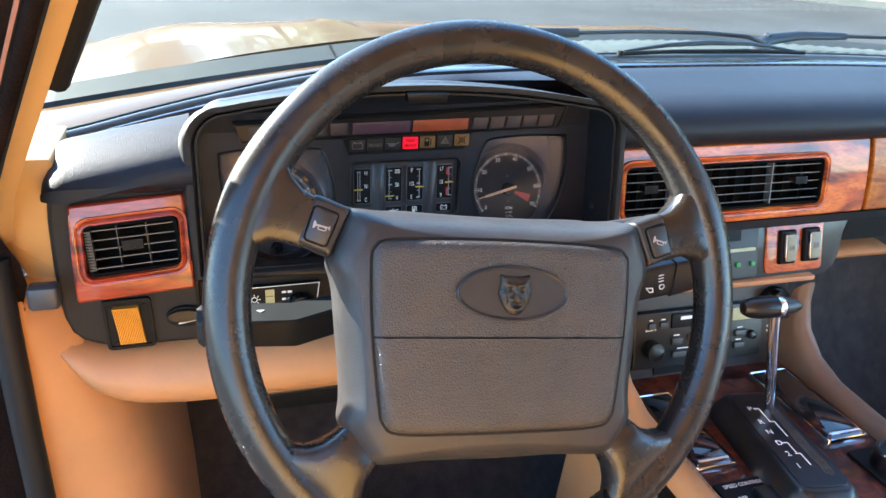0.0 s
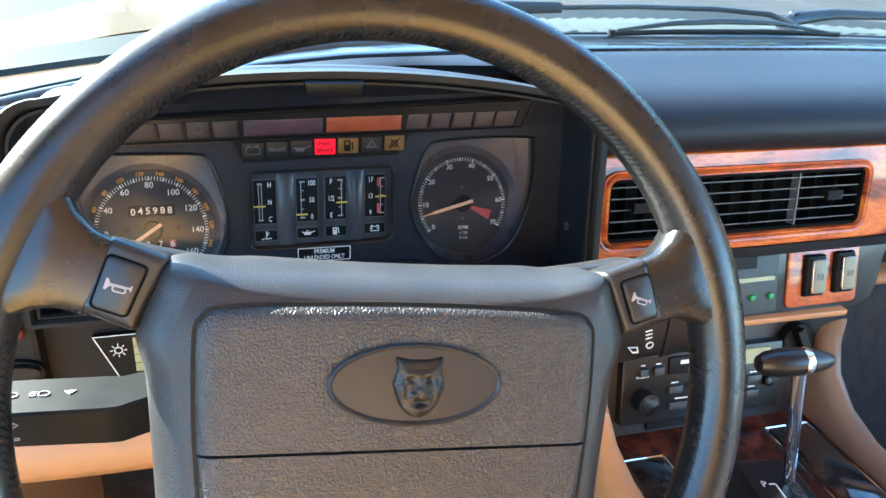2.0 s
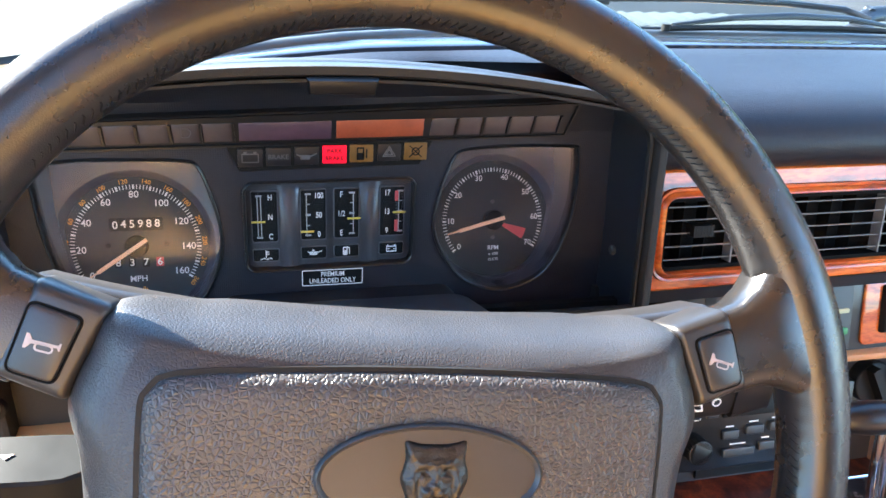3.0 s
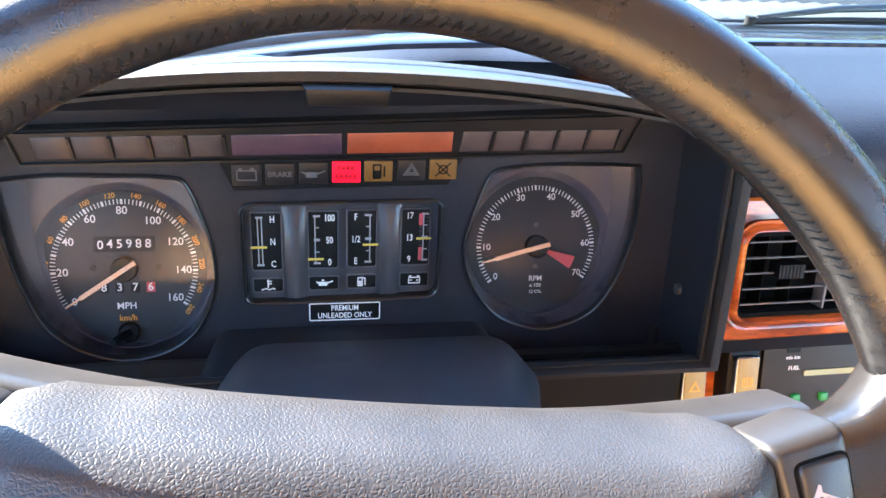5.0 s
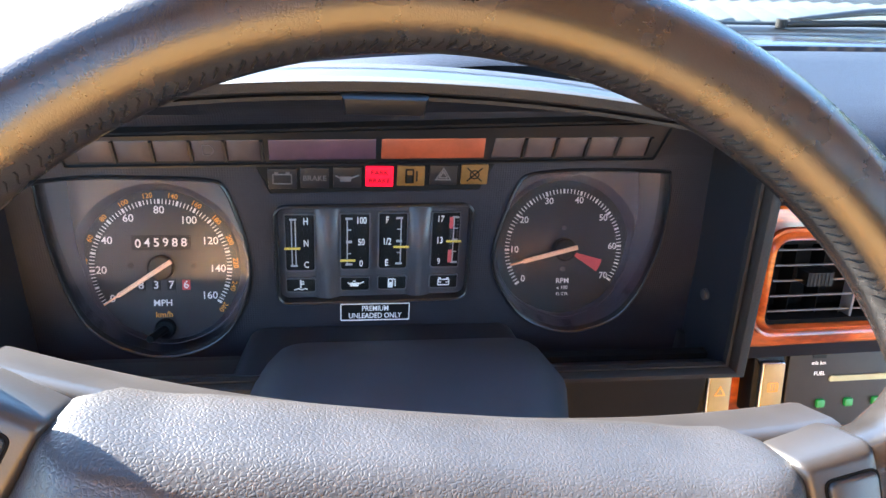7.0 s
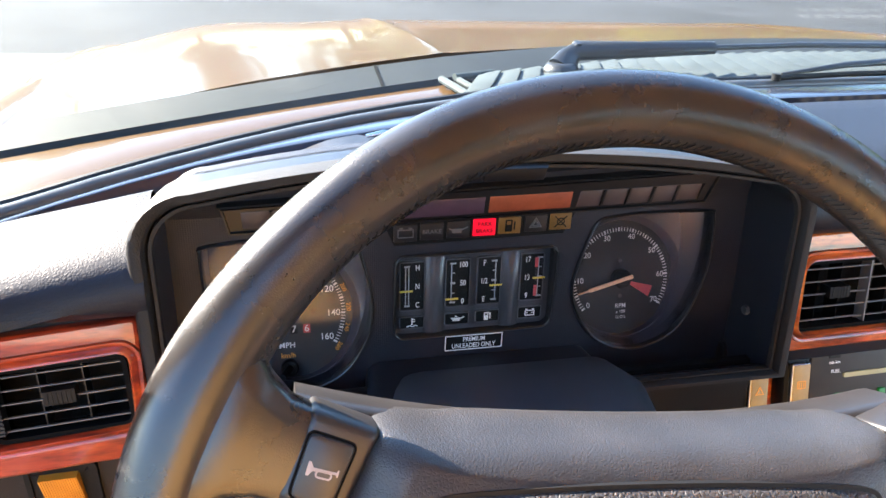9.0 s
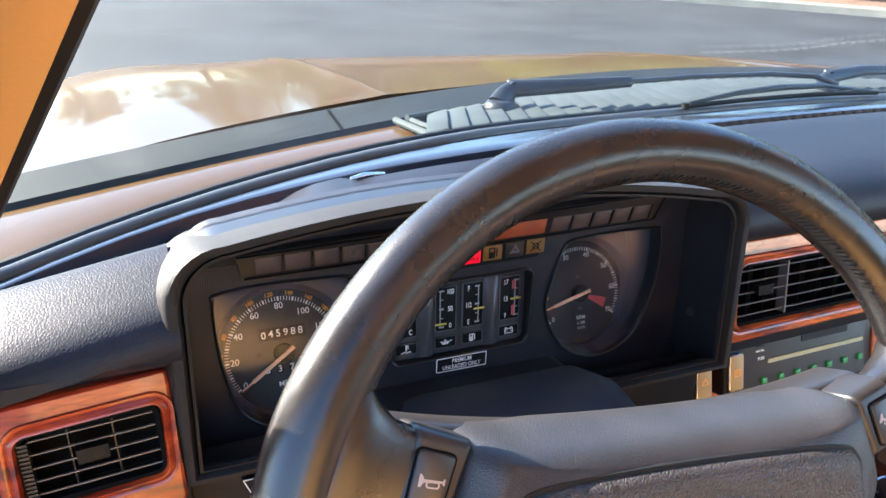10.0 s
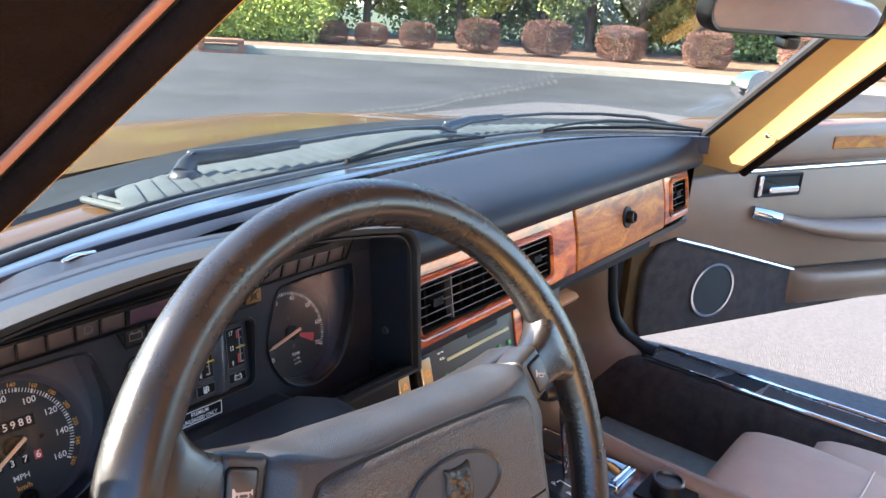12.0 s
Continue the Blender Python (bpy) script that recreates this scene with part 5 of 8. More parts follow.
for x, m_, w in LAMPS:
    z = 0.8485 + (x - 0.172) * 0.032
    bm = bmesh.new()
    pill(bm, rrect(0.0152, 0.0118, 0.0004, 2, x, z), 0.0003, 0.0016, 0.0003, LM)
    lamp = part("warning_lamp", bm, m_, lh, "lit red parking brake lamp" if w == "PARK" else "unlit warning lamp")
    ink = DIM_INK if m_ is DARK_LAMP else MATT_BLACK
    bm = bmesh.new()
    if w == "PARK":
        write(bm, "PARK", 0.0028, LM, 0, x, z + 0.0024, 0.002), write(bm, "BRAKE", 0.0028, LM, 0, x, z - 0.0024, 0.002)
    elif w == "BRAKE":
        write(bm, "BRAKE", 0.0030, LM, 0, x, z, 0.002)
    elif w == "battery":
        frame_outline(bm, rrect(0.0105, 0.006, 0.0003, 2, x, z), 0.0007, LM, 0.0016, 0.002)
        bar(bm, x - 0.003, z + 0.0036, 0.002, 0.0012, LM, 0.0016, 0.002), bar(bm, x + 0.003, z + 0.0036, 0.002, 0.0012, LM, 0.0016, 0.002)
    elif w == "oil":
        bar(bm, x - 0.001, z - 0.0008, 0.006, 0.003, LM, 0.0016, 0.002), bar(bm, x + 0.004, z + 0.0006, 0.005, 0.0008, LM, 0.0016, 0.002, 0.4), bar(bm, x - 0.005, z + 0.0003, 0.003, 0.0008, LM, 0.0016, 0.002, -0.5)
    elif w == "fuel":
        frame_outline(bm, rrect(0.0048, 0.0085, 0.0005, 2, x - 0.0008, z), 0.0009, LM, 0.0016, 0.002)
        bar(bm, x - 0.0008, z - 0.0015, 0.0046, 0.0042, LM, 0.0016, 0.002), bar(bm, x + 0.0032, z, 0.0009, 0.006, LM, 0.0016, 0.002)
    elif w == "hazard":
        for q in (0.0046, 0.0028):
            frame_outline(bm, [(x - q, z - q * 0.62), (x + q, z - q * 0.62), (x, z + q * 1.0)], 0.0006, LM, 0.0016, 0.002)
    else:
        frame_outline(bm, disc(0.0028, 16, x, z), 0.0007, LM, 0.0016, 0.002)
        bar(bm, x, z, 0.0115, 0.0007, LM, 0.0016, 0.002, 0.75), bar(bm, x, z, 0.0115, 0.0007, LM, 0.0016, 0.002, -0.75)
    part("symbol", bm, ink, lamp, smooth=0)

SM = xf((0, 0.897, 0.871), (1, 0, 0), (0, -0.18, 1))
bm = bmesh.new()
slab(bm, [(0.0135, -0.0188), (0.3255, -0.0100), (0.3350, 0.0165), (0.0065, 0.0015)], [(0, -0.02), (0, 0.0008), (0.0006, 0.0014), (0.0012, 0.0014)], SM)
strip = part("lamp_strip", bm, BLACK_PLASTIC, binn, "black strip of smoked lamp windows")
bm = bmesh.new()
frame_outline(bm, [(0.0120, -0.0172), (0.3265, -0.0088), (0.3330, 0.0152), (0.0085, 0.0008)], 0.0012, SM, 0.001, 0.0034)
part("strip_frame", bm, BLACK_PLASTIC, strip, "raised black frame with slanting ends")


def window(x0, x1, m_, lb, lean=0.0):
    """One lamp window, deepest at its foot, with a thin upright fin at its right edge."""
    def z(x):
        return -0.0040 + (x - 0.172) * 0.0255
    bm = bmesh.new()
    slab(bm, [(x0, z(x0) - 0.0060), (x1, z(x1) - 0.0060), (x1 + lean, z(x1) + 0.0060), (x0 + lean, z(x0) + 0.0060)], [(0, 0.001), (0, 0.0016), (0.0005, 0.0019)], SM)
    w_ = part("lamp_window", bm, m_, strip, lb)
    if lean:
        bm = bmesh.new()
        slab(bm, [(x1 + 0.0002, z(x1) - 0.0060), (x1 + 0.0016, z(x1) - 0.0060), (x1 + lean + 0.0016, z(x1) + 0.0060), (x1 + lean + 0.0002, z(x1) + 0.0060)], [(0, 0.001), (0, 0.0032)], SM)
        part("fin", bm, BLACK_PLASTIC, w_)


LW = [0.0195, 0.0382, 0.0570, 0.0758, 0.0930, 0.1118]
for a, b in zip(LW, LW[1:]):
    window(a + 0.0008, b - 0.0012, SMOKE_LAMP, "smoked brown lamp window", -0.0006)
window(0.1145, 0.1700, PURPLE_LENS, "dark purple lens")
window(0.1730, 0.2285, ORANGE_LENS, "orange lens")
RW = [0.2320, 0.2500, 0.2676, 0.2852, 0.3026, 0.3208]
for a, b in zip(RW, RW[1:]):
    window(a + 0.0008, b - 0.0012, SMOKE_LAMP, "smoked brown lamp window", 0.0012)
bm = bmesh.new()
frame_outline(bm, [(0.0812, -0.0086), (0.0855, -0.0086), (0.0868, -0.0070), (0.0872, -0.0055), (0.0868, -0.0040), (0.0855, -0.0024), (0.0812, -0.0024)], 0.0005, SM, 0.0018, 0.0022)
part("symbol", bm, DIM_INK, strip)

# sloping soffit under the hood's lip, with the release catch
bm = bmesh.new()
xs = [BX0 + 0.0125 + (0.3655 - BX0 - 0.0125) * k / 24 for k in range(25)]
loft(bm, [[(x, 0.9055, 0.862) for x in xs], [(x, 0.899, 0.8855 + 0.03 * (x - 0.17)) for x in xs], [(x, 0.876, 0.9045 - 0.022 * ((x - BXM) / 0.2) ** 2) for x in xs], [(x, 0.857, 0.9075 - 0.022 * ((x - BXM) / 0.2) ** 2) for x in xs]], closed=False)
part("soffit", bm, HOUSING, binn, "woven black soffit under the hood")
bm = bmesh.new()
cm = xf((0.171, 0.853, 0.9065), (1, 0, 0), (0, -0.2, 1))
slab(bm, [(-0.0195, 0.005), (-0.018, -0.0045), (0.018, -0.0045), (0.0195, 0.005)], [(0, -0.004), (0, 0.0055), (0.001, 0.007), (0.0025, 0.0074)], cm)
part("catch", bm, BLACK_PLASTIC, binn, "grey plastic release catch")
# ledge across the bottom and the column cut-out
bm = bmesh.new()
loft(bm, [[(x, y, z) for x, z in rrect(0.165 + d, 0.040, 0.012, 5, 0.178, 0.728)] for y, d in ((0.9055, 0.0), (0.87, 0.012), (0.86, 0.014))])
part("column_arch", bm, HOOD_LINING, binn)
bm = bmesh.new()
CHEEK = xf((0.3732, 0.886, 0.779), (0, -1, 0), (-0.09, 0, 1))
slab(bm, disc(0.0035, 16), [(0, -0.001), (0, 0.0022), (0.001, 0.0028)], CHEEK)
part("screw", bm, GREY_PLASTIC, binn)

# ---- dashboard ----
SKEW = 0.03
TRIM = xf((0, 0.8530, 0.80), (1, SKEW, 0), (0, 0.17, 1)) @ Matrix.Translation((0, -0.80, 0))       # face of the wooden trim


def trim_y(x):
    return 0.853 + SKEW * x


dash = thing("dashboard", (CX, 0.95, 0.62), "black grained vinyl dashboard with wooden trim", "dashboard")


def rail_k(x):
    """The rail under the glass narrows to nothing towards the driver's side."""
    return min(1.0, max(0.45, 0.72 + (x - 0.11) / 0.5))


def pad_row(x, z_front, skip=False):
    """Section of the padded top: bulging front edge, then flat to the glass."""
    y0 = trim_y(x)
    y1 = max(scr_y(x) - 0.0640 * rail_k(x), y0 + 0.016)
    s = min(1.0, (y1 - y0) / 0.12)
    pts = [(y0 + 0.012, z_front - 0.004), (y0 + 0.001, z_front + 0.001), (y0 - 0.006, z_front + 0.009), (y0 - 0.006, z_front + 0.019), (y0 + 0.001 * s, z_front + 0.030), (y0 + 0.016 * s, z_front + 0.040), (y0 + 0.042 * s, 0.8925)]
    zb = foot_z(x) + 0.0010
    pts += [(y0 + 0.042 * s + (y1 - y0 - 0.042 * s) * k, 0.8925 + (zb - 0.8925) * k) for k in (0.25, 0.5, 0.75, 0.97)] + [(y1, zb - 0.0008), (y1 + 0.001, 0.872)]
    return [(x, y, z) for y, z in pts]


bm = bmesh.new()
rows = [pad_row(x, 0.847) for x in [0.374 + 0.80 * k / 30 for k in range(31)]]
for x, dz in ((1.186, 0.003), (1.198, 0.010), (1.206, 0.022), (1.209, 0.04)):
    rows.append([(x, y + dz * 0.3, z - dz * (0.8 if z > 0.87 else 0.2)) for _, y, z in pad_row(1.18, 0.847)])
loft(bm, rows, closed=False)
part("top_pad", bm, DASH_VINYL, dash, "black grained padded top, tinted blue for the reflected sky", 60)
bm = bmesh.new()


def side_row(x):
    """Section of the pad beside the binnacle: rolled front, then rising towards the glass."""
    y0, zr = trim_y(x), 0.8795 + 0.2 * (x + 0.03)
    pts = [(y0 + 0.012, 0.8235), (y0 + 0.001, 0.8285), (y0 - 0.005, 0.8350), (y0 - 0.006, zr - 0.036), (y0 - 0.003, zr - 0.026), (y0 + 0.006, zr - 0.0175), (y0 + 0.020, zr - 0.011), (y0 + 0.040, zr - 0.005), (0.908, zr - 0.0005), (0.916, zr - 0.002), (0.920, zr - 0.006), (0.921, zr - 0.03)]
    return [(x, y, z) for y, z in pts]


rows = [side_row(x) for x in [-0.030 - 0.098 * k / 8 for k in range(9)]]
for dx, dz in ((-0.136, 0.003), (-0.142, 0.009), (-0.1465, 0.019), (-0.1480, 0.032)):
    rows.append([(dx, y + dz * 0.4, max(z - dz * (z - 0.823) / 0.04, 0.823)) for _, y, z in side_row(-0.128)])
loft(bm, rows, closed=False)
part("side_pad", bm, DASH_VINYL, dash, "grained black padded top beside the binnacle", 60)


def slot_edge(x):
    """Where the pad ends: at the demister slot, or at the rail where there is no slot."""
    return (0.0475 if x < 0.108 else 0.0645) * rail_k(x)


bm = bmesh.new()
xs = [-0.034 + 0.41 * k / 40 for k in range(41)]
loft(bm, [[(x, min(0.955, scr_y(x) - 0.075), foot_z(x) - 0.0045 - 0.32 * max(0.0, 0.08 - x)) for x in xs], [(x, scr_y(x) - slot_edge(x) - 0.002, foot_z(x) + 0.0004 - 0.2 * max(0.0, 0.08 - x)) for x in xs], [(x, scr_y(x) - slot_edge(x), foot_z(x) - 0.0008 - 0.2 * max(0.0, 0.08 - x)) for x in xs], [(x, scr_y(x) - slot_edge(x), foot_z(x) - 0.018) for x in xs]], closed=False)
part("rear_pad", bm, DASH_VINYL, dash, "", 60)
# demister slot and the smooth strip in front of the glass
bm = bmesh.new()
xs = [0.10 + 0.90 * k / 60 for k in range(61)]
loft(bm, [[(x, scr_y(x) - 0.0645 * rail_k(x), foot_z(x) - 0.009) for x in xs], [(x, scr_y(x) - 0.046 * rail_k(x), foot_z(x) - 0.009) for x in xs]], closed=False)
slot = part("demister_slot", bm, VOID, dash, "black demister slot with pale ribs")
for k in range(30):
    x = 0.50 + 0.46 * k / 29
    y = scr_y(x) - 0.0622
    bm = bmesh.new()
    box(bm, x - 0.0030, x + 0.0030, y - 0.0016, y + 0.0016, foot_z(x) - 0.0088, foot_z(x) - 0.0008)
    part("rib", bm, PALE_RIB, slot)
bm = bmesh.new()
xs = [min(CX + s * 0.685, 1.188) for s in XS[:-1]]
loft(bm, [[(x, scr_y(x) - 0.0475 * rail_k(x), foot_z(x) - 0.03) for x in xs], [(x, scr_y(x) - 0.0470 * rail_k(x), foot_z(x) - 0.0004) for x in xs], [(x, scr_y(x) - 0.045 * rail_k(x), foot_z(x) + 0.0004) for x in xs], [(x, scr_y(x) - 0.028 * rail_k(x), foot_z(x) - 0.0002) for x in xs], [(x, scr_y(x) - 0.010, foot_z(x) - 0.0006) for x in xs], [(x, scr_y(x) - 0.008, foot_z(x) - 0.009) for x in xs]], closed=False)
part("screen_rail", bm, RAIL, dash, "smooth dark rail under the glass, with sky blue in its colour", 60)
bm = bmesh.new()
sx = 0.116
tube(bm, [(sx - 0.012, scr_y(sx) - 0.048, foot_z(sx) + 0.0002), (sx, scr_y(sx) - 0.046, foot_z(sx) + 0.0022), (sx + 0.016, scr_y(sx + 0.016) - 0.044, foot_z(sx) + 0.0012)], [0.0014, 0.0022, 0.0014], 8, flat=0.5)
part("slot_clip", bm, CHROME, dash)


def knurled(r, n, cx, cy):
    """Outline of a knob with n square teeth."""
    out = []
    for k in range(n):
        for f, q in ((0.0, 1.0), (0.18, 1.06), (0.5, 1.06), (0.68, 1.0)):
            a = 2 * math.pi * (k + f) / n
            out.append((cx + r * q * math.cos(a), cy + r * q * math.sin(a)))
    return out


def vent(parent, frame, x0, x1, z0, z1, dividers, tabs, label, wheel_at=None, slant=0.0, n=5):
    """An air vent: black well, level slats, upright vanes and thumb tabs."""
    w, h = x1 - x0, z1 - z0
    o = rrect(w, h, 0.006, 4, (x0 + x1) / 2, (z0 + z1) / 2)
    v = thing("air_vent", (frame @ Vector(((x0 + x1) / 2, z0, -0.02))), label, "air vent", "dashboard air vents")
    bm = bmesh.new()
    slab(bm, o, [(0, -0.002), (0, -0.030)], frame, cap0=False)
    frame_outline(bm, o, 0.0028, frame, -0.010, -0.0012)
    part("well", bm, VOID, v, "black vent well")
    cuts = [x0 + 0.002] + dividers + [x1 - 0.002]
    for a, b in zip(cuts, cuts[1:]):
        for k in range(n):
            z = z0 + h * (k + 0.75) / (n + 0.5)
            bm = bmesh.new()
            slab(bm, [(a, z - 0.0005), (b, z - 0.0005), (b, z + 0.0004), (a, z + 0.0004)], [(0, -0.0054), (0, -0.0045), (0.0001, -0.0040)], frame)
            part("slat", bm, SLAT, v)
        m = max(1, round((b - a) / 0.022))
        for k in range(1, m):
            x = a + (b - a) * k / m
            bm = bmesh.new()
            bar(bm, x, (z0 + z1) / 2, 0.0008, h - 0.004, frame, -0.022, -0.0095)
            part("vane", bm, VOID if dividers else BLACK_PLASTIC, v)
    for x in dividers:
        bm = bmesh.new()
        bar(bm, x, (z0 + z1) / 2, 0.0014, h - 0.002, frame, -0.012, -0.0028)
        part("divider", bm, SLAT, v)
    for x in tabs:
        bm = bmesh.new()
        comb = [(-0.00825, -0.010), (-0.00825, 0.0004)]
        for k in range(6):
            comb += [(-0.0066 + 0.0024 * k, 0.0004), (-0.0066 + 0.0024 * k, 0.0008), (-0.0056 + 0.0024 * k, 0.0008), (-0.0056 + 0.0024 * k, 0.0004)]
        comb += [(0.00825, 0.0004), (0.00825, -0.010)]
        loft(bm, [[(x + a, (z0 + z1) / 2 + 0.002 + q, h) for a, h in comb] for q in (-0.0042, 0.0042)], m=frame)
        part("tab", bm, MATT_BLACK, v, "ribbed black thumb tab")
    if wheel_at:
        bm = bmesh.new()
        comb = [(z0 + 0.004, -0.010)]
        for k in range(14):
            zz = z0 + 0.006 + (h - 0.012) * k / 13
            comb += [(zz - 0.0007, -0.0018), (zz - 0.0006, -0.0005), (zz + 0.0006, -0.0005), (zz + 0.0007, -0.0018)]
        comb += [(z1 - 0.004, -0.010)]
        loft(bm, [[(wheel_at + q, a, hh) for a, hh in comb] for q in (-0.0025, 0.0025)], m=frame)
        part("thumb_wheel", bm, BLACK_PLASTIC, v, "ribbed black thumb wheel")
    return v


def crown(bm, outer, lift=0.003):
    """Rounds a board's face over, from its upper to its lower edge."""
    lo, hi = min(p[1] for p in outer), max(p[1] for p in outer)
    up = TRIM.to_3x3() @ Vector((0, 1, 0))
    for k in range(1, 12):
        bmesh.ops.bisect_plane(bm, geom=bm.verts[:] + bm.edges[:] + bm.faces[:], plane_co=TRIM @ Vector((0, lo + (hi - lo) * k / 12, 0)), plane_no=up)
    inv = TRIM.inverted()
    for v in bm.verts:
        q = inv @ v.co
        t = 2 * (q.y - lo) / (hi - lo) - 1
        if q.z > -0.004:
            q.z -= lift * t * t
            v.co = TRIM @ q


def board(name, outer, hole, material, label, depth=0.012):
    """Lacquered wooden board with softened edges and a raised lip round its opening."""
    b = thing(name, TRIM @ Vector((outer[0][0], min(p[1] for p in outer), -0.006)), label, "wood trim")
    bm = bmesh.new()
    o2 = inset(outer, 0.0022)
    plate(bm, o2, [hole] if hole else [], TRIM, depth)
    loft(bm, [[(*p, z) for p in inset(outer, d)] for d, z in ((0, -depth), (0, -0.0022), (0.0006, -0.0008), (0.0022, 0.0))], cap0=False, cap1=False, m=TRIM)
    crown(bm, outer)
    part("board", bm, material, b, "", 40)
    if hole:
        bm = bmesh.new()
        loft(bm, [[(*p, z) for p in inset(hole, d)] for d, z in ((-0.0075, -0.0045), (-0.0068, 0.0012), (-0.0058, 0.0012), (-0.0045, 0.0004), (-0.0022, 0.0030), (-0.0008, 0.0032), (0.0, 0.0020), (0.0008, -0.008))], cap0=False, cap1=False, m=TRIM)
        part("lip", bm, material, b, "rounded wooden lip", 50)
    return b


# trim and vent to the left of the binnacle
o = rounded([(-0.1295, 0.8182), (-0.08, 0.8216), (-0.0385, 0.8246), (-0.0365, 0.78), (-0.0350, 0.7385), (-0.08, 0.7365), (-0.1305, 0.7335), (-0.1305, 0.78)], 0.004)
h_ = [(p[0], p[1] + (p[0] + 0.082) * 0.075) for p in rrect(0.0755, 0.0455, 0.006, 4, -0.0822, 0.7808)]
board("vent_surround", o, h_, WOOD_RED, "red-brown lacquered wood surround of the side vent")
VL = TRIM @ Matrix.Rotation(radians(3.2), 4, "Z")
c0 = VL.inverted() @ TRIM @ Vector((-0.0822, 0.7808, 0))
vent(dash, VL, c0.x - 0.0372, c0.x + 0.0372, c0.y - 0.0225, c0.y + 0.0225, [], [c0.x], "black air vent with slats in a wooden surround", c0.x - 0.0335)

# centre board with the wide vent
o = rounded([(0.3865, 0.845), (0.50, 0.8452), (0.62, 0.8455), (0.732, 0.846), (0.733, 0.80), (0.7345, 0.757), (0.62, 0.7568), (0.50, 0.7565), (0.3885, 0.756), (0.3880, 0.80)], 0.004)
board("centre_trim", o, rrect(0.268, 0.054, 0.008, 5, 0.5310, 0.7985), WOOD, "orange-brown lacquered wood board round the centre vent")
vent(dash, TRIM, 0.3975, 0.6645, 0.772, 0.825, [0.4575, 0.592], [0.430, 0.632], "wide black centre air vent with three slatted sections")

# glove box lid with its lock, and the outer vent
o = rounded([(0.7365, 0.846), (0.90, 0.8475), (1.046, 0.849), (1.047, 0.80), (1.0485, 0.760), (0.90, 0.7585), (0.7385, 0.757), (0.738, 0.80)], 0.004)
lid = board("glove_box_lid", o, None, WOOD_GOLD, "golden-brown lacquered wood glove box lid with a black lock")
bm = bmesh.new()
slab(bm, disc(0.0165, 28, 0.897, 0.806), [(0, -0.002), (0, 0.0015), (0.001, 0.0022), (0.002, 0.0022)], TRIM)
lock = part("lock_plate", bm, MATT_BLACK, lid, "round black lock escutcheon")
bm = bmesh.new()
slab(bm, disc(0.0095, 24, 0.899, 0.806), [(0, 0.002), (0, 0.011), (0.0008, 0.012), (0.0022, 0.012), (0.003, 0.008)], TRIM)
part("lock_button", bm, BLACK_PLASTIC, lock, "black push-button lock")
o = rounded([(1.0500, 0.850), (1.11, 0.8505), (1.160, 0.851), (1.161, 0.81), (1.1625, 0.765), (1.11, 0.7635), (1.0515, 0.763), (1.051, 0.81)], 0.004)
board("outer_vent_surround", o, rrect(0.072, 0.052, 0.007, 4, 1.112, 0.8065), WOOD, "red-brown lacquered wood surround of the outer vent")
vent(dash, TRIM, 1.077, 1.147, 0.7815, 0.8315, [], [1.112], "small black air vent in a wooden surround", n=4)

# dark face behind the boards and the lower lip
bm = bmesh.new()
loft(bm, [[(x, trim_y(x) + dy, z) for x in [0.378 + 0.80 * k / 16 for k in range(17)]] for dy, z in ((0.05, 0.85), (0.05, 0.757), (0.011, 0.756), (0.002, 0.753), (0.004, 0.742), (0.03, 0.733), (0.075, 0.735))], closed=False)
part("lower_face", bm, BLACK_PLASTIC, dash, "satin black lower face")
bm = bmesh.new()
loft(bm, [[(1.165, 0.888 + dy, z), (1.195, 0.90 + dy, z), (1.205, 0.93 + dy, z)] for dy, z in ((0, 0.85), (0.0, 0.77), (0.01, 0.745))], closed=False)
part("end_cap", bm, BLACK_PLASTIC, dash)

# fascia below the side vent, running behind the column
FAS = xf((0, 0.864, 0), (1, 0, 0), (0, 0, 1))
h_ = [(p[0], p[1] + (p[0] + 0.082) * 0.075) for p in rrect(0.0755, 0.0455, 0.006, 4, -0.0822, 0.7808)]
fo = [(-0.032, 0.842), (-0.100, 0.838), (-0.135, 0.836), (-0.1445, 0.829), (-0.1475, 0.80), (-0.149, 0.75), (-0.1475, 0.71), (-0.143, 0.694), (-0.134, 0.684), (-0.118, 0.6775), (-0.09, 0.6745), (-0.06, 0.6735), (-0.032, 0.6735)]
bm = bmesh.new()
plate(bm, inset(fo, 0.004), [inset(h_, -0.002)], FAS, 0.05)
loft(bm, [[(*p, z) for p in inset(fo, d)] for d, z in ((0, -0.05), (0, -0.004), (0.0012, -0.0012), (0.004, 0))], cap0=False, cap1=False, m=FAS)
fascia = part("fascia", bm, HOOD_VINYL, dash, "satin black fascia with rounded corner")
# dimmer: ribbed amber rocker
sw = thing("ribbed_rocker_switch", (-0.094, 0.86, 0.677), "ribbed amber rocker switch in a black frame", "switch")
DM = xf((-0.0945, 0.863, 0.6995), (1, 0.0, 0.02), (0, 0, 1))
bm = bmesh.new()
frame_outline(bm, rrect(0.041, 0.0500, 0.004, 4), 0.0030, DM, -0.004, 0.0030)
frame_outline(bm, rrect(0.0345, 0.0440, 0.003, 4), 0.0045, DM, -0.004, 0.0015)
slab(bm, rrect(0.037, 0.046, 0.003, 3), [(0, -0.004), (0, 0.0006)], DM)
part("switch_frame", bm, MATT_BLACK, sw)
bm = bmesh.new()
comb = [(-0.0108, -0.003), (-0.0108, 0.0042)]
for k in range(15):
    xr = -0.0098 + 0.0196 * k / 14
    comb += [(xr - 0.0006, 0.0042), (xr - 0.0002, 0.0050), (xr + 0.0002, 0.0050), (xr + 0.0006, 0.0042)]
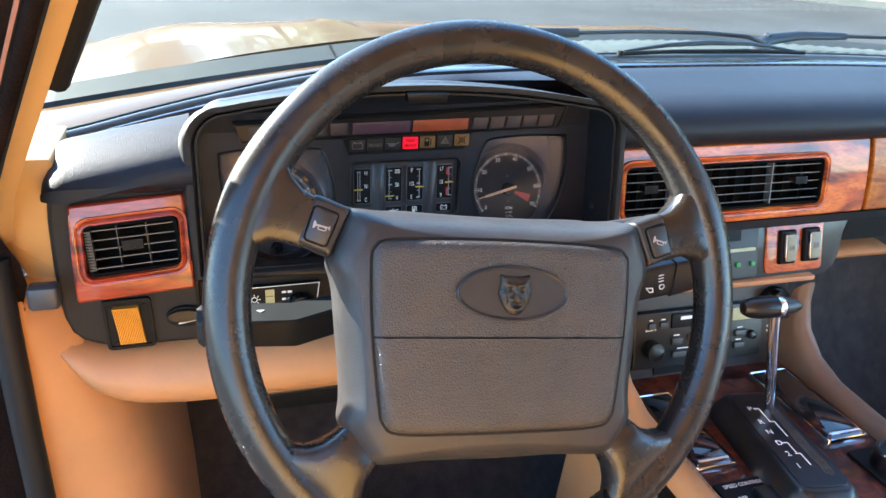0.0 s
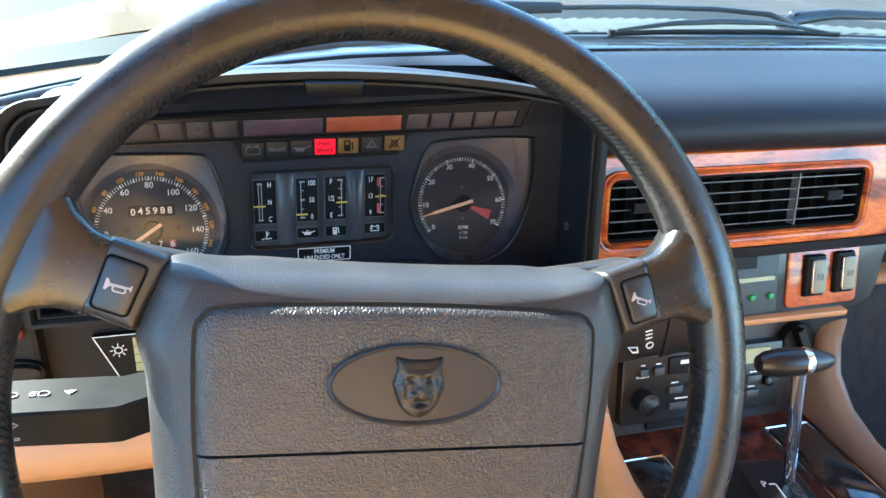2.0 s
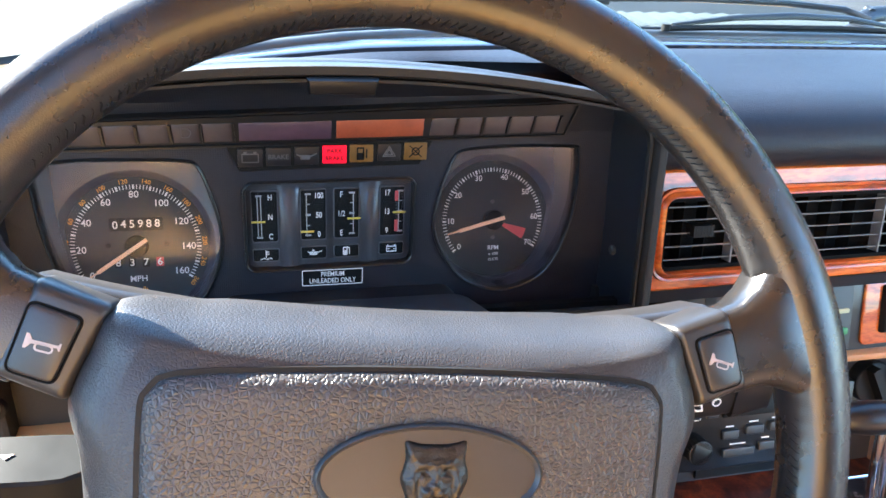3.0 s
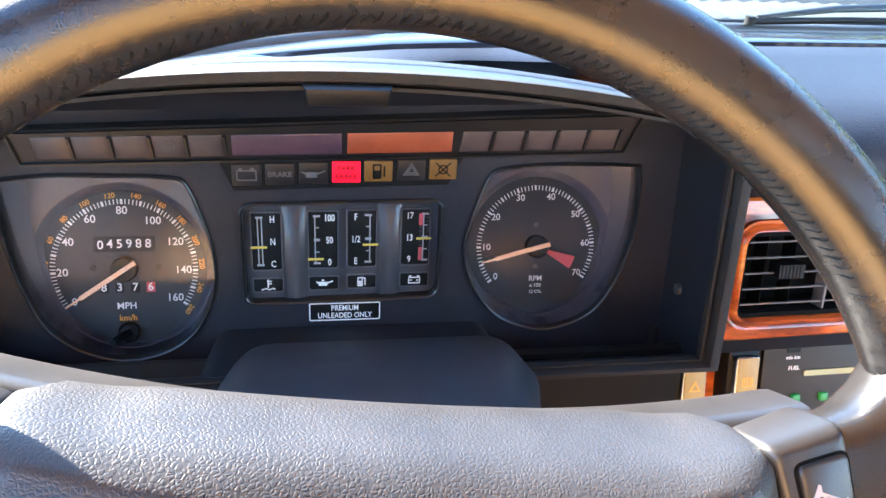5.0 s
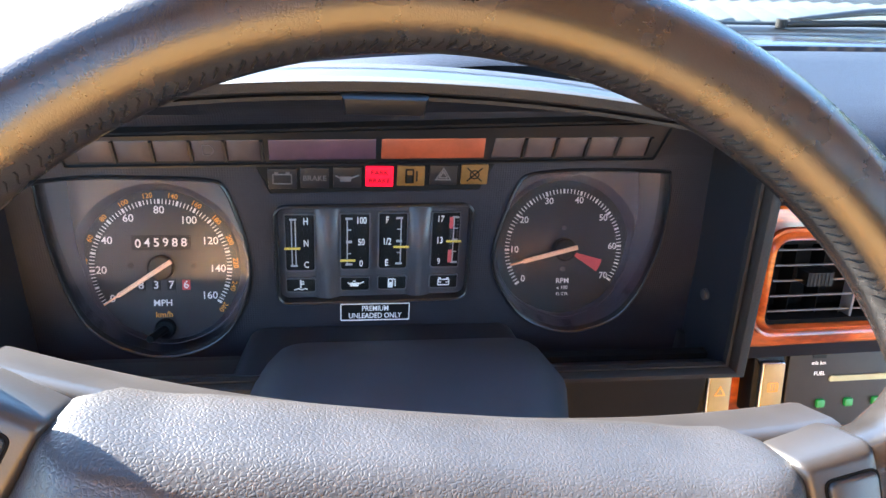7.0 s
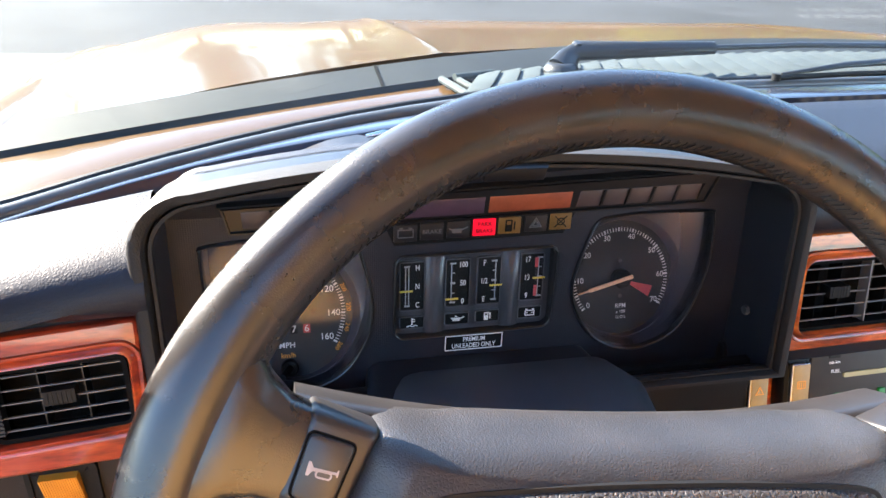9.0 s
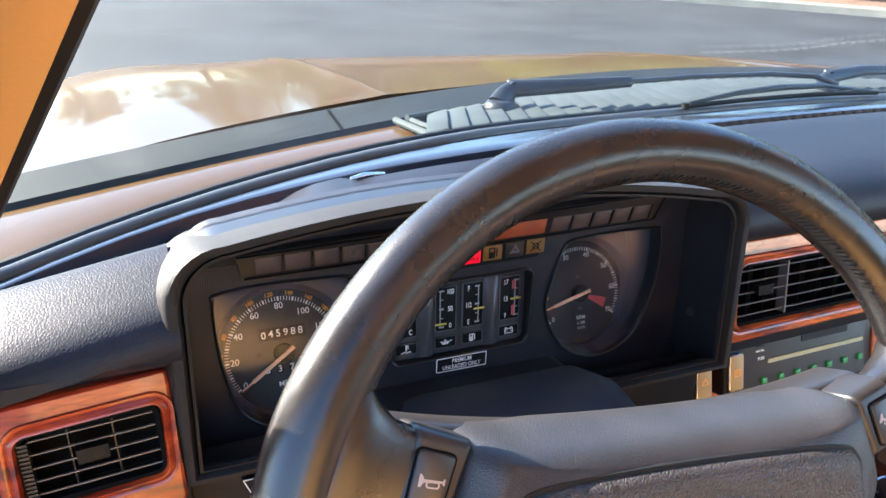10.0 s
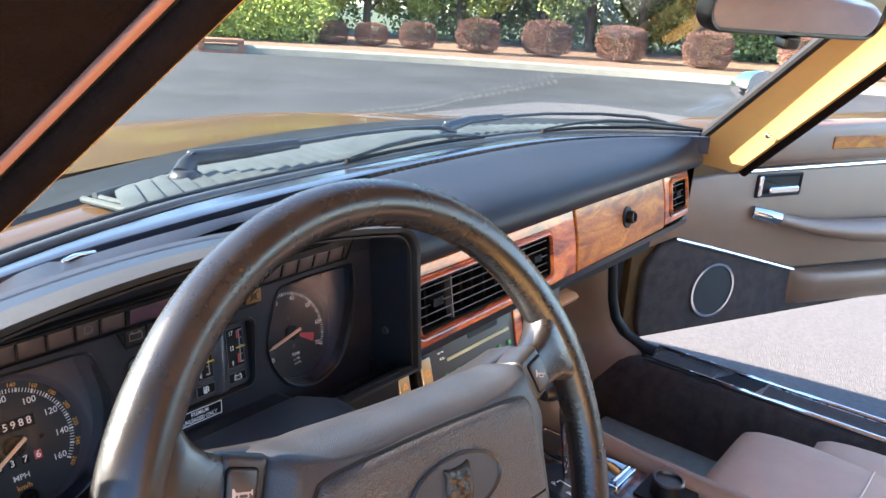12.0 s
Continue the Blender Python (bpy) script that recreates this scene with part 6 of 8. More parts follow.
comb += [(0.0108, 0.0042), (0.0108, -0.003)]
loft(bm, [[(a + 0.0007 * q / 0.0185 * -2, q, hh + lift_) for a, hh in comb] for q, lift_ in ((-0.0185, 0.0016), (-0.004, 0.0), (0.0185, 0.0028))], m=DM)
part("rocker", bm, RIB_AMBER, sw, "ribbed amber lens")
# round thumb wheel beside it
tw = thing("dimmer_wheel", (-0.045, 0.86, 0.69), "black knurled dimmer wheel in the fascia", "dimmer")
bm = bmesh.new()
KM = xf((-0.0465, 0.862, 0.702), (1, 0, 0), (0, 0, 1))
pill(bm, disc(0.0165, 36, 0, 0, 0.0105), -0.003, 0.0022, 0.001, KM)
part("escutcheon", bm, MATT_BLACK, tw)
bm = bmesh.new()
for k in range(40):
    a = 2 * math.pi * k / 40
    bar(bm, 0.0130 * math.cos(a), 0.0030 + 0.0050 * math.sin(a), 0.0022, 0.0011, KM, 0.002, 0.007, a)
slab(bm, disc(0.0125, 30, 0, 0.003, 0.0047), [(0, 0.002), (0, 0.0068)], KM)
part("wheel", bm, BLACK_PLASTIC, tw)
bm = bmesh.new()
slab(bm, [(-0.006, -0.0068), (0.009, -0.0045), (0.009, -0.0037), (-0.006, -0.0058)], [(0, 0.002), (0, 0.0027)], KM)
part("mark", bm, WHITE_INK, tw)
# lamp switch panel beside the column
bm = bmesh.new()
slab(bm, [(-0.032, 0.742), (-0.032, 0.6735), (0.11, 0.6735), (0.11, 0.742)], [(0, -0.006), (0, 0.0)], xf((0, 0.880, 0), (1, 0, 0), (0, 0, 1)))
part("lower_fascia", bm, HOOD_VINYL, dash)
bm = bmesh.new()
slab(bm, [(-0.032, 0.7425), (-0.032, 0.7385), (0.11, 0.7325), (0.11, 0.7425)], [(0, -0.01), (0, 0.008), (0.0008, 0.009)], xf((0, 0.872, 0), (1, 0, 0), (0, 0, 1)))
part("fascia_rail", bm, BLACK_PLASTIC, dash)
ls = thing("lamp_switch", (0.045, 0.87, 0.68), "black lamp switch panel with white outline and round knob", "switch")
LSM = xf((0.041, 0.8735, 0.6995), (1, 0, 0.0), (0, 0, 1))
lo = [(-0.041, 0.0195), (-0.026, -0.0185), (0.033, -0.0185), (0.038, 0.0205)]
bm = bmesh.new()
slab(bm, lo[::-1], [(0, -0.004), (0, 0.0)], LSM)
lsp = part("panel", bm, MATT_BLACK, ls)
bm = bmesh.new()
frame_outline(bm, lo, 0.0007, LSM, -0.0002, 0.0004)
frame_outline(bm, disc(0.0030, 14, -0.0245, 0.0065), 0.0007, LSM, 0, 0.0004)
for k in range(8):
    a = k * math.pi / 4
    bar(bm, -0.0245 + 0.0048 * math.cos(a), 0.0065 + 0.0048 * math.sin(a), 0.0020, 0.0006, LSM, 0, 0.0004, a)
for k in range(4):
    for q in (0, 1):
        bar(bm, 0.0035 + 0.0055 * q, 0.0125 - 0.0075 * k, 0.004, 0.0022, LSM, 0, 0.0004)
part("markings", bm, WHITE_INK, lsp)
bm = bmesh.new()
for k in range(4):
    slab(bm, rrect(0.0085, 0.0068, 0.0004, 2, -0.0098, 0.0128 - 0.0075 * k), [(0, 0), (0, 0.0004)], LSM)
part("legend_tiles", bm, LCD, lsp, "pale legend tiles")
bm = bmesh.new()
pill(bm, knurled(0.0125, 28, 0.0185, -0.002), 0, 0.012, 0.002, LSM)
kn = part("knob", bm, BLACK_PLASTIC, ls, "knurled black knob")
bm = bmesh.new()
bar(bm, 0.0185, 0.003, 0.0008, 0.006, LSM, 0.0121, 0.0125, 0.3), bar(bm, 0.0155, -0.0035, 0.004, 0.0007, LSM, 0.0121, 0.0125, 0.5)
part("pointer", bm, WHITE_INK, kn)

# panel to the right of the column
bm = bmesh.new()
slab(bm, [(0.25, 0.745), (0.25, 0.672), (0.38, 0.672), (0.38, 0.745)], [(0, -0.006), (0, 0)], xf((0, 0.872, 0), (1, 0, 0), (0, 0, 1)))
part("column_side_panel", bm, MATT_BLACK, dash)

# ---- switch row under the centre vent ----
ROW = xf((0, 0.8825, 0.70), (1, 0.02, 0), (0, 0.27, 1)) @ Matrix.Translation((0, -0.70, 0))
bm = bmesh.new()
ro = [(0.372, 0.742), (0.372, 0.6665), (0.40, 0.6635), (0.60, 0.6615), (0.70, 0.6605), (0.722, 0.6635), (0.738, 0.672), (0.747, 0.688), (0.752, 0.715), (0.765, 0.742)]
slab(bm, ro, [(0, -0.05), (0, -0.003), (0.001, -0.0008), (0.003, 0)], ROW)
part("switch_panel", bm, BLACK_PLASTIC, dash, "black switch row with rounded end")


def wood_plate(x0, x1, z0, z1):
    bm = bmesh.new()
    pill(bm, rrect(x1 - x0, z1 - z0, 0.006, 4, (x0 + x1) / 2, (z0 + z1) / 2), -0.001, 0.0022, 0.0012, ROW)
    return single("switch_plate", bm, WOOD, "small lacquered wood plate behind two switches", "wood trim")


def rocker(x, z, face, sym, sunk=0.0):
    """A rocker switch; sunk: how far it sits back in the row."""
    SET = ROW @ Matrix.Translation((0, 0, -sunk))
    s = thing("rocker_switch", ROW @ Vector((x, z - 0.02, 0)), "black rocker switch with a pale framed button", "switch", "rocker switches")
    bm = bmesh.new()
    slab(bm, rrect(0.0245, 0.0425, 0.002, 3, x, z), [(0, 0.001), (0, 0.012), (0.0015, 0.0145), (0.003, 0.015)], SET)
    part("body", bm, MATT_BLACK, s)
    bm = bmesh.new()
    pill(bm, rrect(0.0165, 0.0345, 0.002, 3, x + 0.001, z), 0.014, 0.0185, 0.0012, SET)
    fr = part("button_frame", bm, BRUSHED, s, "silver button frame")
    bm = bmesh.new()
    pill(bm, rrect(0.0148, 0.0328, 0.0015, 3, x + 0.001, z), 0.0180, 0.0192, 0.0005, SET)
    bt = part("button", bm, face, fr, "cream button face")
    bm = bmesh.new()
    if sym == "tri":
        frame_outline(bm, [(x - 0.003, z - 0.004), (x + 0.005, z - 0.004), (x + 0.001, z + 0.003)], 0.0008, SET, 0.019, 0.0195)
    else:
        frame_outline(bm, rrect(0.0075, 0.0065, 0.0008, 2, x + 0.001, z), 0.0007, SET, 0.019, 0.0195)
        for q in (-0.002, 0, 0.002):
            bar(bm, x + 0.001 + q, z, 0.0006, 0.004, SET, 0.019, 0.0195)
    part("symbol", bm, DIM_INK if face is SWITCH_FACE else AMBER_INK, bt)


CREAM = mat("cream_button", (0.36, 0.26, 0.10), 0.4, vary=0.1, scale=90)
wood_plate(0.380, 0.4475, 0.672, 0.7265)
rocker(0.3920, 0.7085, CREAM, "tri")
rocker(0.4290, 0.7085, CREAM, "rear")
wood_plate(0.628, 0.7165, 0.672, 0.736)
rocker(0.6580, 0.7040, SWITCH_FACE, "rear", 0.007)
rocker(0.6950, 0.7050, SWITCH_FACE, "rear", 0.007)
comp = thing("trip_computer", ROW @ Vector((0.533, 0.672, 0)), "grey trip computer panel with green lamps and a cream strip", "trip computer")
bm = bmesh.new()
pill(bm, rrect(0.164, 0.067, 0.002, 3, 0.5335, 0.7035), -0.001, 0.003, 0.0008, ROW)
cp = part("panel", bm, PANEL_GREY, comp)
bm = bmesh.new()
slab(bm, rrect(0.062, 0.0135, 0.001, 2, 0.558, 0.7235), [(0, 0.003), (0, 0.0036)], ROW)
part("display", bm, MATT_BLACK, cp, "dark display window")
bm = bmesh.new()
slab(bm, rrect(0.128, 0.0040, 0.001, 2, 0.547, 0.7055), [(0, 0.003), (0, 0.0042)], ROW)
part("label_strip", bm, LCD, cp, "cream label strip")
for k in range(7):
    bm = bmesh.new()
    pill(bm, rrect(0.0062, 0.0058, 0.001, 2, 0.4785 + 0.0215 * k, 0.6875), 0.003, 0.0052, 0.0006, ROW)
    part("lamp", bm, GREEN_LAMP, cp, "lit green button lamp")
bm = bmesh.new()
bar(bm, 0.4735, 0.7235, 0.010, 0.0055, ROW, 0.003, 0.0036)
part("unit_switch", bm, MATT_BLACK, cp)
bm = bmesh.new()
write(bm, "mls km", 0.0026, ROW, 0, 0.4735, 0.7172, 0.0036), write(bm, "FUEL", 0.0028, ROW, 0, 0.475, 0.7095, 0.0036)
part("lettering", bm, WHITE_INK, cp, smooth=0)

# tan pads under the dashboard
bm = bmesh.new()
rows = []
for x, lift, out in ((-0.166, 0.070, -0.030), (-0.160, 0.062, -0.022), (-0.150, 0.046, -0.014), (-0.138, 0.029, -0.007), (-0.125, 0.016, -0.002), (-0.108, 0.007, 0.001), (-0.09, 0.002, 0.003), (-0.05, -0.001, 0.006), (0.0, -0.001, 0.008), (0.10, 0.0, 0.010), (0.25, 0.0, 0.010), (0.33, 0.0, 0.006)):
    rows.append([(x, y - out, z + lift * s_) for y, z, s_ in ((0.92, 0.675, 0.35), (0.882, 0.674, 0.35), (0.864, 0.671, 0.40), (0.850, 0.663, 0.5), (0.840, 0.650, 0.6), (0.838, 0.636, 0.8), (0.845, 0.624, 0.9), (0.866, 0.617, 1.0), (0.95, 0.614, 1.0))])
loft(bm, rows, closed=False)
single("knee_pad", bm, TAN, "tan hide knee pad under the fascia", "knee pad", smooth=60)
bm = bmesh.new()
rows = []
for x in [0.70 + 0.19 * k / 10 for k in range(11)]:
    rows.append([(x, y, z) for y, z in ((1.05, 0.668), (0.962, 0.667), (0.946, 0.665), (0.941, 0.660), (0.944, 0.654), (0.960, 0.651), (1.07, 0.650))])
loft(bm, rows, closed=False)
single("passenger_knee_pad", bm, TAN, "tan hide pad under the glove box", "knee pad", smooth=60)
bm = bmesh.new()
loft(bm, [[(x, 0.950, 0.740), (x, 0.955, 0.676)] for x in (0.755, 1.18)], closed=False)
part("glove_box_underside", bm, MATT_BLACK, dash)
# ribbed black grille low in the footwell
gr = thing("footwell_grille", (0.055, 0.87, 0.58), "ribbed black grille under the knee pad", "grille")
for k in range(6):
    bm = bmesh.new()
    z = 0.628 - 0.0085 * k
    box(bm, 0.0, 0.12, 0.882 + 0.004 * k, 0.894 + 0.004 * k, z - 0.0195, z - 0.014, 0.001)
    part("rib", bm, BLACK_PLASTIC, gr)
bm = bmesh.new()
box(bm, -0.005, 0.125, 0.900, 0.925, 0.555, 0.615, 0.002)
part("backing", bm, MATT_BLACK, gr)

# ---- centre console ----
con = thing("centre_console", (0.56, 0.6, 0.2), "tan hide centre console with burl veneer top", "console")

bm = bmesh.new()
box(bm, 0.432, 0.692, -0.28, 0.90, 0.2, 0.540, 0.004)
part("body", bm, CARPET, con)
bm = bmesh.new()
slab(bm, rrect(0.248, 0.30, 0.006, 3, 0.562, 0.748), [(0, 0.536), (0, 0.5435), (0.0015, 0.545)])
part("veneer", bm, BURL, con, "dark red burl walnut veneer")


def rail(x, side):
    """Padded hide rail that sweeps up to the dashboard."""
    bm = bmesh.new()
    rows = []
    for y, zt, w in ((0.05, 0.560, 0.036), (0.60, 0.560, 0.034), (0.74, 0.561, 0.032), (0.80, 0.566, 0.030), (0.845, 0.580, 0.028), (0.872, 0.605, 0.027), (0.884, 0.635, 0.027), (0.886, 0.662, 0.027)):
        sec = []
        for a in range(9):
            t = math.pi * a / 8
            sec.append((x + math.cos(t) * w / 2, y + (0.012 if y > 0.84 else 0) * -math.sin(t), zt - 0.016 + 0.016 * math.sin(t)))
        sec = [(sec[0][0], y + 0.05, 0.22)] + sec + [(sec[-1][0], y + 0.05, 0.22)]
        rows.append(sec)
    loft(bm, rows, closed=False)
    # the right rail's shade is in its colour: a darker copy of the tan
    part("side_rail", bm, TAN if side < 0 else SHADED_TAN, con, "stitched tan hide rail", 60)
    bm = bmesh.new()
    for k in range(70):
        y = 0.20 + 0.58 * k / 69
        tube(bm, [(x + side * -0.006, y, 0.5602), (x + side * -0.006, y + 0.005, 0.5606)], 0.0005, 4)
    part("stitching", bm, SHADED_TAN, con)


rail(0.422, -1), rail(0.694, 1)

bm = bmesh.new()
box(bm, 0.410, 0.702, 0.8785, 0.893, 0.6620, 0.6690, 0.002)
part("top_band", bm, TAN, con, "tan hide band above the radio")

# radio stack
RADM = xf((0.562, 0.893, 0.601), (1, 0.0, 0), (0, 0.22, 1))
bm = bmesh.new()
slab(bm, rrect(0.252, 0.128, 0.004, 3, 0, 0.0), [(0, -0.05), (0, -0.002), (0.002, 0)], RADM)
part("stack_face", bm, GREY_PLASTIC, con, "grey plastic stack face")
rad = thing("car_radio", (0.55, 0.88, 0.555), "black cassette radio with buttons and round knobs", "radio")
bm = bmesh.new()
pill(bm, rrect(0.186, 0.072, 0.002, 3, -0.012, -0.006), -0.004, 0.010, 0.0015, RADM)
part("case", bm, BLACK_PLASTIC, rad)
bm = bmesh.new()
pill(bm, rrect(0.074, 0.018, 0.001, 2, -0.018, 0.017), 0.009, 0.0125, 0.001, RADM)
part("cassette_door", bm, MATT_BLACK, rad)
bm = bmesh.new()
bar(bm, -0.030, 0.0205, 0.026, 0.0042, RADM, 0.0125, 0.0129)
part("maker_mark", bm, WHITE_INK, rad, "plain pale maker's bar")
bm = bmesh.new()
slab(bm, rrect(0.030, 0.016, 0.001, 2, 0.049, 0.017), [(0, 0.0095), (0, 0.0112)], RADM)
part("display", bm, LCD, rad, "olive display")
for k, (x, y, w, h) in enumerate([(-0.066, 0.0155, 0.011, 0.0085), (-0.083, 0.0155, 0.009, 0.008), (-0.046, -0.0065, 0.016, 0.0085), (-0.022, -0.0040, 0.018, 0.0085), (0.000, -0.0025, 0.014, 0.0085), (-0.036, -0.0240, 0.032, 0.0085), (-0.008, -0.0210, 0.016, 0.0085), (0.016, -0.0185, 0.014, 0.0085), (0.022, 0.0, 0.015, 0.0085), (0.047, -0.006, 0.017, 0.0085), (0.046, -0.022, 0.016, 0.0085)]):
    bm = bmesh.new()
    pill(bm, rrect(w, h, 0.001, 2, x, y - 0.002), 0.008, 0.0135, 0.0012, RADM)
    b = part("button", bm, GREY_PLASTIC, rad, "slate grey button")
    bm = bmesh.new()
    bar(bm, x, y + 0.0048, w * 0.5, 0.0012, RADM, 0.0098, 0.0103)
    part("button_mark", bm, WHITE_INK, b)
for x, y, r in ((-0.083, -0.015, 0.0110), (0.064, -0.012, 0.0055)):
    bm = bmesh.new()
    pill(bm, knurled(r, 28, x, y), 0.009, 0.026 if r > 0.01 else 0.016, 0.0012, RADM)
    part("knob", bm, BLACK_PLASTIC, rad, "knurled black knob")
bm = bmesh.new()
bar(bm, -0.02, -0.048, 0.10, 0.012, RADM, 0.0, 0.003)
part("tape_slot", bm, MATT_BLACK, rad)
bm = bmesh.new()
write(bm, "SECURITY", 0.0024, RADM, 0, -0.083, 0.008, 0.0103)
part("lettering", bm, WHITE_INK, rad, smooth=0)
# heater knob beside the radio
hk = thing("heater_control", (0.66, 0.885, 0.60), "black heater knob with white marks", "control")
bm = bmesh.new()
pill(bm, disc(0.020, 30, 0.100, 0.026), 0.0, 0.012, 0.002, RADM)
bar(bm, 0.100, 0.026, 0.008, 0.038, RADM, 0.012, 0.022, 0.5)
part("knob", bm, MATT_BLACK, hk)
bm = bmesh.new()
for x, y in ((0.082, 0.050), (0.094, 0.053), (0.107, 0.053), (0.100, -0.008), (0.108, -0.008), (0.100, -0.014)):
    bar(bm, x, y, 0.006, 0.003, RADM, 0.0, 0.0006)
part("marks", bm, WHITE_INK, hk)

# gear selector
gs = thing("gear_selector", (0.565, 0.75, 0.545), "black gear selector with chrome lever and T-shaped handle", "gear lever")
GSM = xf((0.5434, 0.7144, 0.571), (0.9886, -0.15, 0), (0.15, 0.9886, 0.0))
bm = bmesh.new()
go = rrect(0.062, 0.166, 0.014, 6)
slab(bm, go, [(-0.012, -0.030), (-0.008, -0.014), (-0.001, -0.003), (0.0015, 0.0), (0.004, 0.0012)], GSM)
part("base", bm, BLACK_PLASTIC, gs, "moulded black base")
bm = bmesh.new()
slab(bm, rrect(0.052, 0.150, 0.010, 5), [(0, 0.0005), (0, 0.0022), (0.0006, 0.0027)], GSM)
gt = part("gate_plate", bm, BLACK_PLASTIC, gs, "black gate plate with white letters")
bm = bmesh.new()
slab(bm, rrect(0.011, 0.112, 0.005, 4, 0.0135, -0.004), [(0, 0.0025), (0, 0.0033)], GSM)
part("gate_slot", bm, CARPET_GREY, gt, "grey brush slot")
bm = bmesh.new()
for ch, y in (("P", 0.048), ("R", 0.025), ("N", 0.008), ("D", -0.010), ("2", -0.027), ("1", -0.045)):
    write(bm, ch, 0.0070, GSM, 0.0, -0.0125, y, 0.0030)
for y0, y1, x in ((0.048, 0.025, -0.002), (0.025, 0.0, 0.003), (-0.010, -0.027, -0.003), (-0.027, -0.045, 0.001)):
    bar(bm, x, (y0 + y1) / 2, 0.0012, abs(y1 - y0), GSM, 0.0027, 0.0031), bar(bm, x - 0.003, y0, 0.006, 0.0012, GSM, 0.0027, 0.0031)
part("letters", bm, WHITE_INK, gt, smooth=0)
bm = bmesh.new()
tube(bm, [(0.5624, 0.7597, 0.568), (0.554, 0.762, 0.61), (0.544, 0.7645, 0.66), (0.538, 0.766, 0.697)], [0.0046, 0.0056, 0.0060, 0.006], 16)
part("lever", bm, CHROME, gs, "polished chrome lever")
hx = Vector((0.090, -0.010, 0.001)).normalized()
hc = Vector((0.5305, 0.765, 0.7033))
prof = [(-0.0345, 0.003), (-0.033, 0.0065), (-0.027, 0.0098), (-0.015, 0.0118), (0.0, 0.0116), (0.004, 0.0112)]
bm = bmesh.new()
tube(bm, [hc + hx * a for a, _ in prof], [r for _, r in prof], 20)
hd = part("handle", bm, BLACK_PLASTIC, gs, "black T-shaped handle")
bm = bmesh.new()
tube(bm, [hc + hx * a for a in (0.004, 0.005, 0.010, 0.011)], [0.0112, 0.0118, 0.0114, 0.0106], 20)
part("handle_band", bm, CHROME, hd, "chrome band")
bm = bmesh.new()
prof = [(0.011, 0.0106), (0.02, 0.0092), (0.029, 0.0066), (0.0345, 0.003)]
tube(bm, [hc + hx * a for a, _ in prof], [r for _, r in prof], 20)
part("handle_tip", bm, BLACK_PLASTIC, hd)


def ashtray(x0, x1, y0, y1):
    t = thing("ashtray", ((x0 + x1) / 2, (y0 + y1) / 2, 0.545), "chrome-rimmed ashtray with a polished dark lid", "ashtray", "console ashtrays")
    m = xf(((x0 + x1) / 2, (y0 + y1) / 2, 0.545), (1, 0, 0), (0, 1, 0))
    bm = bmesh.new()
    slab(bm, rrect(x1 - x0, y1 - y0, 0.004, 3), [(0, -0.004), (0, 0.004), (0.001, 0.006), (0.0020, 0.0065), (0.0032, 0.005)], m)
    part("rim", bm, CHROME, t)
    bm = bmesh.new()
    slab(bm, rrect(x1 - x0 - 0.0085, y1 - y0 - 0.0085, 0.003, 3), [(0, 0.003), (0, 0.0062), (0.0012, 0.0075), (0.0030, 0.0082)], m)
    part("lid", bm, mat("gloss_black", (0.02, 0.016, 0.016), 0.08, coat=1.0, vary=0.3, scale=20), t, "gloss black lid")
    bm = bmesh.new()
    slab(bm, rrect(x1 - x0 - 0.014, 0.005, 0.002, 3, 0, -(y1 - y0) / 2 + 0.009), [(0, 0.006), (0, 0.0095), (0.0015, 0.0105)], m)
    part("lip", bm, CHROME, t, "chrome lip")


ashtray(0.4385, 0.4900, 0.712, 0.842)
ashtray(0.6130, 0.6700, 0.718, 0.856)
sc = thing("speed_control_switch", (0.475, 0.66, 0.545), "black speed control switch panel with white lettering", "switch")
SCM = xf((0.478, 0.662, 0.5455), (1, 0, 0), (0, 1, 0))
bm = bmesh.new()
pill(bm, rrect(0.070, 0.062, 0.003, 3), -0.002, 0.003, 0.001, SCM)
sp_ = part("panel", bm, MATT_BLACK, sc)
bm = bmesh.new()
pill(bm, rrect(0.026, 0.034, 0.002, 3, 0.012, -0.004), 0.002, 0.009, 0.002, SCM)
part("rocker", bm, BLACK_PLASTIC, sc)
bm = bmesh.new()
write(bm, "SPEED CONTROL", 0.0046, SCM, 0, -0.003, 0.0235, 0.0033, 0.9), write(bm, "OFF", 0.0044, SCM, 0, -0.016, 0.006, 0.0033), bar(bm, -0.012, -0.006, 0.010, 0.001, SCM, 0.003, 0.0034)
part("lettering", bm, WHITE_INK, sp_, smooth=0)
rk = thing("rotary_knob", (0.652, 0.672, 0.545), "round black rotary knob on a black plate", "knob")
RKM = xf((0.652, 0.672, 0.5455), (1, 0, 0), (0, 1, 0))
bm = bmesh.new()
pill(bm, rrect(0.056, 0.062, 0.003, 3), -0.002, 0.003, 0.001, RKM)
part("plate", bm, MATT_BLACK, rk)
bm = bmesh.new()
slab(bm, disc(0.0195, 36), [(0, 0.003), (0, 0.021), (0.0015, 0.023), (0.0035, 0.023), (0.005, 0.019)], RKM)
part("knob", bm, BLACK_PLASTIC, rk)
hs = thing("seat_heater_switch", (0.402, 0.70, 0.50), "black seat heater switch on the console side", "switch")
bm = bmesh.new()
HSM = xf((0.4035, 0.69, 0.515), (0, -1, 0), (0, 0, 1))
pill(bm, rrect(0.052, 0.045, 0.004, 4), -0.003, 0.004, 0.0015, HSM)
part("plate", bm, MATT_BLACK, hs)
bm = bmesh.new()
pill(bm, rrect(0.030, 0.022, 0.003, 3), 0.003, 0.008, 0.002, HSM)
part("rocker", bm, BLACK_PLASTIC, hs)

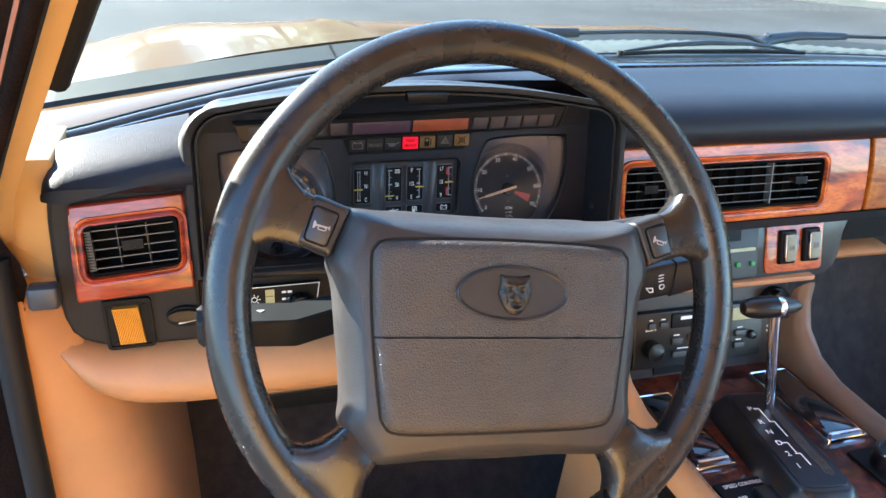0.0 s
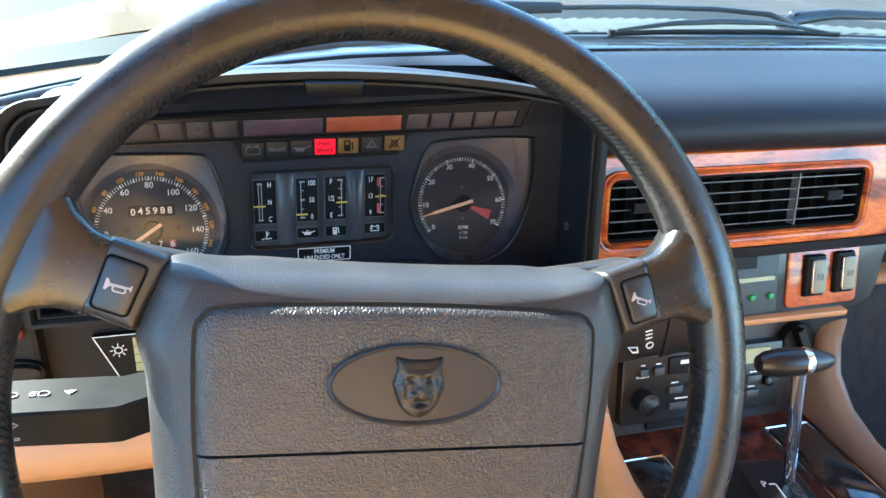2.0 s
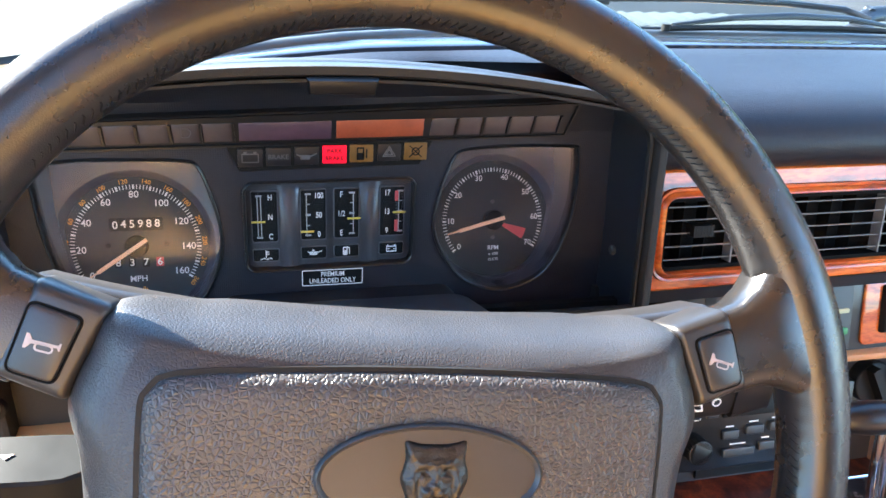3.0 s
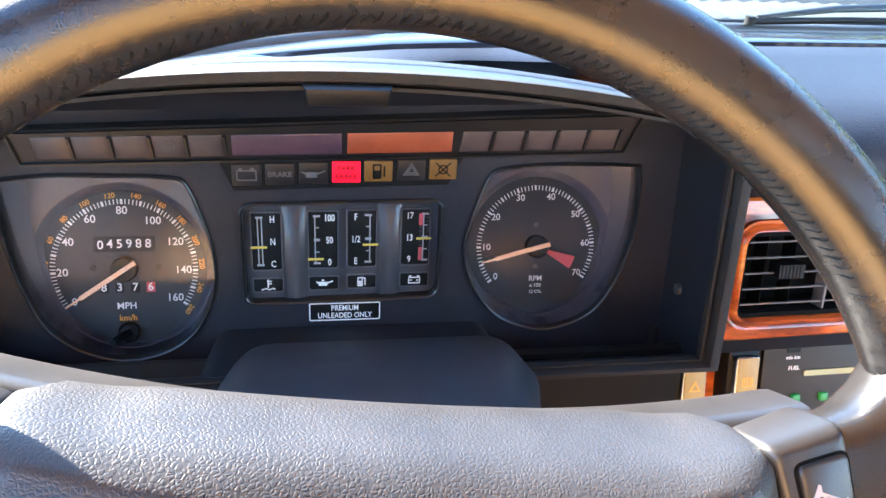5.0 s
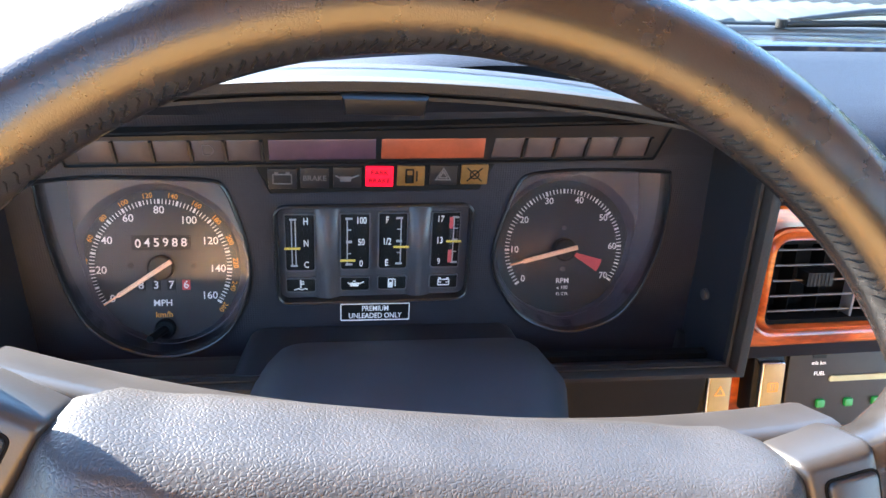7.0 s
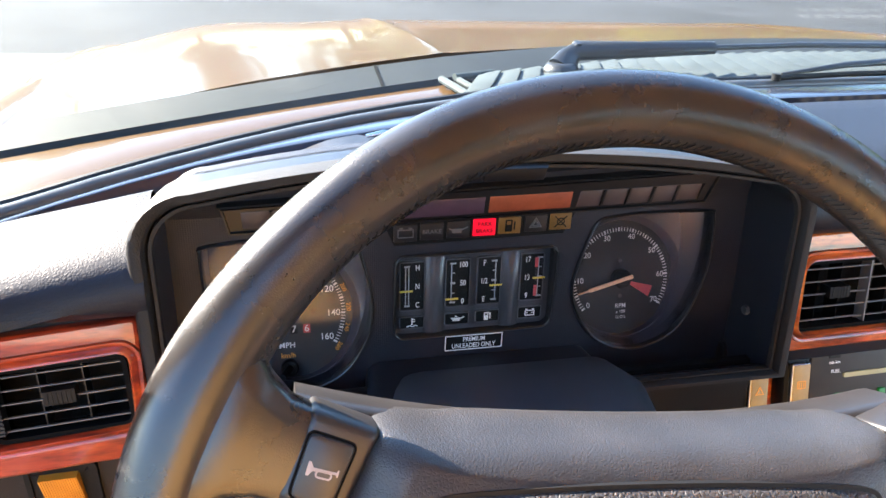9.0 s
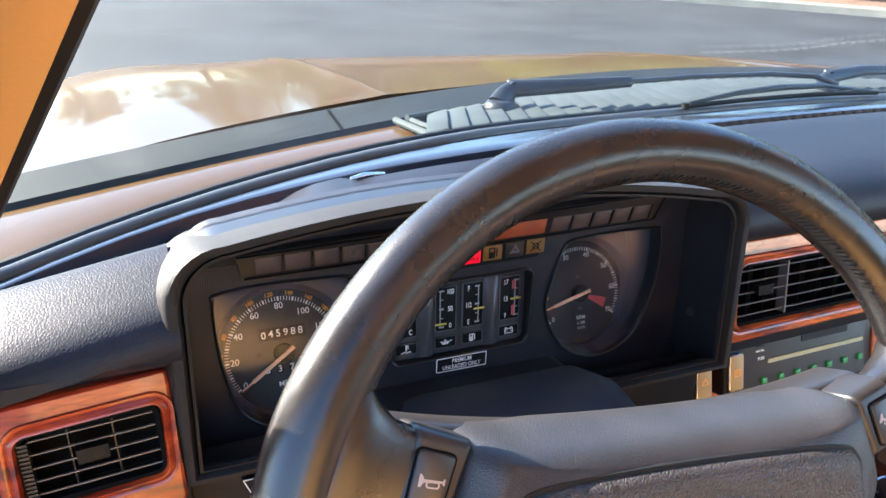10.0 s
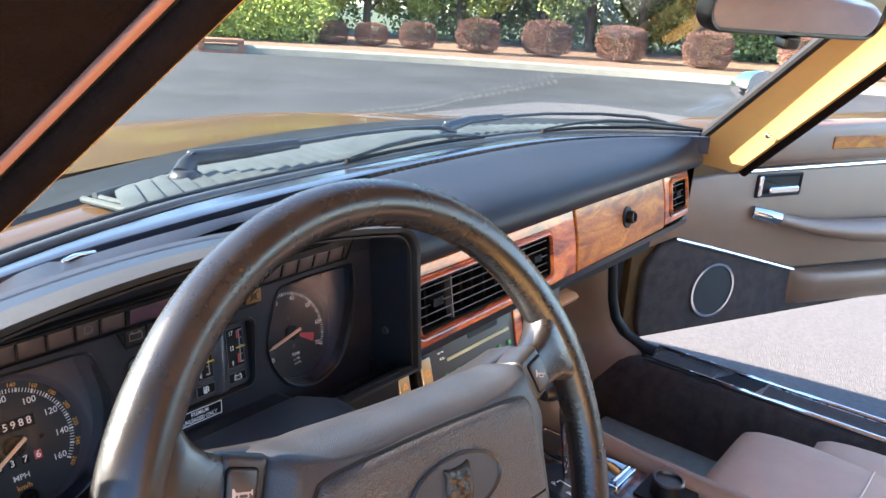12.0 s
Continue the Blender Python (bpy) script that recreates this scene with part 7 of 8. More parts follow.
# ---- footwells ----
bm = bmesh.new()
loft(bm, [[(x, 0.86, 0.205), (x, 1.02, 0.21), (x, 1.16, 0.40), (x, 1.19, 0.80)] for x in (-0.2, 0.2, 0.6, 1.0, 1.31)], closed=False)
single("wall_front", bm, CARPET_GREY, "dark brown carpeted toe board and bulkhead", "wall", kind="structure")
bm = bmesh.new()
rows = []
for z, xr in ((0.20, -0.055), (0.35, -0.068), (0.50, -0.088), (0.60, -0.107), (0.66, -0.119), (0.70, -0.130), (0.728, -0.140), (0.738, -0.152)):
    rows.append([(-0.192, 0.858, z), (-0.184, 0.847, z), (-0.172, 0.846, z), (xr - 0.032, 0.853, z), (xr - 0.012, 0.866, z), (xr, 0.892, z), (xr + 0.004, 0.95, z), (xr + 0.004, 1.16, z)])
loft(bm, rows, closed=False)
single("wall_left", bm, TAN, "tan hide footwell side panel beside the open door", "side panel", kind="structure", smooth=60)
bm = bmesh.new()
rows = []
for z, xe, ye in ((0.20, 1.262, 1.035), (0.29, 1.272, 1.02), (0.35, 1.288, 1.006), (0.395, 1.306, 0.985), (0.412, 1.312, 0.992), (0.434, 1.300, 1.036), (0.47, 1.283, 1.055), (0.52, 1.268, 1.060), (0.60, 1.252, 1.062), (0.74, 1.247, 1.064)):
    rows.append([(xe + 0.012, ye + 0.016, z), (xe, ye, z), (xe - 0.010, ye + 0.006, z), (xe - 0.026, ye + 0.025, z), (xe - 0.040, ye + 0.055, z), (1.215, 1.15, z), (1.205, 1.18, z)])
loft(bm, rows, closed=False)
single("wall_right", bm, SHADED_TAN, "tan hide footwell side panel at the door hinge, toned down as shaded", "side panel", kind="structure", smooth=60)
bm = bmesh.new()
box(bm, 0.73, 1.25, 0.30, 1.02, 0.2005, 0.262, 0.006)
single("passenger_carpet", bm, CARPET_GREEN, "grey-green carpet in the passenger footwell", "carpet")
bm = bmesh.new()
box(bm, 0.0, 0.40, 0.30, 1.02, 0.2005, 0.211, 0.004)
single("driver_carpet", bm, CARPET, "dark brown carpet in the driver's footwell", "carpet")

# tan trim between the pillar and the dashboard's end
bm = bmesh.new()
co = rounded([(-0.26, 0.853), (-0.26, 0.79), (-0.190, 0.776), (-0.176, 0.7585), (-0.170, 0.7455), (-0.138, 0.7445), (-0.138, 0.853)], 0.004)
slab(bm, co, [(0, -0.10), (0, -0.004), (0.001, -0.001), (0.003, 0)], xf((0, 0.872, 0), (1, 0, 0), (0, 0, 1)))
box(bm, -0.1770, -0.140, 0.879, 0.98, 0.69, 0.7448, 0.002)
single("corner_trim", bm, TAN_TRIM, "golden tan trim at the dashboard's outer end", "trim", kind="structure")
# door seals, posts and the lock block at the foot of the driver's pillar
bm = bmesh.new()
tube(bm, [(1.318, 0.960, 0.408), (1.316, 0.985, 0.412), (1.308, 1.030, 0.434), (1.292, 1.052, 0.47), (1.276, 1.060, 0.52), (1.260, 1.063, 0.60), (1.252, 1.060, 0.70), (1.252, 1.03, 0.76)], 0.0125, 12)
single("door_seal", bm, RUBBER, "black rubber seal round the passenger door opening", "seal", "door seals", "structure")
bm = bmesh.new()
tube(bm, [(-0.183, 0.836, 0.22), (-0.184, 0.834, 0.45), (-0.185, 0.833, 0.62), (-0.185, 0.835, 0.72), (-0.186, 0.842, 0.78)], 0.0115, 12)
single("door_seal", bm, RUBBER, "black rubber seal round the driver's door opening", "seal", "door seals", "structure")
bm = bmesh.new()
loft(bm, [[(e, 0.848, z), (e - 0.019, 0.842, z), (-0.24, 0.850, z), (-0.30, 0.88, z), (-0.42, 0.90, z)] for e, z in ((-0.196, 0.2), (-0.196, 0.4), (-0.196, 0.6), (-0.190, 0.70), (-0.172, 0.735), (-0.1665, 0.752), (-0.169, 0.772), (-0.179, 0.795), (-0.190, 0.82), (-0.196, 0.86))], closed=False)
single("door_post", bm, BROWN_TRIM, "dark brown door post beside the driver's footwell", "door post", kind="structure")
bm = bmesh.new()
box(bm, -0.166, -0.142, 0.832, 0.85, 0.734, 0.755, 0.004)
single("post_block", bm, SHROUD, "small grey block at the foot of the pillar", "trim block")

# sills
for side, x0, x1 in ((1, 1.285, 1.375), (-1, -0.285, -0.195)):
    sill = thing("door_sill", ((x0 + x1) / 2, 0.4, 0.2), "bright metal tread plate on a carpeted door sill", "door sill", "door sills")
    inn, out = (x0, x1) if side > 0 else (x1, x0)
    bm = bmesh.new()
    loft(bm, [[(inn - side * 0.055, y, 0.205), (inn - side * 0.040, y, 0.33), (inn - side * 0.012, y, 0.385), (inn, y, 0.396), (inn + side * 0.01, y, 0.398), (out, y, 0.398), (out, y, 0.22)] for y in (-0.28, 0.2, 0.6, 0.9, 1.07)], closed=False)
    part("sill_carpet", bm, CARPET_GREY if side > 0 else CARPET, sill, "dark carpet over the sill")
    bm = bmesh.new()
    xa, xb = min(inn, out), max(inn, out)
    box(bm, xa + 0.004, xb - 0.004, -0.25, 0.975, 0.398, 0.401, 0.001)
    part("tread_plate", bm, BRUSHED, sill, "brushed alloy tread plate")
    for e in (xa + 0.008, xb - 0.008):
        bm = bmesh.new()
        tube(bm, [(e, -0.25, 0.402), (e, 0.4, 0.4025), (e, 0.972, 0.402)], 0.0055, 10)
        part("edge_bead", bm, CHROME, sill, "polished edge bead")
    bm = bmesh.new()
    box(bm, xa + 0.020, xb - 0.020, -0.2, 0.73, 0.401, 0.4025)
    box(bm, xa + 0.020, xb - 0.020, 0.83, 0.96, 0.401, 0.4025)
    part("tread_insert", bm, CARPET_GREY, sill, "dark ribbed inserts")
    bm = bmesh.new()
    slab(bm, [(xa + 0.018, 0.745), (xb - 0.018, 0.735), (xb - 0.018, 0.80), (xa + 0.018, 0.825)], [(0, 0.401), (0, 0.4030)])
    part("badge_plate", bm, MATT_BLACK, sill, "dark badge plate")

# ---- pillars ----


def pillar(label, G, E, T, S, F, O, z0, z1, sub, seal_r=0.0105):
    """A raked windscreen pillar: hide cover, door seal, painted flange, outer skin."""
    zs = [z0 + (z1 - z0) * k / 10 for k in range(11)]
    p = thing("windscreen_pillar", E(z0), label, "pillar", "windscreen pillars", "structure")

    def rows(fs, bulge):
        out = []
        for z in zs:
            a, b = Vector(fs[0](z)), Vector(fs[1](z))
            n = Vector((-(b - a).y, (b - a).x, 0)).normalized() * bulge
            out.append([tuple(a.lerp(b, t) + n * math.sin(math.pi * t)) for t in [k / 8 for k in range(9)]])
        return out
    bm = bmesh.new()
    loft(bm, rows((G, E), sub), closed=False)
    loft(bm, rows((E, T), sub * 0.8), closed=False)
    part("hide_cover", bm, TAN_TRIM, p, "golden tan vinyl cover", 70)
    bm = bmesh.new()
    tube(bm, [Vector(T(z)).lerp(Vector(S(z)), 0.52) for z in zs], [seal_r] * 11, 12)
    part("door_seal", bm, BROWN_TRIM, p, "dark brown rubber door seal")
    bm = bmesh.new()
    loft(bm, rows((T, S), sub * 0.6), closed=False)
    part("seal_lip", bm, RUBBER, p, "black rubber lip")
    bm = bmesh.new()
    loft(bm, rows((S, F), 0.0015), closed=False)
    part("flange", bm, FLANGE, p, "rose-gold painted flange")
    bm = bmesh.new()
    loft(bm, rows((F, O), 0.004), closed=False)
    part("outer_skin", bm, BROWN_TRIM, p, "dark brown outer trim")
    return p


def off(f, dx, dy, dz=0.0):
    return lambda z: (f(z)[0] + dx, f(z)[1] + dy, f(z)[2] + dz)


def EL(z):
    k = (z - 0.9) / 0.1
    f = max(0.0, (0.875 - z) / 0.12) ** 2
    return (-0.1258 + 0.0524 * k + 0.020 * f, 0.7496 - 0.1005 * k + 0.01 * f, z)


pl = pillar("left windscreen pillar in golden tan vinyl with black door seal", off(EL, -0.010, 0.075), EL, off(EL, -0.0108, -0.0125), off(EL, -0.0236, -0.0130), off(EL, -0.0259, -0.0102), off(EL, -0.20, 0.03), 0.757, 1.215, -0.003, 0.0044)


def GR(z):
    k = (z - 0.9) / 0.2
    return (1.205 - 0.052 * k, 0.895 - 0.195 * k, z)


def ER(z):
    k = (z - 0.9) / 0.2
    return (1.240 - 0.065 * k, 0.795 - 0.205 * k, z - 0.012 * max(0.0, 1 - k))


pr = pillar("right windscreen pillar in golden tan vinyl with black door seal", GR, ER, off(ER, 0.016, -0.012), off(ER, 0.032, -0.002), off(ER, 0.040, 0.002), off(ER, 0.075, 0.05), 0.850, 1.215, 0.010)
bm = bmesh.new()
slab(bm, disc(0.005, 16), [(0, 0), (0, 0.001), (0.002, 0.002)], xf((1.222, 0.79, 0.915), (0.3, -0.9, 0), (0, -0.3, 1)))
part("trim_screw", bm, CHROME, pr, "small chrome trim screw")
for f, s in ((EL, -1), (GR, 1)):
    bm = bmesh.new()
    tube(bm, [Vector(f(z)) + (Vector((-0.004, 0.085, 0)) if s < 0 else Vector((0.006, 0.004, 0))) for z in [(0.93 if s < 0 else 0.88) + (0.28 if s < 0 else 0.33) * k / 8 for k in range(9)]], 0.009, 10)
    single("screen_side_seal", bm, RUBBER, "black rubber seal up the windscreen side", "seal", kind="structure")

# ---- rear-view mirror ----
mi = thing("rear_view_mirror", (0.545, 0.62, 1.15), "black-framed rear-view mirror on the windscreen", "mirror")
MM = xf((0.561, 0.600, 1.110), (0.90, -0.42, 0.0), (0, -0.2, 1))
bm = bmesh.new()
mo = [(x * 1.0, y * (1 + 0.10 * math.cos(x * 16))) for x, y in rrect(0.210, 0.052, 0.018, 6)]
slab(bm, mo, [(0.006, -0.022), (0, -0.014), (0, -0.002), (0.002, 0.0015), (0.0042, 0.001), (0.0046, -0.001)], MM)
part("shell", bm, BLACK_PLASTIC, mi, "black mirror shell")
bm = bmesh.new()
slab(bm, inset(mo, 0.0045), [(0, -0.003), (0, -0.0006)], MM)
part("glass", bm, MIRROR, mi, "silvered glass")
bm = bmesh.new()
pill(bm, rrect(0.018, 0.011, 0.003, 3, 0.0, -0.032), -0.012, 0.000, 0.002, MM)
part("dip_lever", bm, BLACK_PLASTIC, mi)
bm = bmesh.new()
tube(bm, [MM @ Vector((0, 0, -0.02)), MM @ Vector((0, 0.03, -0.05)), MM @ Vector((0, 0.085, -0.055))], 0.007, 10)
part("stem", bm, BLACK_PLASTIC, mi)

# ---- passenger seat ----

def seat_at(cx, name, label, hide=SEAT_HIDE):
    seat = thing(name, (cx, 0.40, 0.212), label, "car seat", "front seats")

    def soft(nm, hx, y0, y1, z0, z1, dx=0.0, e=0.05, lab=""):
        """An upholstered block: full rounded corners and a crowned top."""
        bm = bmesh.new()
        rows = []
        n = 16
        for k in range(n + 1):
            t = -1 + 2 * k / n
            y = (y0 + y1) / 2 + (y1 - y0) / 2 * math.sin(t * math.pi / 2)
            fy = math.sqrt(max(0.0, 1 - abs(t) ** 3.2)) if abs(t) < 1 else 0.0
            sec = []
            for j in range(24):
                a = 2 * math.pi * j / 24
                cu, su = math.cos(a), math.sin(a)
                X = hx * math.copysign(abs(cu) ** 0.38, cu) * (0.90 + 0.10 * fy)
                Z = math.copysign(abs(su) ** 0.45, su)
                sec.append((cx + dx + X, y, (z0 + z1) / 2 + (z1 - z0) / 2 * Z * (0.45 + 0.55 * fy)))
            rows.append(sec)
        loft(bm, rows)
        return part(nm, bm, hide, seat, lab, 80)
    soft("seat_base", 0.205, 0.04, 0.635, 0.205, 0.37)
    soft("cushion", 0.205, -0.02, 0.705, 0.285, 0.452, 0.0)
    soft("bolster", 0.070, -0.02, 0.60, 0.27, 0.4500, -0.178)
    soft("bolster", 0.070, -0.02, 0.60, 0.27, 0.4500, 0.178)
    bm = bmesh.new()
    for y in (0.50, 0.36):
        tube(bm, [(cx - 0.15, y, 0.4500), (cx, y + 0.004, 0.4520), (cx + 0.15, y, 0.4500)], 0.0022, 6)
    part("pleat_seams", bm, hide, seat)
    bm = bmesh.new()
    rings = []
    for z, y, w, d in ((0.40, -0.02, 0.17, 0.05), (0.43, -0.03, 0.22, 0.11), (0.60, -0.075, 0.24, 0.13), (0.80, -0.125, 0.23, 0.12), (0.93, -0.16, 0.20, 0.10), (0.965, -0.17, 0.15, 0.05)):
        rings.append([(cx + a, y + b, z) for a, b in rrect(2 * w, d, d * 0.45, 6)])
    loft(bm, rings)
    part("backrest", bm, hide, seat, "", 80)
    return seat


seat_at(0.925, "leather_seat", "fawn hide passenger seat with rounded cushion")
# unseen driver's seat, added for the warm light it reflects at the wheel
seat_at(0.178, "leather_seat", "unseen driver's seat, its tan hide lightened to bounce warm light", SEAT_BOUNCE)

# ---- open passenger door ----
DH = Vector((1.345, 1.041, 0))
DU = Vector((0.9136, -0.4066, 0))
DOOR = xf((DH.x, DH.y, 0), (DU.x, DU.y, 0), (0, 0, 1))      # its third axis faces the cabin
if (DOOR.to_3x3() @ Vector((0, 0, 1))).y > 0:
    DOOR = DOOR @ Matrix.Rotation(math.pi, 4, "Y")
door = thing("passenger_door", (DH.x, DH.y, 0.395), "open passenger door with shade-toned tan hide, dark carpet and chrome trim", "car door")
bm = bmesh.new()
slab(bm, [(-0.02, 0.395), (1.18, 0.395), (1.20, 0.55), (1.19, 0.89), (1.17, 0.90), (0.20, 0.885), (0.05, 0.86), (-0.02, 0.80)], [(0.01, -0.125), (0, -0.115), (0, -0.02), (0.006, -0.006)], DOOR)
part("shell", bm, PAINT, door, "gold painted door shell", 40)
bm = bmesh.new()
slab(bm, [(0.015, 0.62), (0.098, 0.638), (0.501, 0.526), (1.16, 0.50), (1.16, 0.783), (0.20, 0.778), (0.015, 0.76)], [(0, -0.01), (0, 0.002), (0.002, 0.005), (0.006, 0.0065)], DOOR)
part("middle_panel", bm, SHADED_TAN, door, "shade-toned tan hide middle panel", 50)
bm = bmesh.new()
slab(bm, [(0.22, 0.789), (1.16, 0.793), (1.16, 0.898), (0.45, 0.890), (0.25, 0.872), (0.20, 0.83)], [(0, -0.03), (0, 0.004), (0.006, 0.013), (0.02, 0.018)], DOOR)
part("upper_panel", bm, SHADED_TAN, door, "shade-toned tan hide upper roll", 50)
bm = bmesh.new()
slab(bm, rrect(0.52, 0.031, 0.004, 3, 0.80, 0.843), [(0, 0.012), (0, 0.0195), (0.0015, 0.0208)], DOOR)
part("wood_inlay", bm, WOOD_GOLD, door, "strip of lacquered wood")
bm = bmesh.new()
tube(bm, [DOOR @ Vector((x, z, 0.0085)) for x, z in ((0.275, 0.782), (0.5, 0.785), (0.8, 0.788), (1.16, 0.790))], 0.0060, 10)
part("chrome_strip", bm, CHROME, door, "chrome strip")
bm = bmesh.new()
slab(bm, [(0.030, 0.408), (1.16, 0.408), (1.16, 0.50), (0.501, 0.522), (0.098, 0.633), (0.055, 0.625), (0.020, 0.585), (0.014, 0.54), (0.016, 0.44)], [(0, -0.01), (0, 0.002), (0.003, 0.007), (0.008, 0.009)], DOOR)
part("carpet_panel", bm, CARPET_GREY, door, "dark grey-brown carpet panel", 50)
bm = bmesh.new()
tube(bm, [DOOR @ Vector(p) for p in ((0.090, 0.637, 0.011), (0.20, 0.608, 0.012), (0.35, 0.566, 0.012), (0.501, 0.523, 0.012))], 0.0045, 8)
part("carpet_beading", bm, CHROME, door, "bright beading")
bm = bmesh.new()
frame_outline(bm, disc(0.0670, 48, 0.229, 0.501), 0.006, DOOR, 0.006, 0.0150)
sr = part("speaker_ring", bm, CHROME, door, "chrome speaker ring")
bm = bmesh.new()
slab(bm, disc(0.0615, 48, 0.229, 0.501), [(0, 0.006), (0, 0.0115), (0.012, 0.0135)], DOOR)
part("speaker_mesh", bm, mat("speaker_mesh", (0.008, 0.0085, 0.010), 0.7, bump=0.0012, bump_scale=500, kind="weave"), sr, "black speaker mesh")
# inner handle
bm = bmesh.new()
slab(bm, rrect(0.155, 0.055, 0.006, 4, 0.393, 0.745), [(0, 0.004), (0, 0.009), (0.003, 0.0105), (0.006, 0.0095), (0.008, 0.0072)], DOOR)
dh = part("handle_recess", bm, MATT_BLACK, door, "black handle recess")
bm = bmesh.new()
slab(bm, rrect(0.100, 0.015, 0.005, 4, 0.404, 0.734), [(0, 0.006), (0, 0.016), (0.003, 0.019)], DOOR)
part("handle", bm, CHROME, dh, "chrome door handle")
bm = bmesh.new()
slab(bm, rrect(0.012, 0.048, 0.003, 3, 0.326, 0.745), [(0, 0.006), (0, 0.013), (0.002, 0.015)], DOOR)
part("handle_bezel", bm, CHROME, dh)
# pull and armrest
bm = bmesh.new()
tube(bm, [DOOR @ Vector(p) for p in ((0.322, 0.684, 0.008), (0.345, 0.680, 0.026), (0.378, 0.672, 0.036))], [0.015, 0.0155, 0.0150], 14)
part("pull_cap", bm, CHROME, door, "chrome pull cap")
bm = bmesh.new()
tube(bm, [DOOR @ Vector(p) for p in ((0.376, 0.672, 0.036), (0.44, 0.656, 0.042), (0.53, 0.640, 0.046), (0.65, 0.626, 0.050), (0.85, 0.614, 0.055), (1.14, 0.612, 0.055))], [0.015, 0.017, 0.022, 0.030, 0.036, 0.036], 16, flat=0.85)
part("armrest", bm, SHADED_TAN, door, "shade-toned tan hide pull and armrest", 70)
bm = bmesh.new()
rows = []
for x, o_ in ((0.495, 0.008), (0.51, 0.030), (0.56, 0.046), (0.75, 0.055), (1.14, 0.055)):
    rows.append([(x, 0.522 - (x - 0.5) * 0.05 + q, o_ * k) for q, k in ((0.0, 0.0), (0.001, 0.8), (-0.006, 1.0), (-0.03, 0.97), (-0.06, 0.85), (-0.085, 0.5), (-0.10, 0.05))])
loft(bm, rows, closed=False, m=DOOR)
part("map_pocket", bm, SHADED_TAN, door, "shade-toned tan hide map pocket", 60)
# chrome door mirror
bm = bmesh.new()
mmx = DOOR @ Matrix.Translation((0.360, 0.962, -0.09))
rings = []
for a, r in ((-0.045, 0.010), (-0.036, 0.026), (-0.012, 0.036), (0.02, 0.038), (0.028, 0.037)):
    rings.append([(c * r * 1.45, s * r, a) for c, s in [(math.cos(2 * math.pi * k / 24), math.sin(2 * math.pi * k / 24)) for k in range(24)]])
loft(bm, rings, m=mmx)
tube(bm, [(0, -0.02, 0), (0.0, -0.085, 0.0)], [0.015, 0.022], 12, mmx)
part("door_mirror", bm, CHROME, door, "chrome door mirror")
# jamb at the hinge
bm = bmesh.new()
loft(bm, [[(1.262, 1.078, z), (1.285, 1.092, z), (1.315, 1.085, z), (1.332, 1.070, z), (1.346, 1.060, z), (1.352, 1.075, z)] for z in (0.30, 0.42, 0.6, 0.75, 0.86)], closed=False)
single("door_jamb", bm, RUBBER, "dark door jamb with rubber seal", "door jamb", kind="structure")

# ---- scuttle grille and wipers ----
grl = thing("scuttle_grille", (0.7, 1.15, 0.89), "grey louvred air intake grille ahead of the windscreen", "grille")
SLANT = 0.036
for k in range(42):                     # wide plates, each tilted so that its outer edge stands proud
    x = 0.2365 + 0.0225 * k
    if x > CX + 0.60:
        break
    y0, y1 = scr_y(x - SLANT) + 0.020, cowl_y(x) - 0.068
    w = 0.0103
    bm = bmesh.new()
    rows = []
    for t_, zz in ((0.0, 0.8985), (0.03, 0.9000), (0.5, 0.9022), (0.95, 0.9044), (1.0, 0.9034)):
        yy, xc = y1 + (y0 - y1) * t_, x - SLANT * t_
        rows.append([(xc - w, yy, zz - 0.0016), (xc - w * 0.7, yy, zz - 0.0008), (xc + w * 0.85, yy, zz + 0.0022), (xc + w, yy, zz + 0.0020), (xc + w, yy, zz - 0.0020), (xc - w, yy, zz - 0.0050)])
    loft(bm, rows)
    part("louvre", bm, ALLOY_GRILLE, grl, "grey louvre")
bm = bmesh.new()
xs = [0.192 + 0.95 * k / 30 for k in range(31)]
loft(bm, [[(x, scr_y(x) + 0.016, 0.8955) for x in xs], [(x, cowl_y(x) - 0.064, 0.8945) for x in xs]], closed=False)
part("well", bm, VOID, grl, "dark intake well")
bm = bmesh.new()                        # border round the driver's end
tube(bm, [(0.196, scr_y(0.2) + 0.018, 0.9000), (0.192, 1.075, 0.8985), (0.188, 1.112, 0.8970)], 0.0034, 8)
tube(bm, [(0.200 + 0.01 * k, cowl_y(0.2 + 0.01 * k) - 0.066, 0.8985) for k in range(5)], 0.0034, 8)
tube(bm, [(0.212, 1.062, 0.8985), (0.205, 1.085, 0.8980), (0.203, 1.108, 0.8970)], 0.0030, 8)
part("border", bm, ALLOY_GRILLE, grl, "pale grey border")


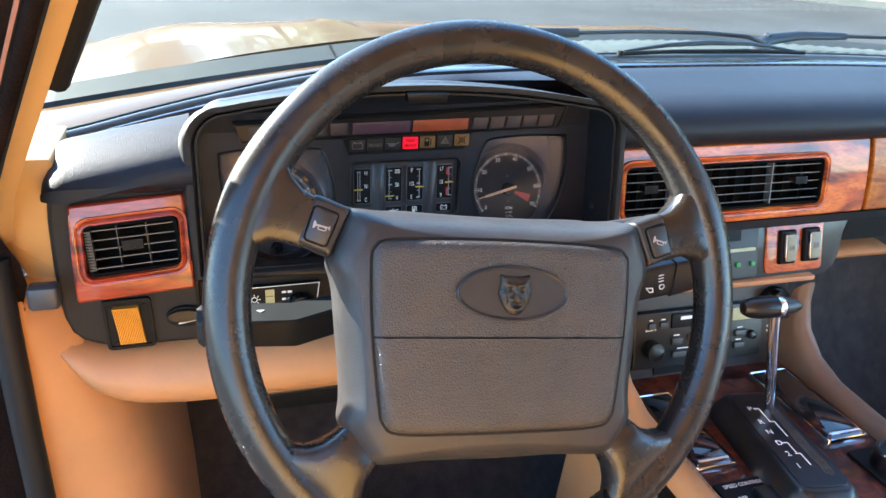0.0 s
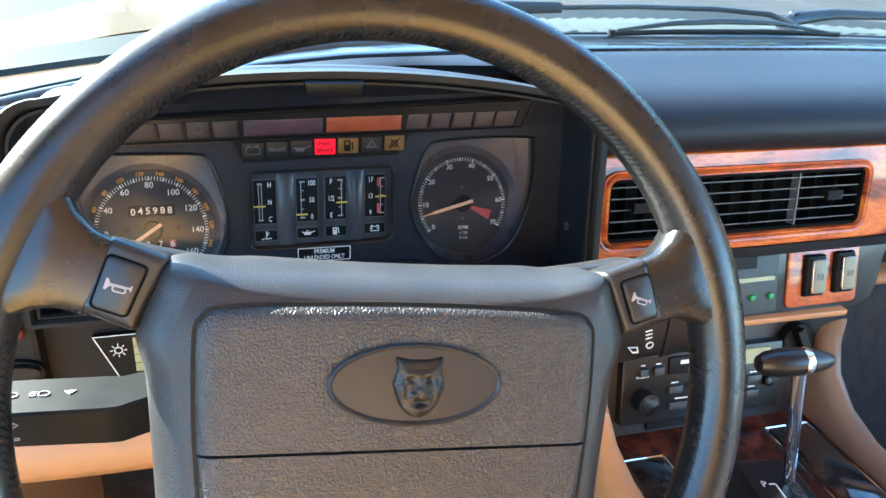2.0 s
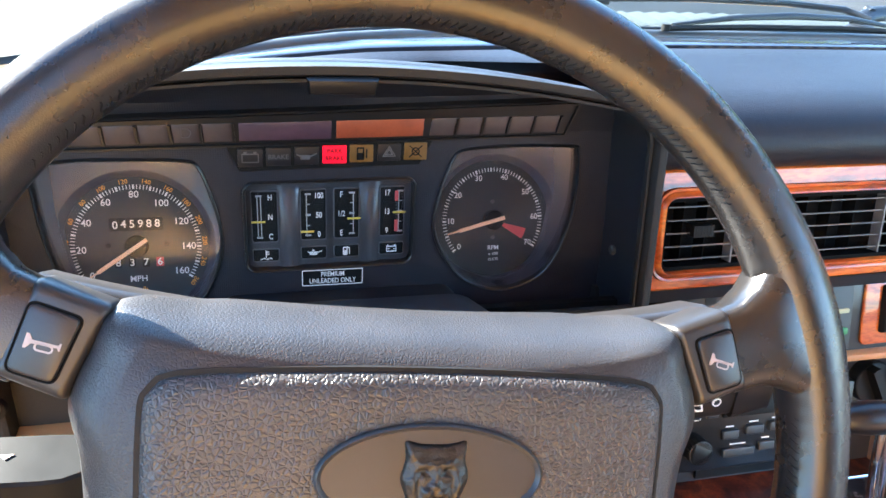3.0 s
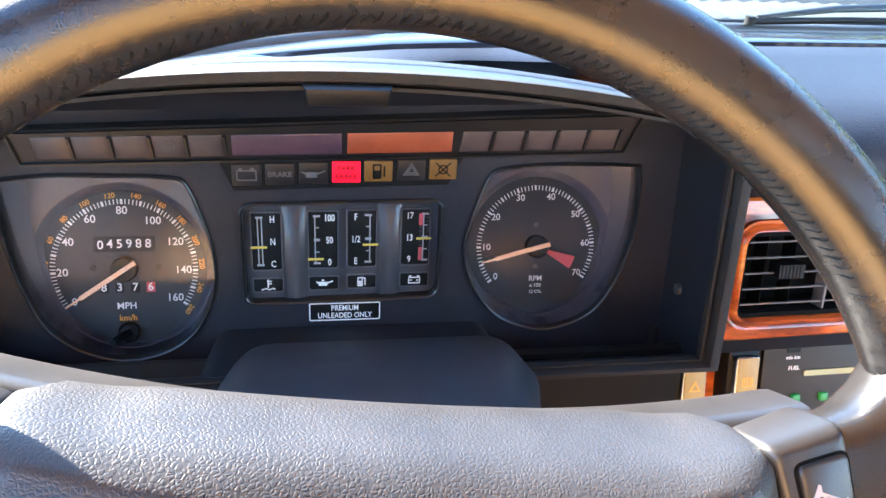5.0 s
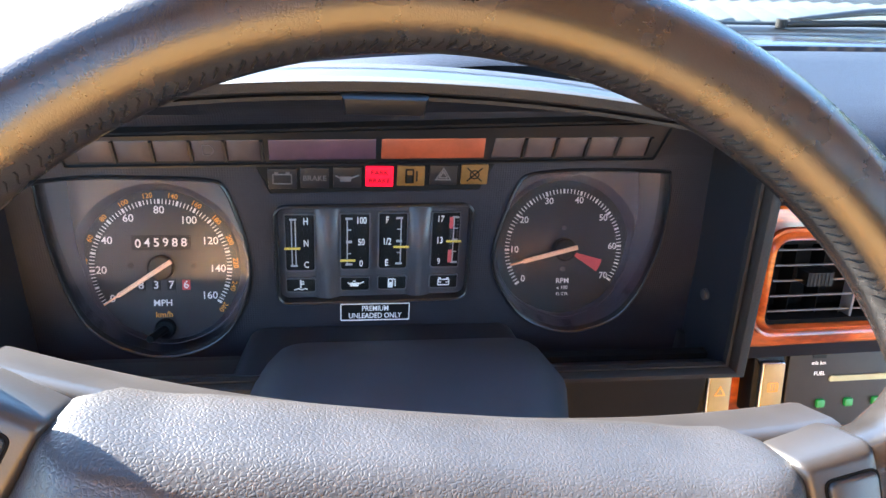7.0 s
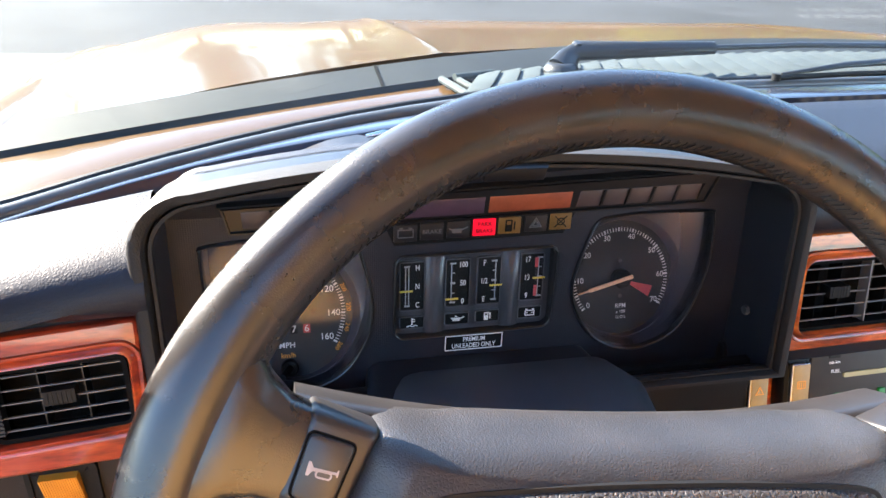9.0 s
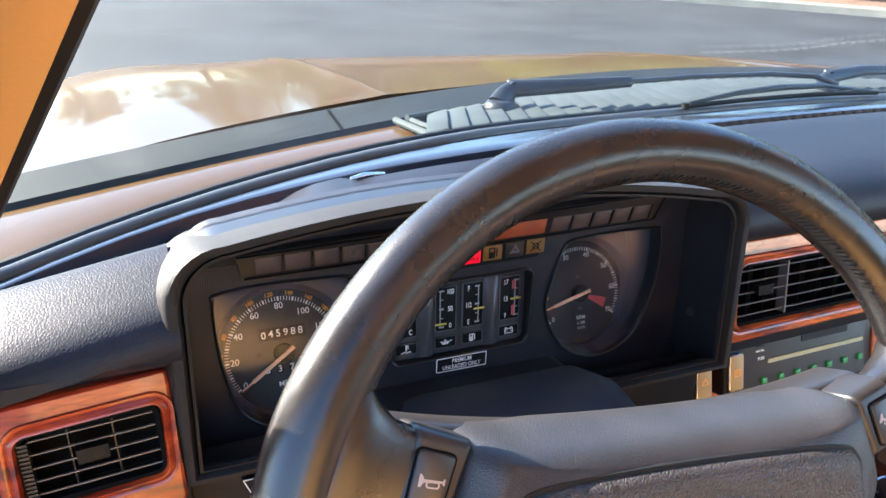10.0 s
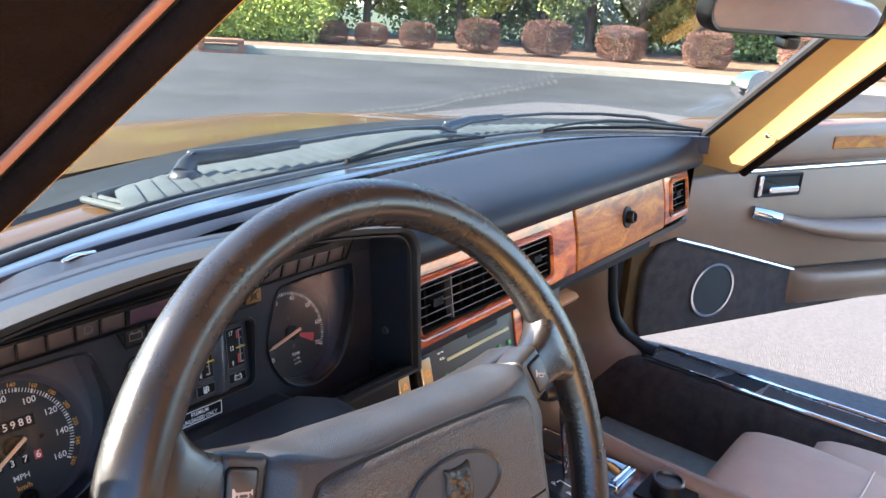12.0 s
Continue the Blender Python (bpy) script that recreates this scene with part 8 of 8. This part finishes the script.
def wiper(x0):
    """A parked wiper: boss and cap, broad arm, thin arm, yoke and blade."""
    w = thing("windscreen_wiper", (x0, 1.13, 0.90), "black windscreen wiper parked along the glass", "wiper", "windscreen wipers")

    def by_glass(u, z, off):
        return Vector((x0 + u, scr_y(x0 + u, z) + off, z))

    bm = bmesh.new()
    slab(bm, disc(0.017, 24), [(0.002, -0.012), (0, -0.008), (0, 0.004), (0.003, 0.009), (0.008, 0.011)], Matrix.Translation((x0 - 0.014, 1.122, 0.899)))
    part("boss", bm, WIPER_BLACK, w, "rounded pivot cover", 60)
    bm = bmesh.new()
    tube(bm, [(x0 - 0.016, 1.120, 0.905), (x0 - 0.006, 1.128, 0.912), (x0 + 0.006, 1.134, 0.918), by_glass(0.06, 0.924, 0.082), by_glass(0.13, 0.926, 0.076)], [0.0125, 0.0115, 0.0095, 0.0075, 0.0060], 12, flat=0.6)
    tube(bm, [by_glass(0.13, 0.926, 0.076), by_glass(0.22, 0.929, 0.072), by_glass(0.32, 0.929, 0.064), by_glass(0.385, 0.926, 0.050), by_glass(0.40, 0.920, 0.020)], [0.0028, 0.0028, 0.0030, 0.0034, 0.0030], 8)
    part("arm", bm, WIPER_BLACK, w, "black wiper arm", 60)
    bm = bmesh.new()
    tube(bm, [(x0 + 0.004, 1.131, 0.9205), (x0 + 0.005, 1.140, 0.9225)], 0.0045, 12)
    part("knob", bm, WIPER_BLACK, w, "shiny arm hinge", 60)
    bm = bmesh.new()
    tube(bm, [by_glass(0.175, 0.911, 0.010), by_glass(0.24, 0.919, 0.016), by_glass(0.30, 0.922, 0.018), by_glass(0.37, 0.921, 0.016), by_glass(0.455, 0.911, 0.008)], [0.0018, 0.0032, 0.0040, 0.0032, 0.0016], 8, flat=0.7)
    part("yoke", bm, WIPER_BLACK, w, "black blade yoke", 60)
    bm = bmesh.new()
    tube(bm, [by_glass(0.165, 0.908, 0.005), by_glass(0.25, 0.911, 0.005), by_glass(0.36, 0.912, 0.005), by_glass(0.465, 0.909, 0.005)], 0.0026, 8)
    slab(bm, disc(0.004, 10), [(0, -0.003), (0, 0.003)], Matrix.Translation(by_glass(0.168, 0.909, 0.006)))
    part("blade", bm, RUBBER, w, "black rubber blade", 60)


wiper(0.317)
wiper(0.761)
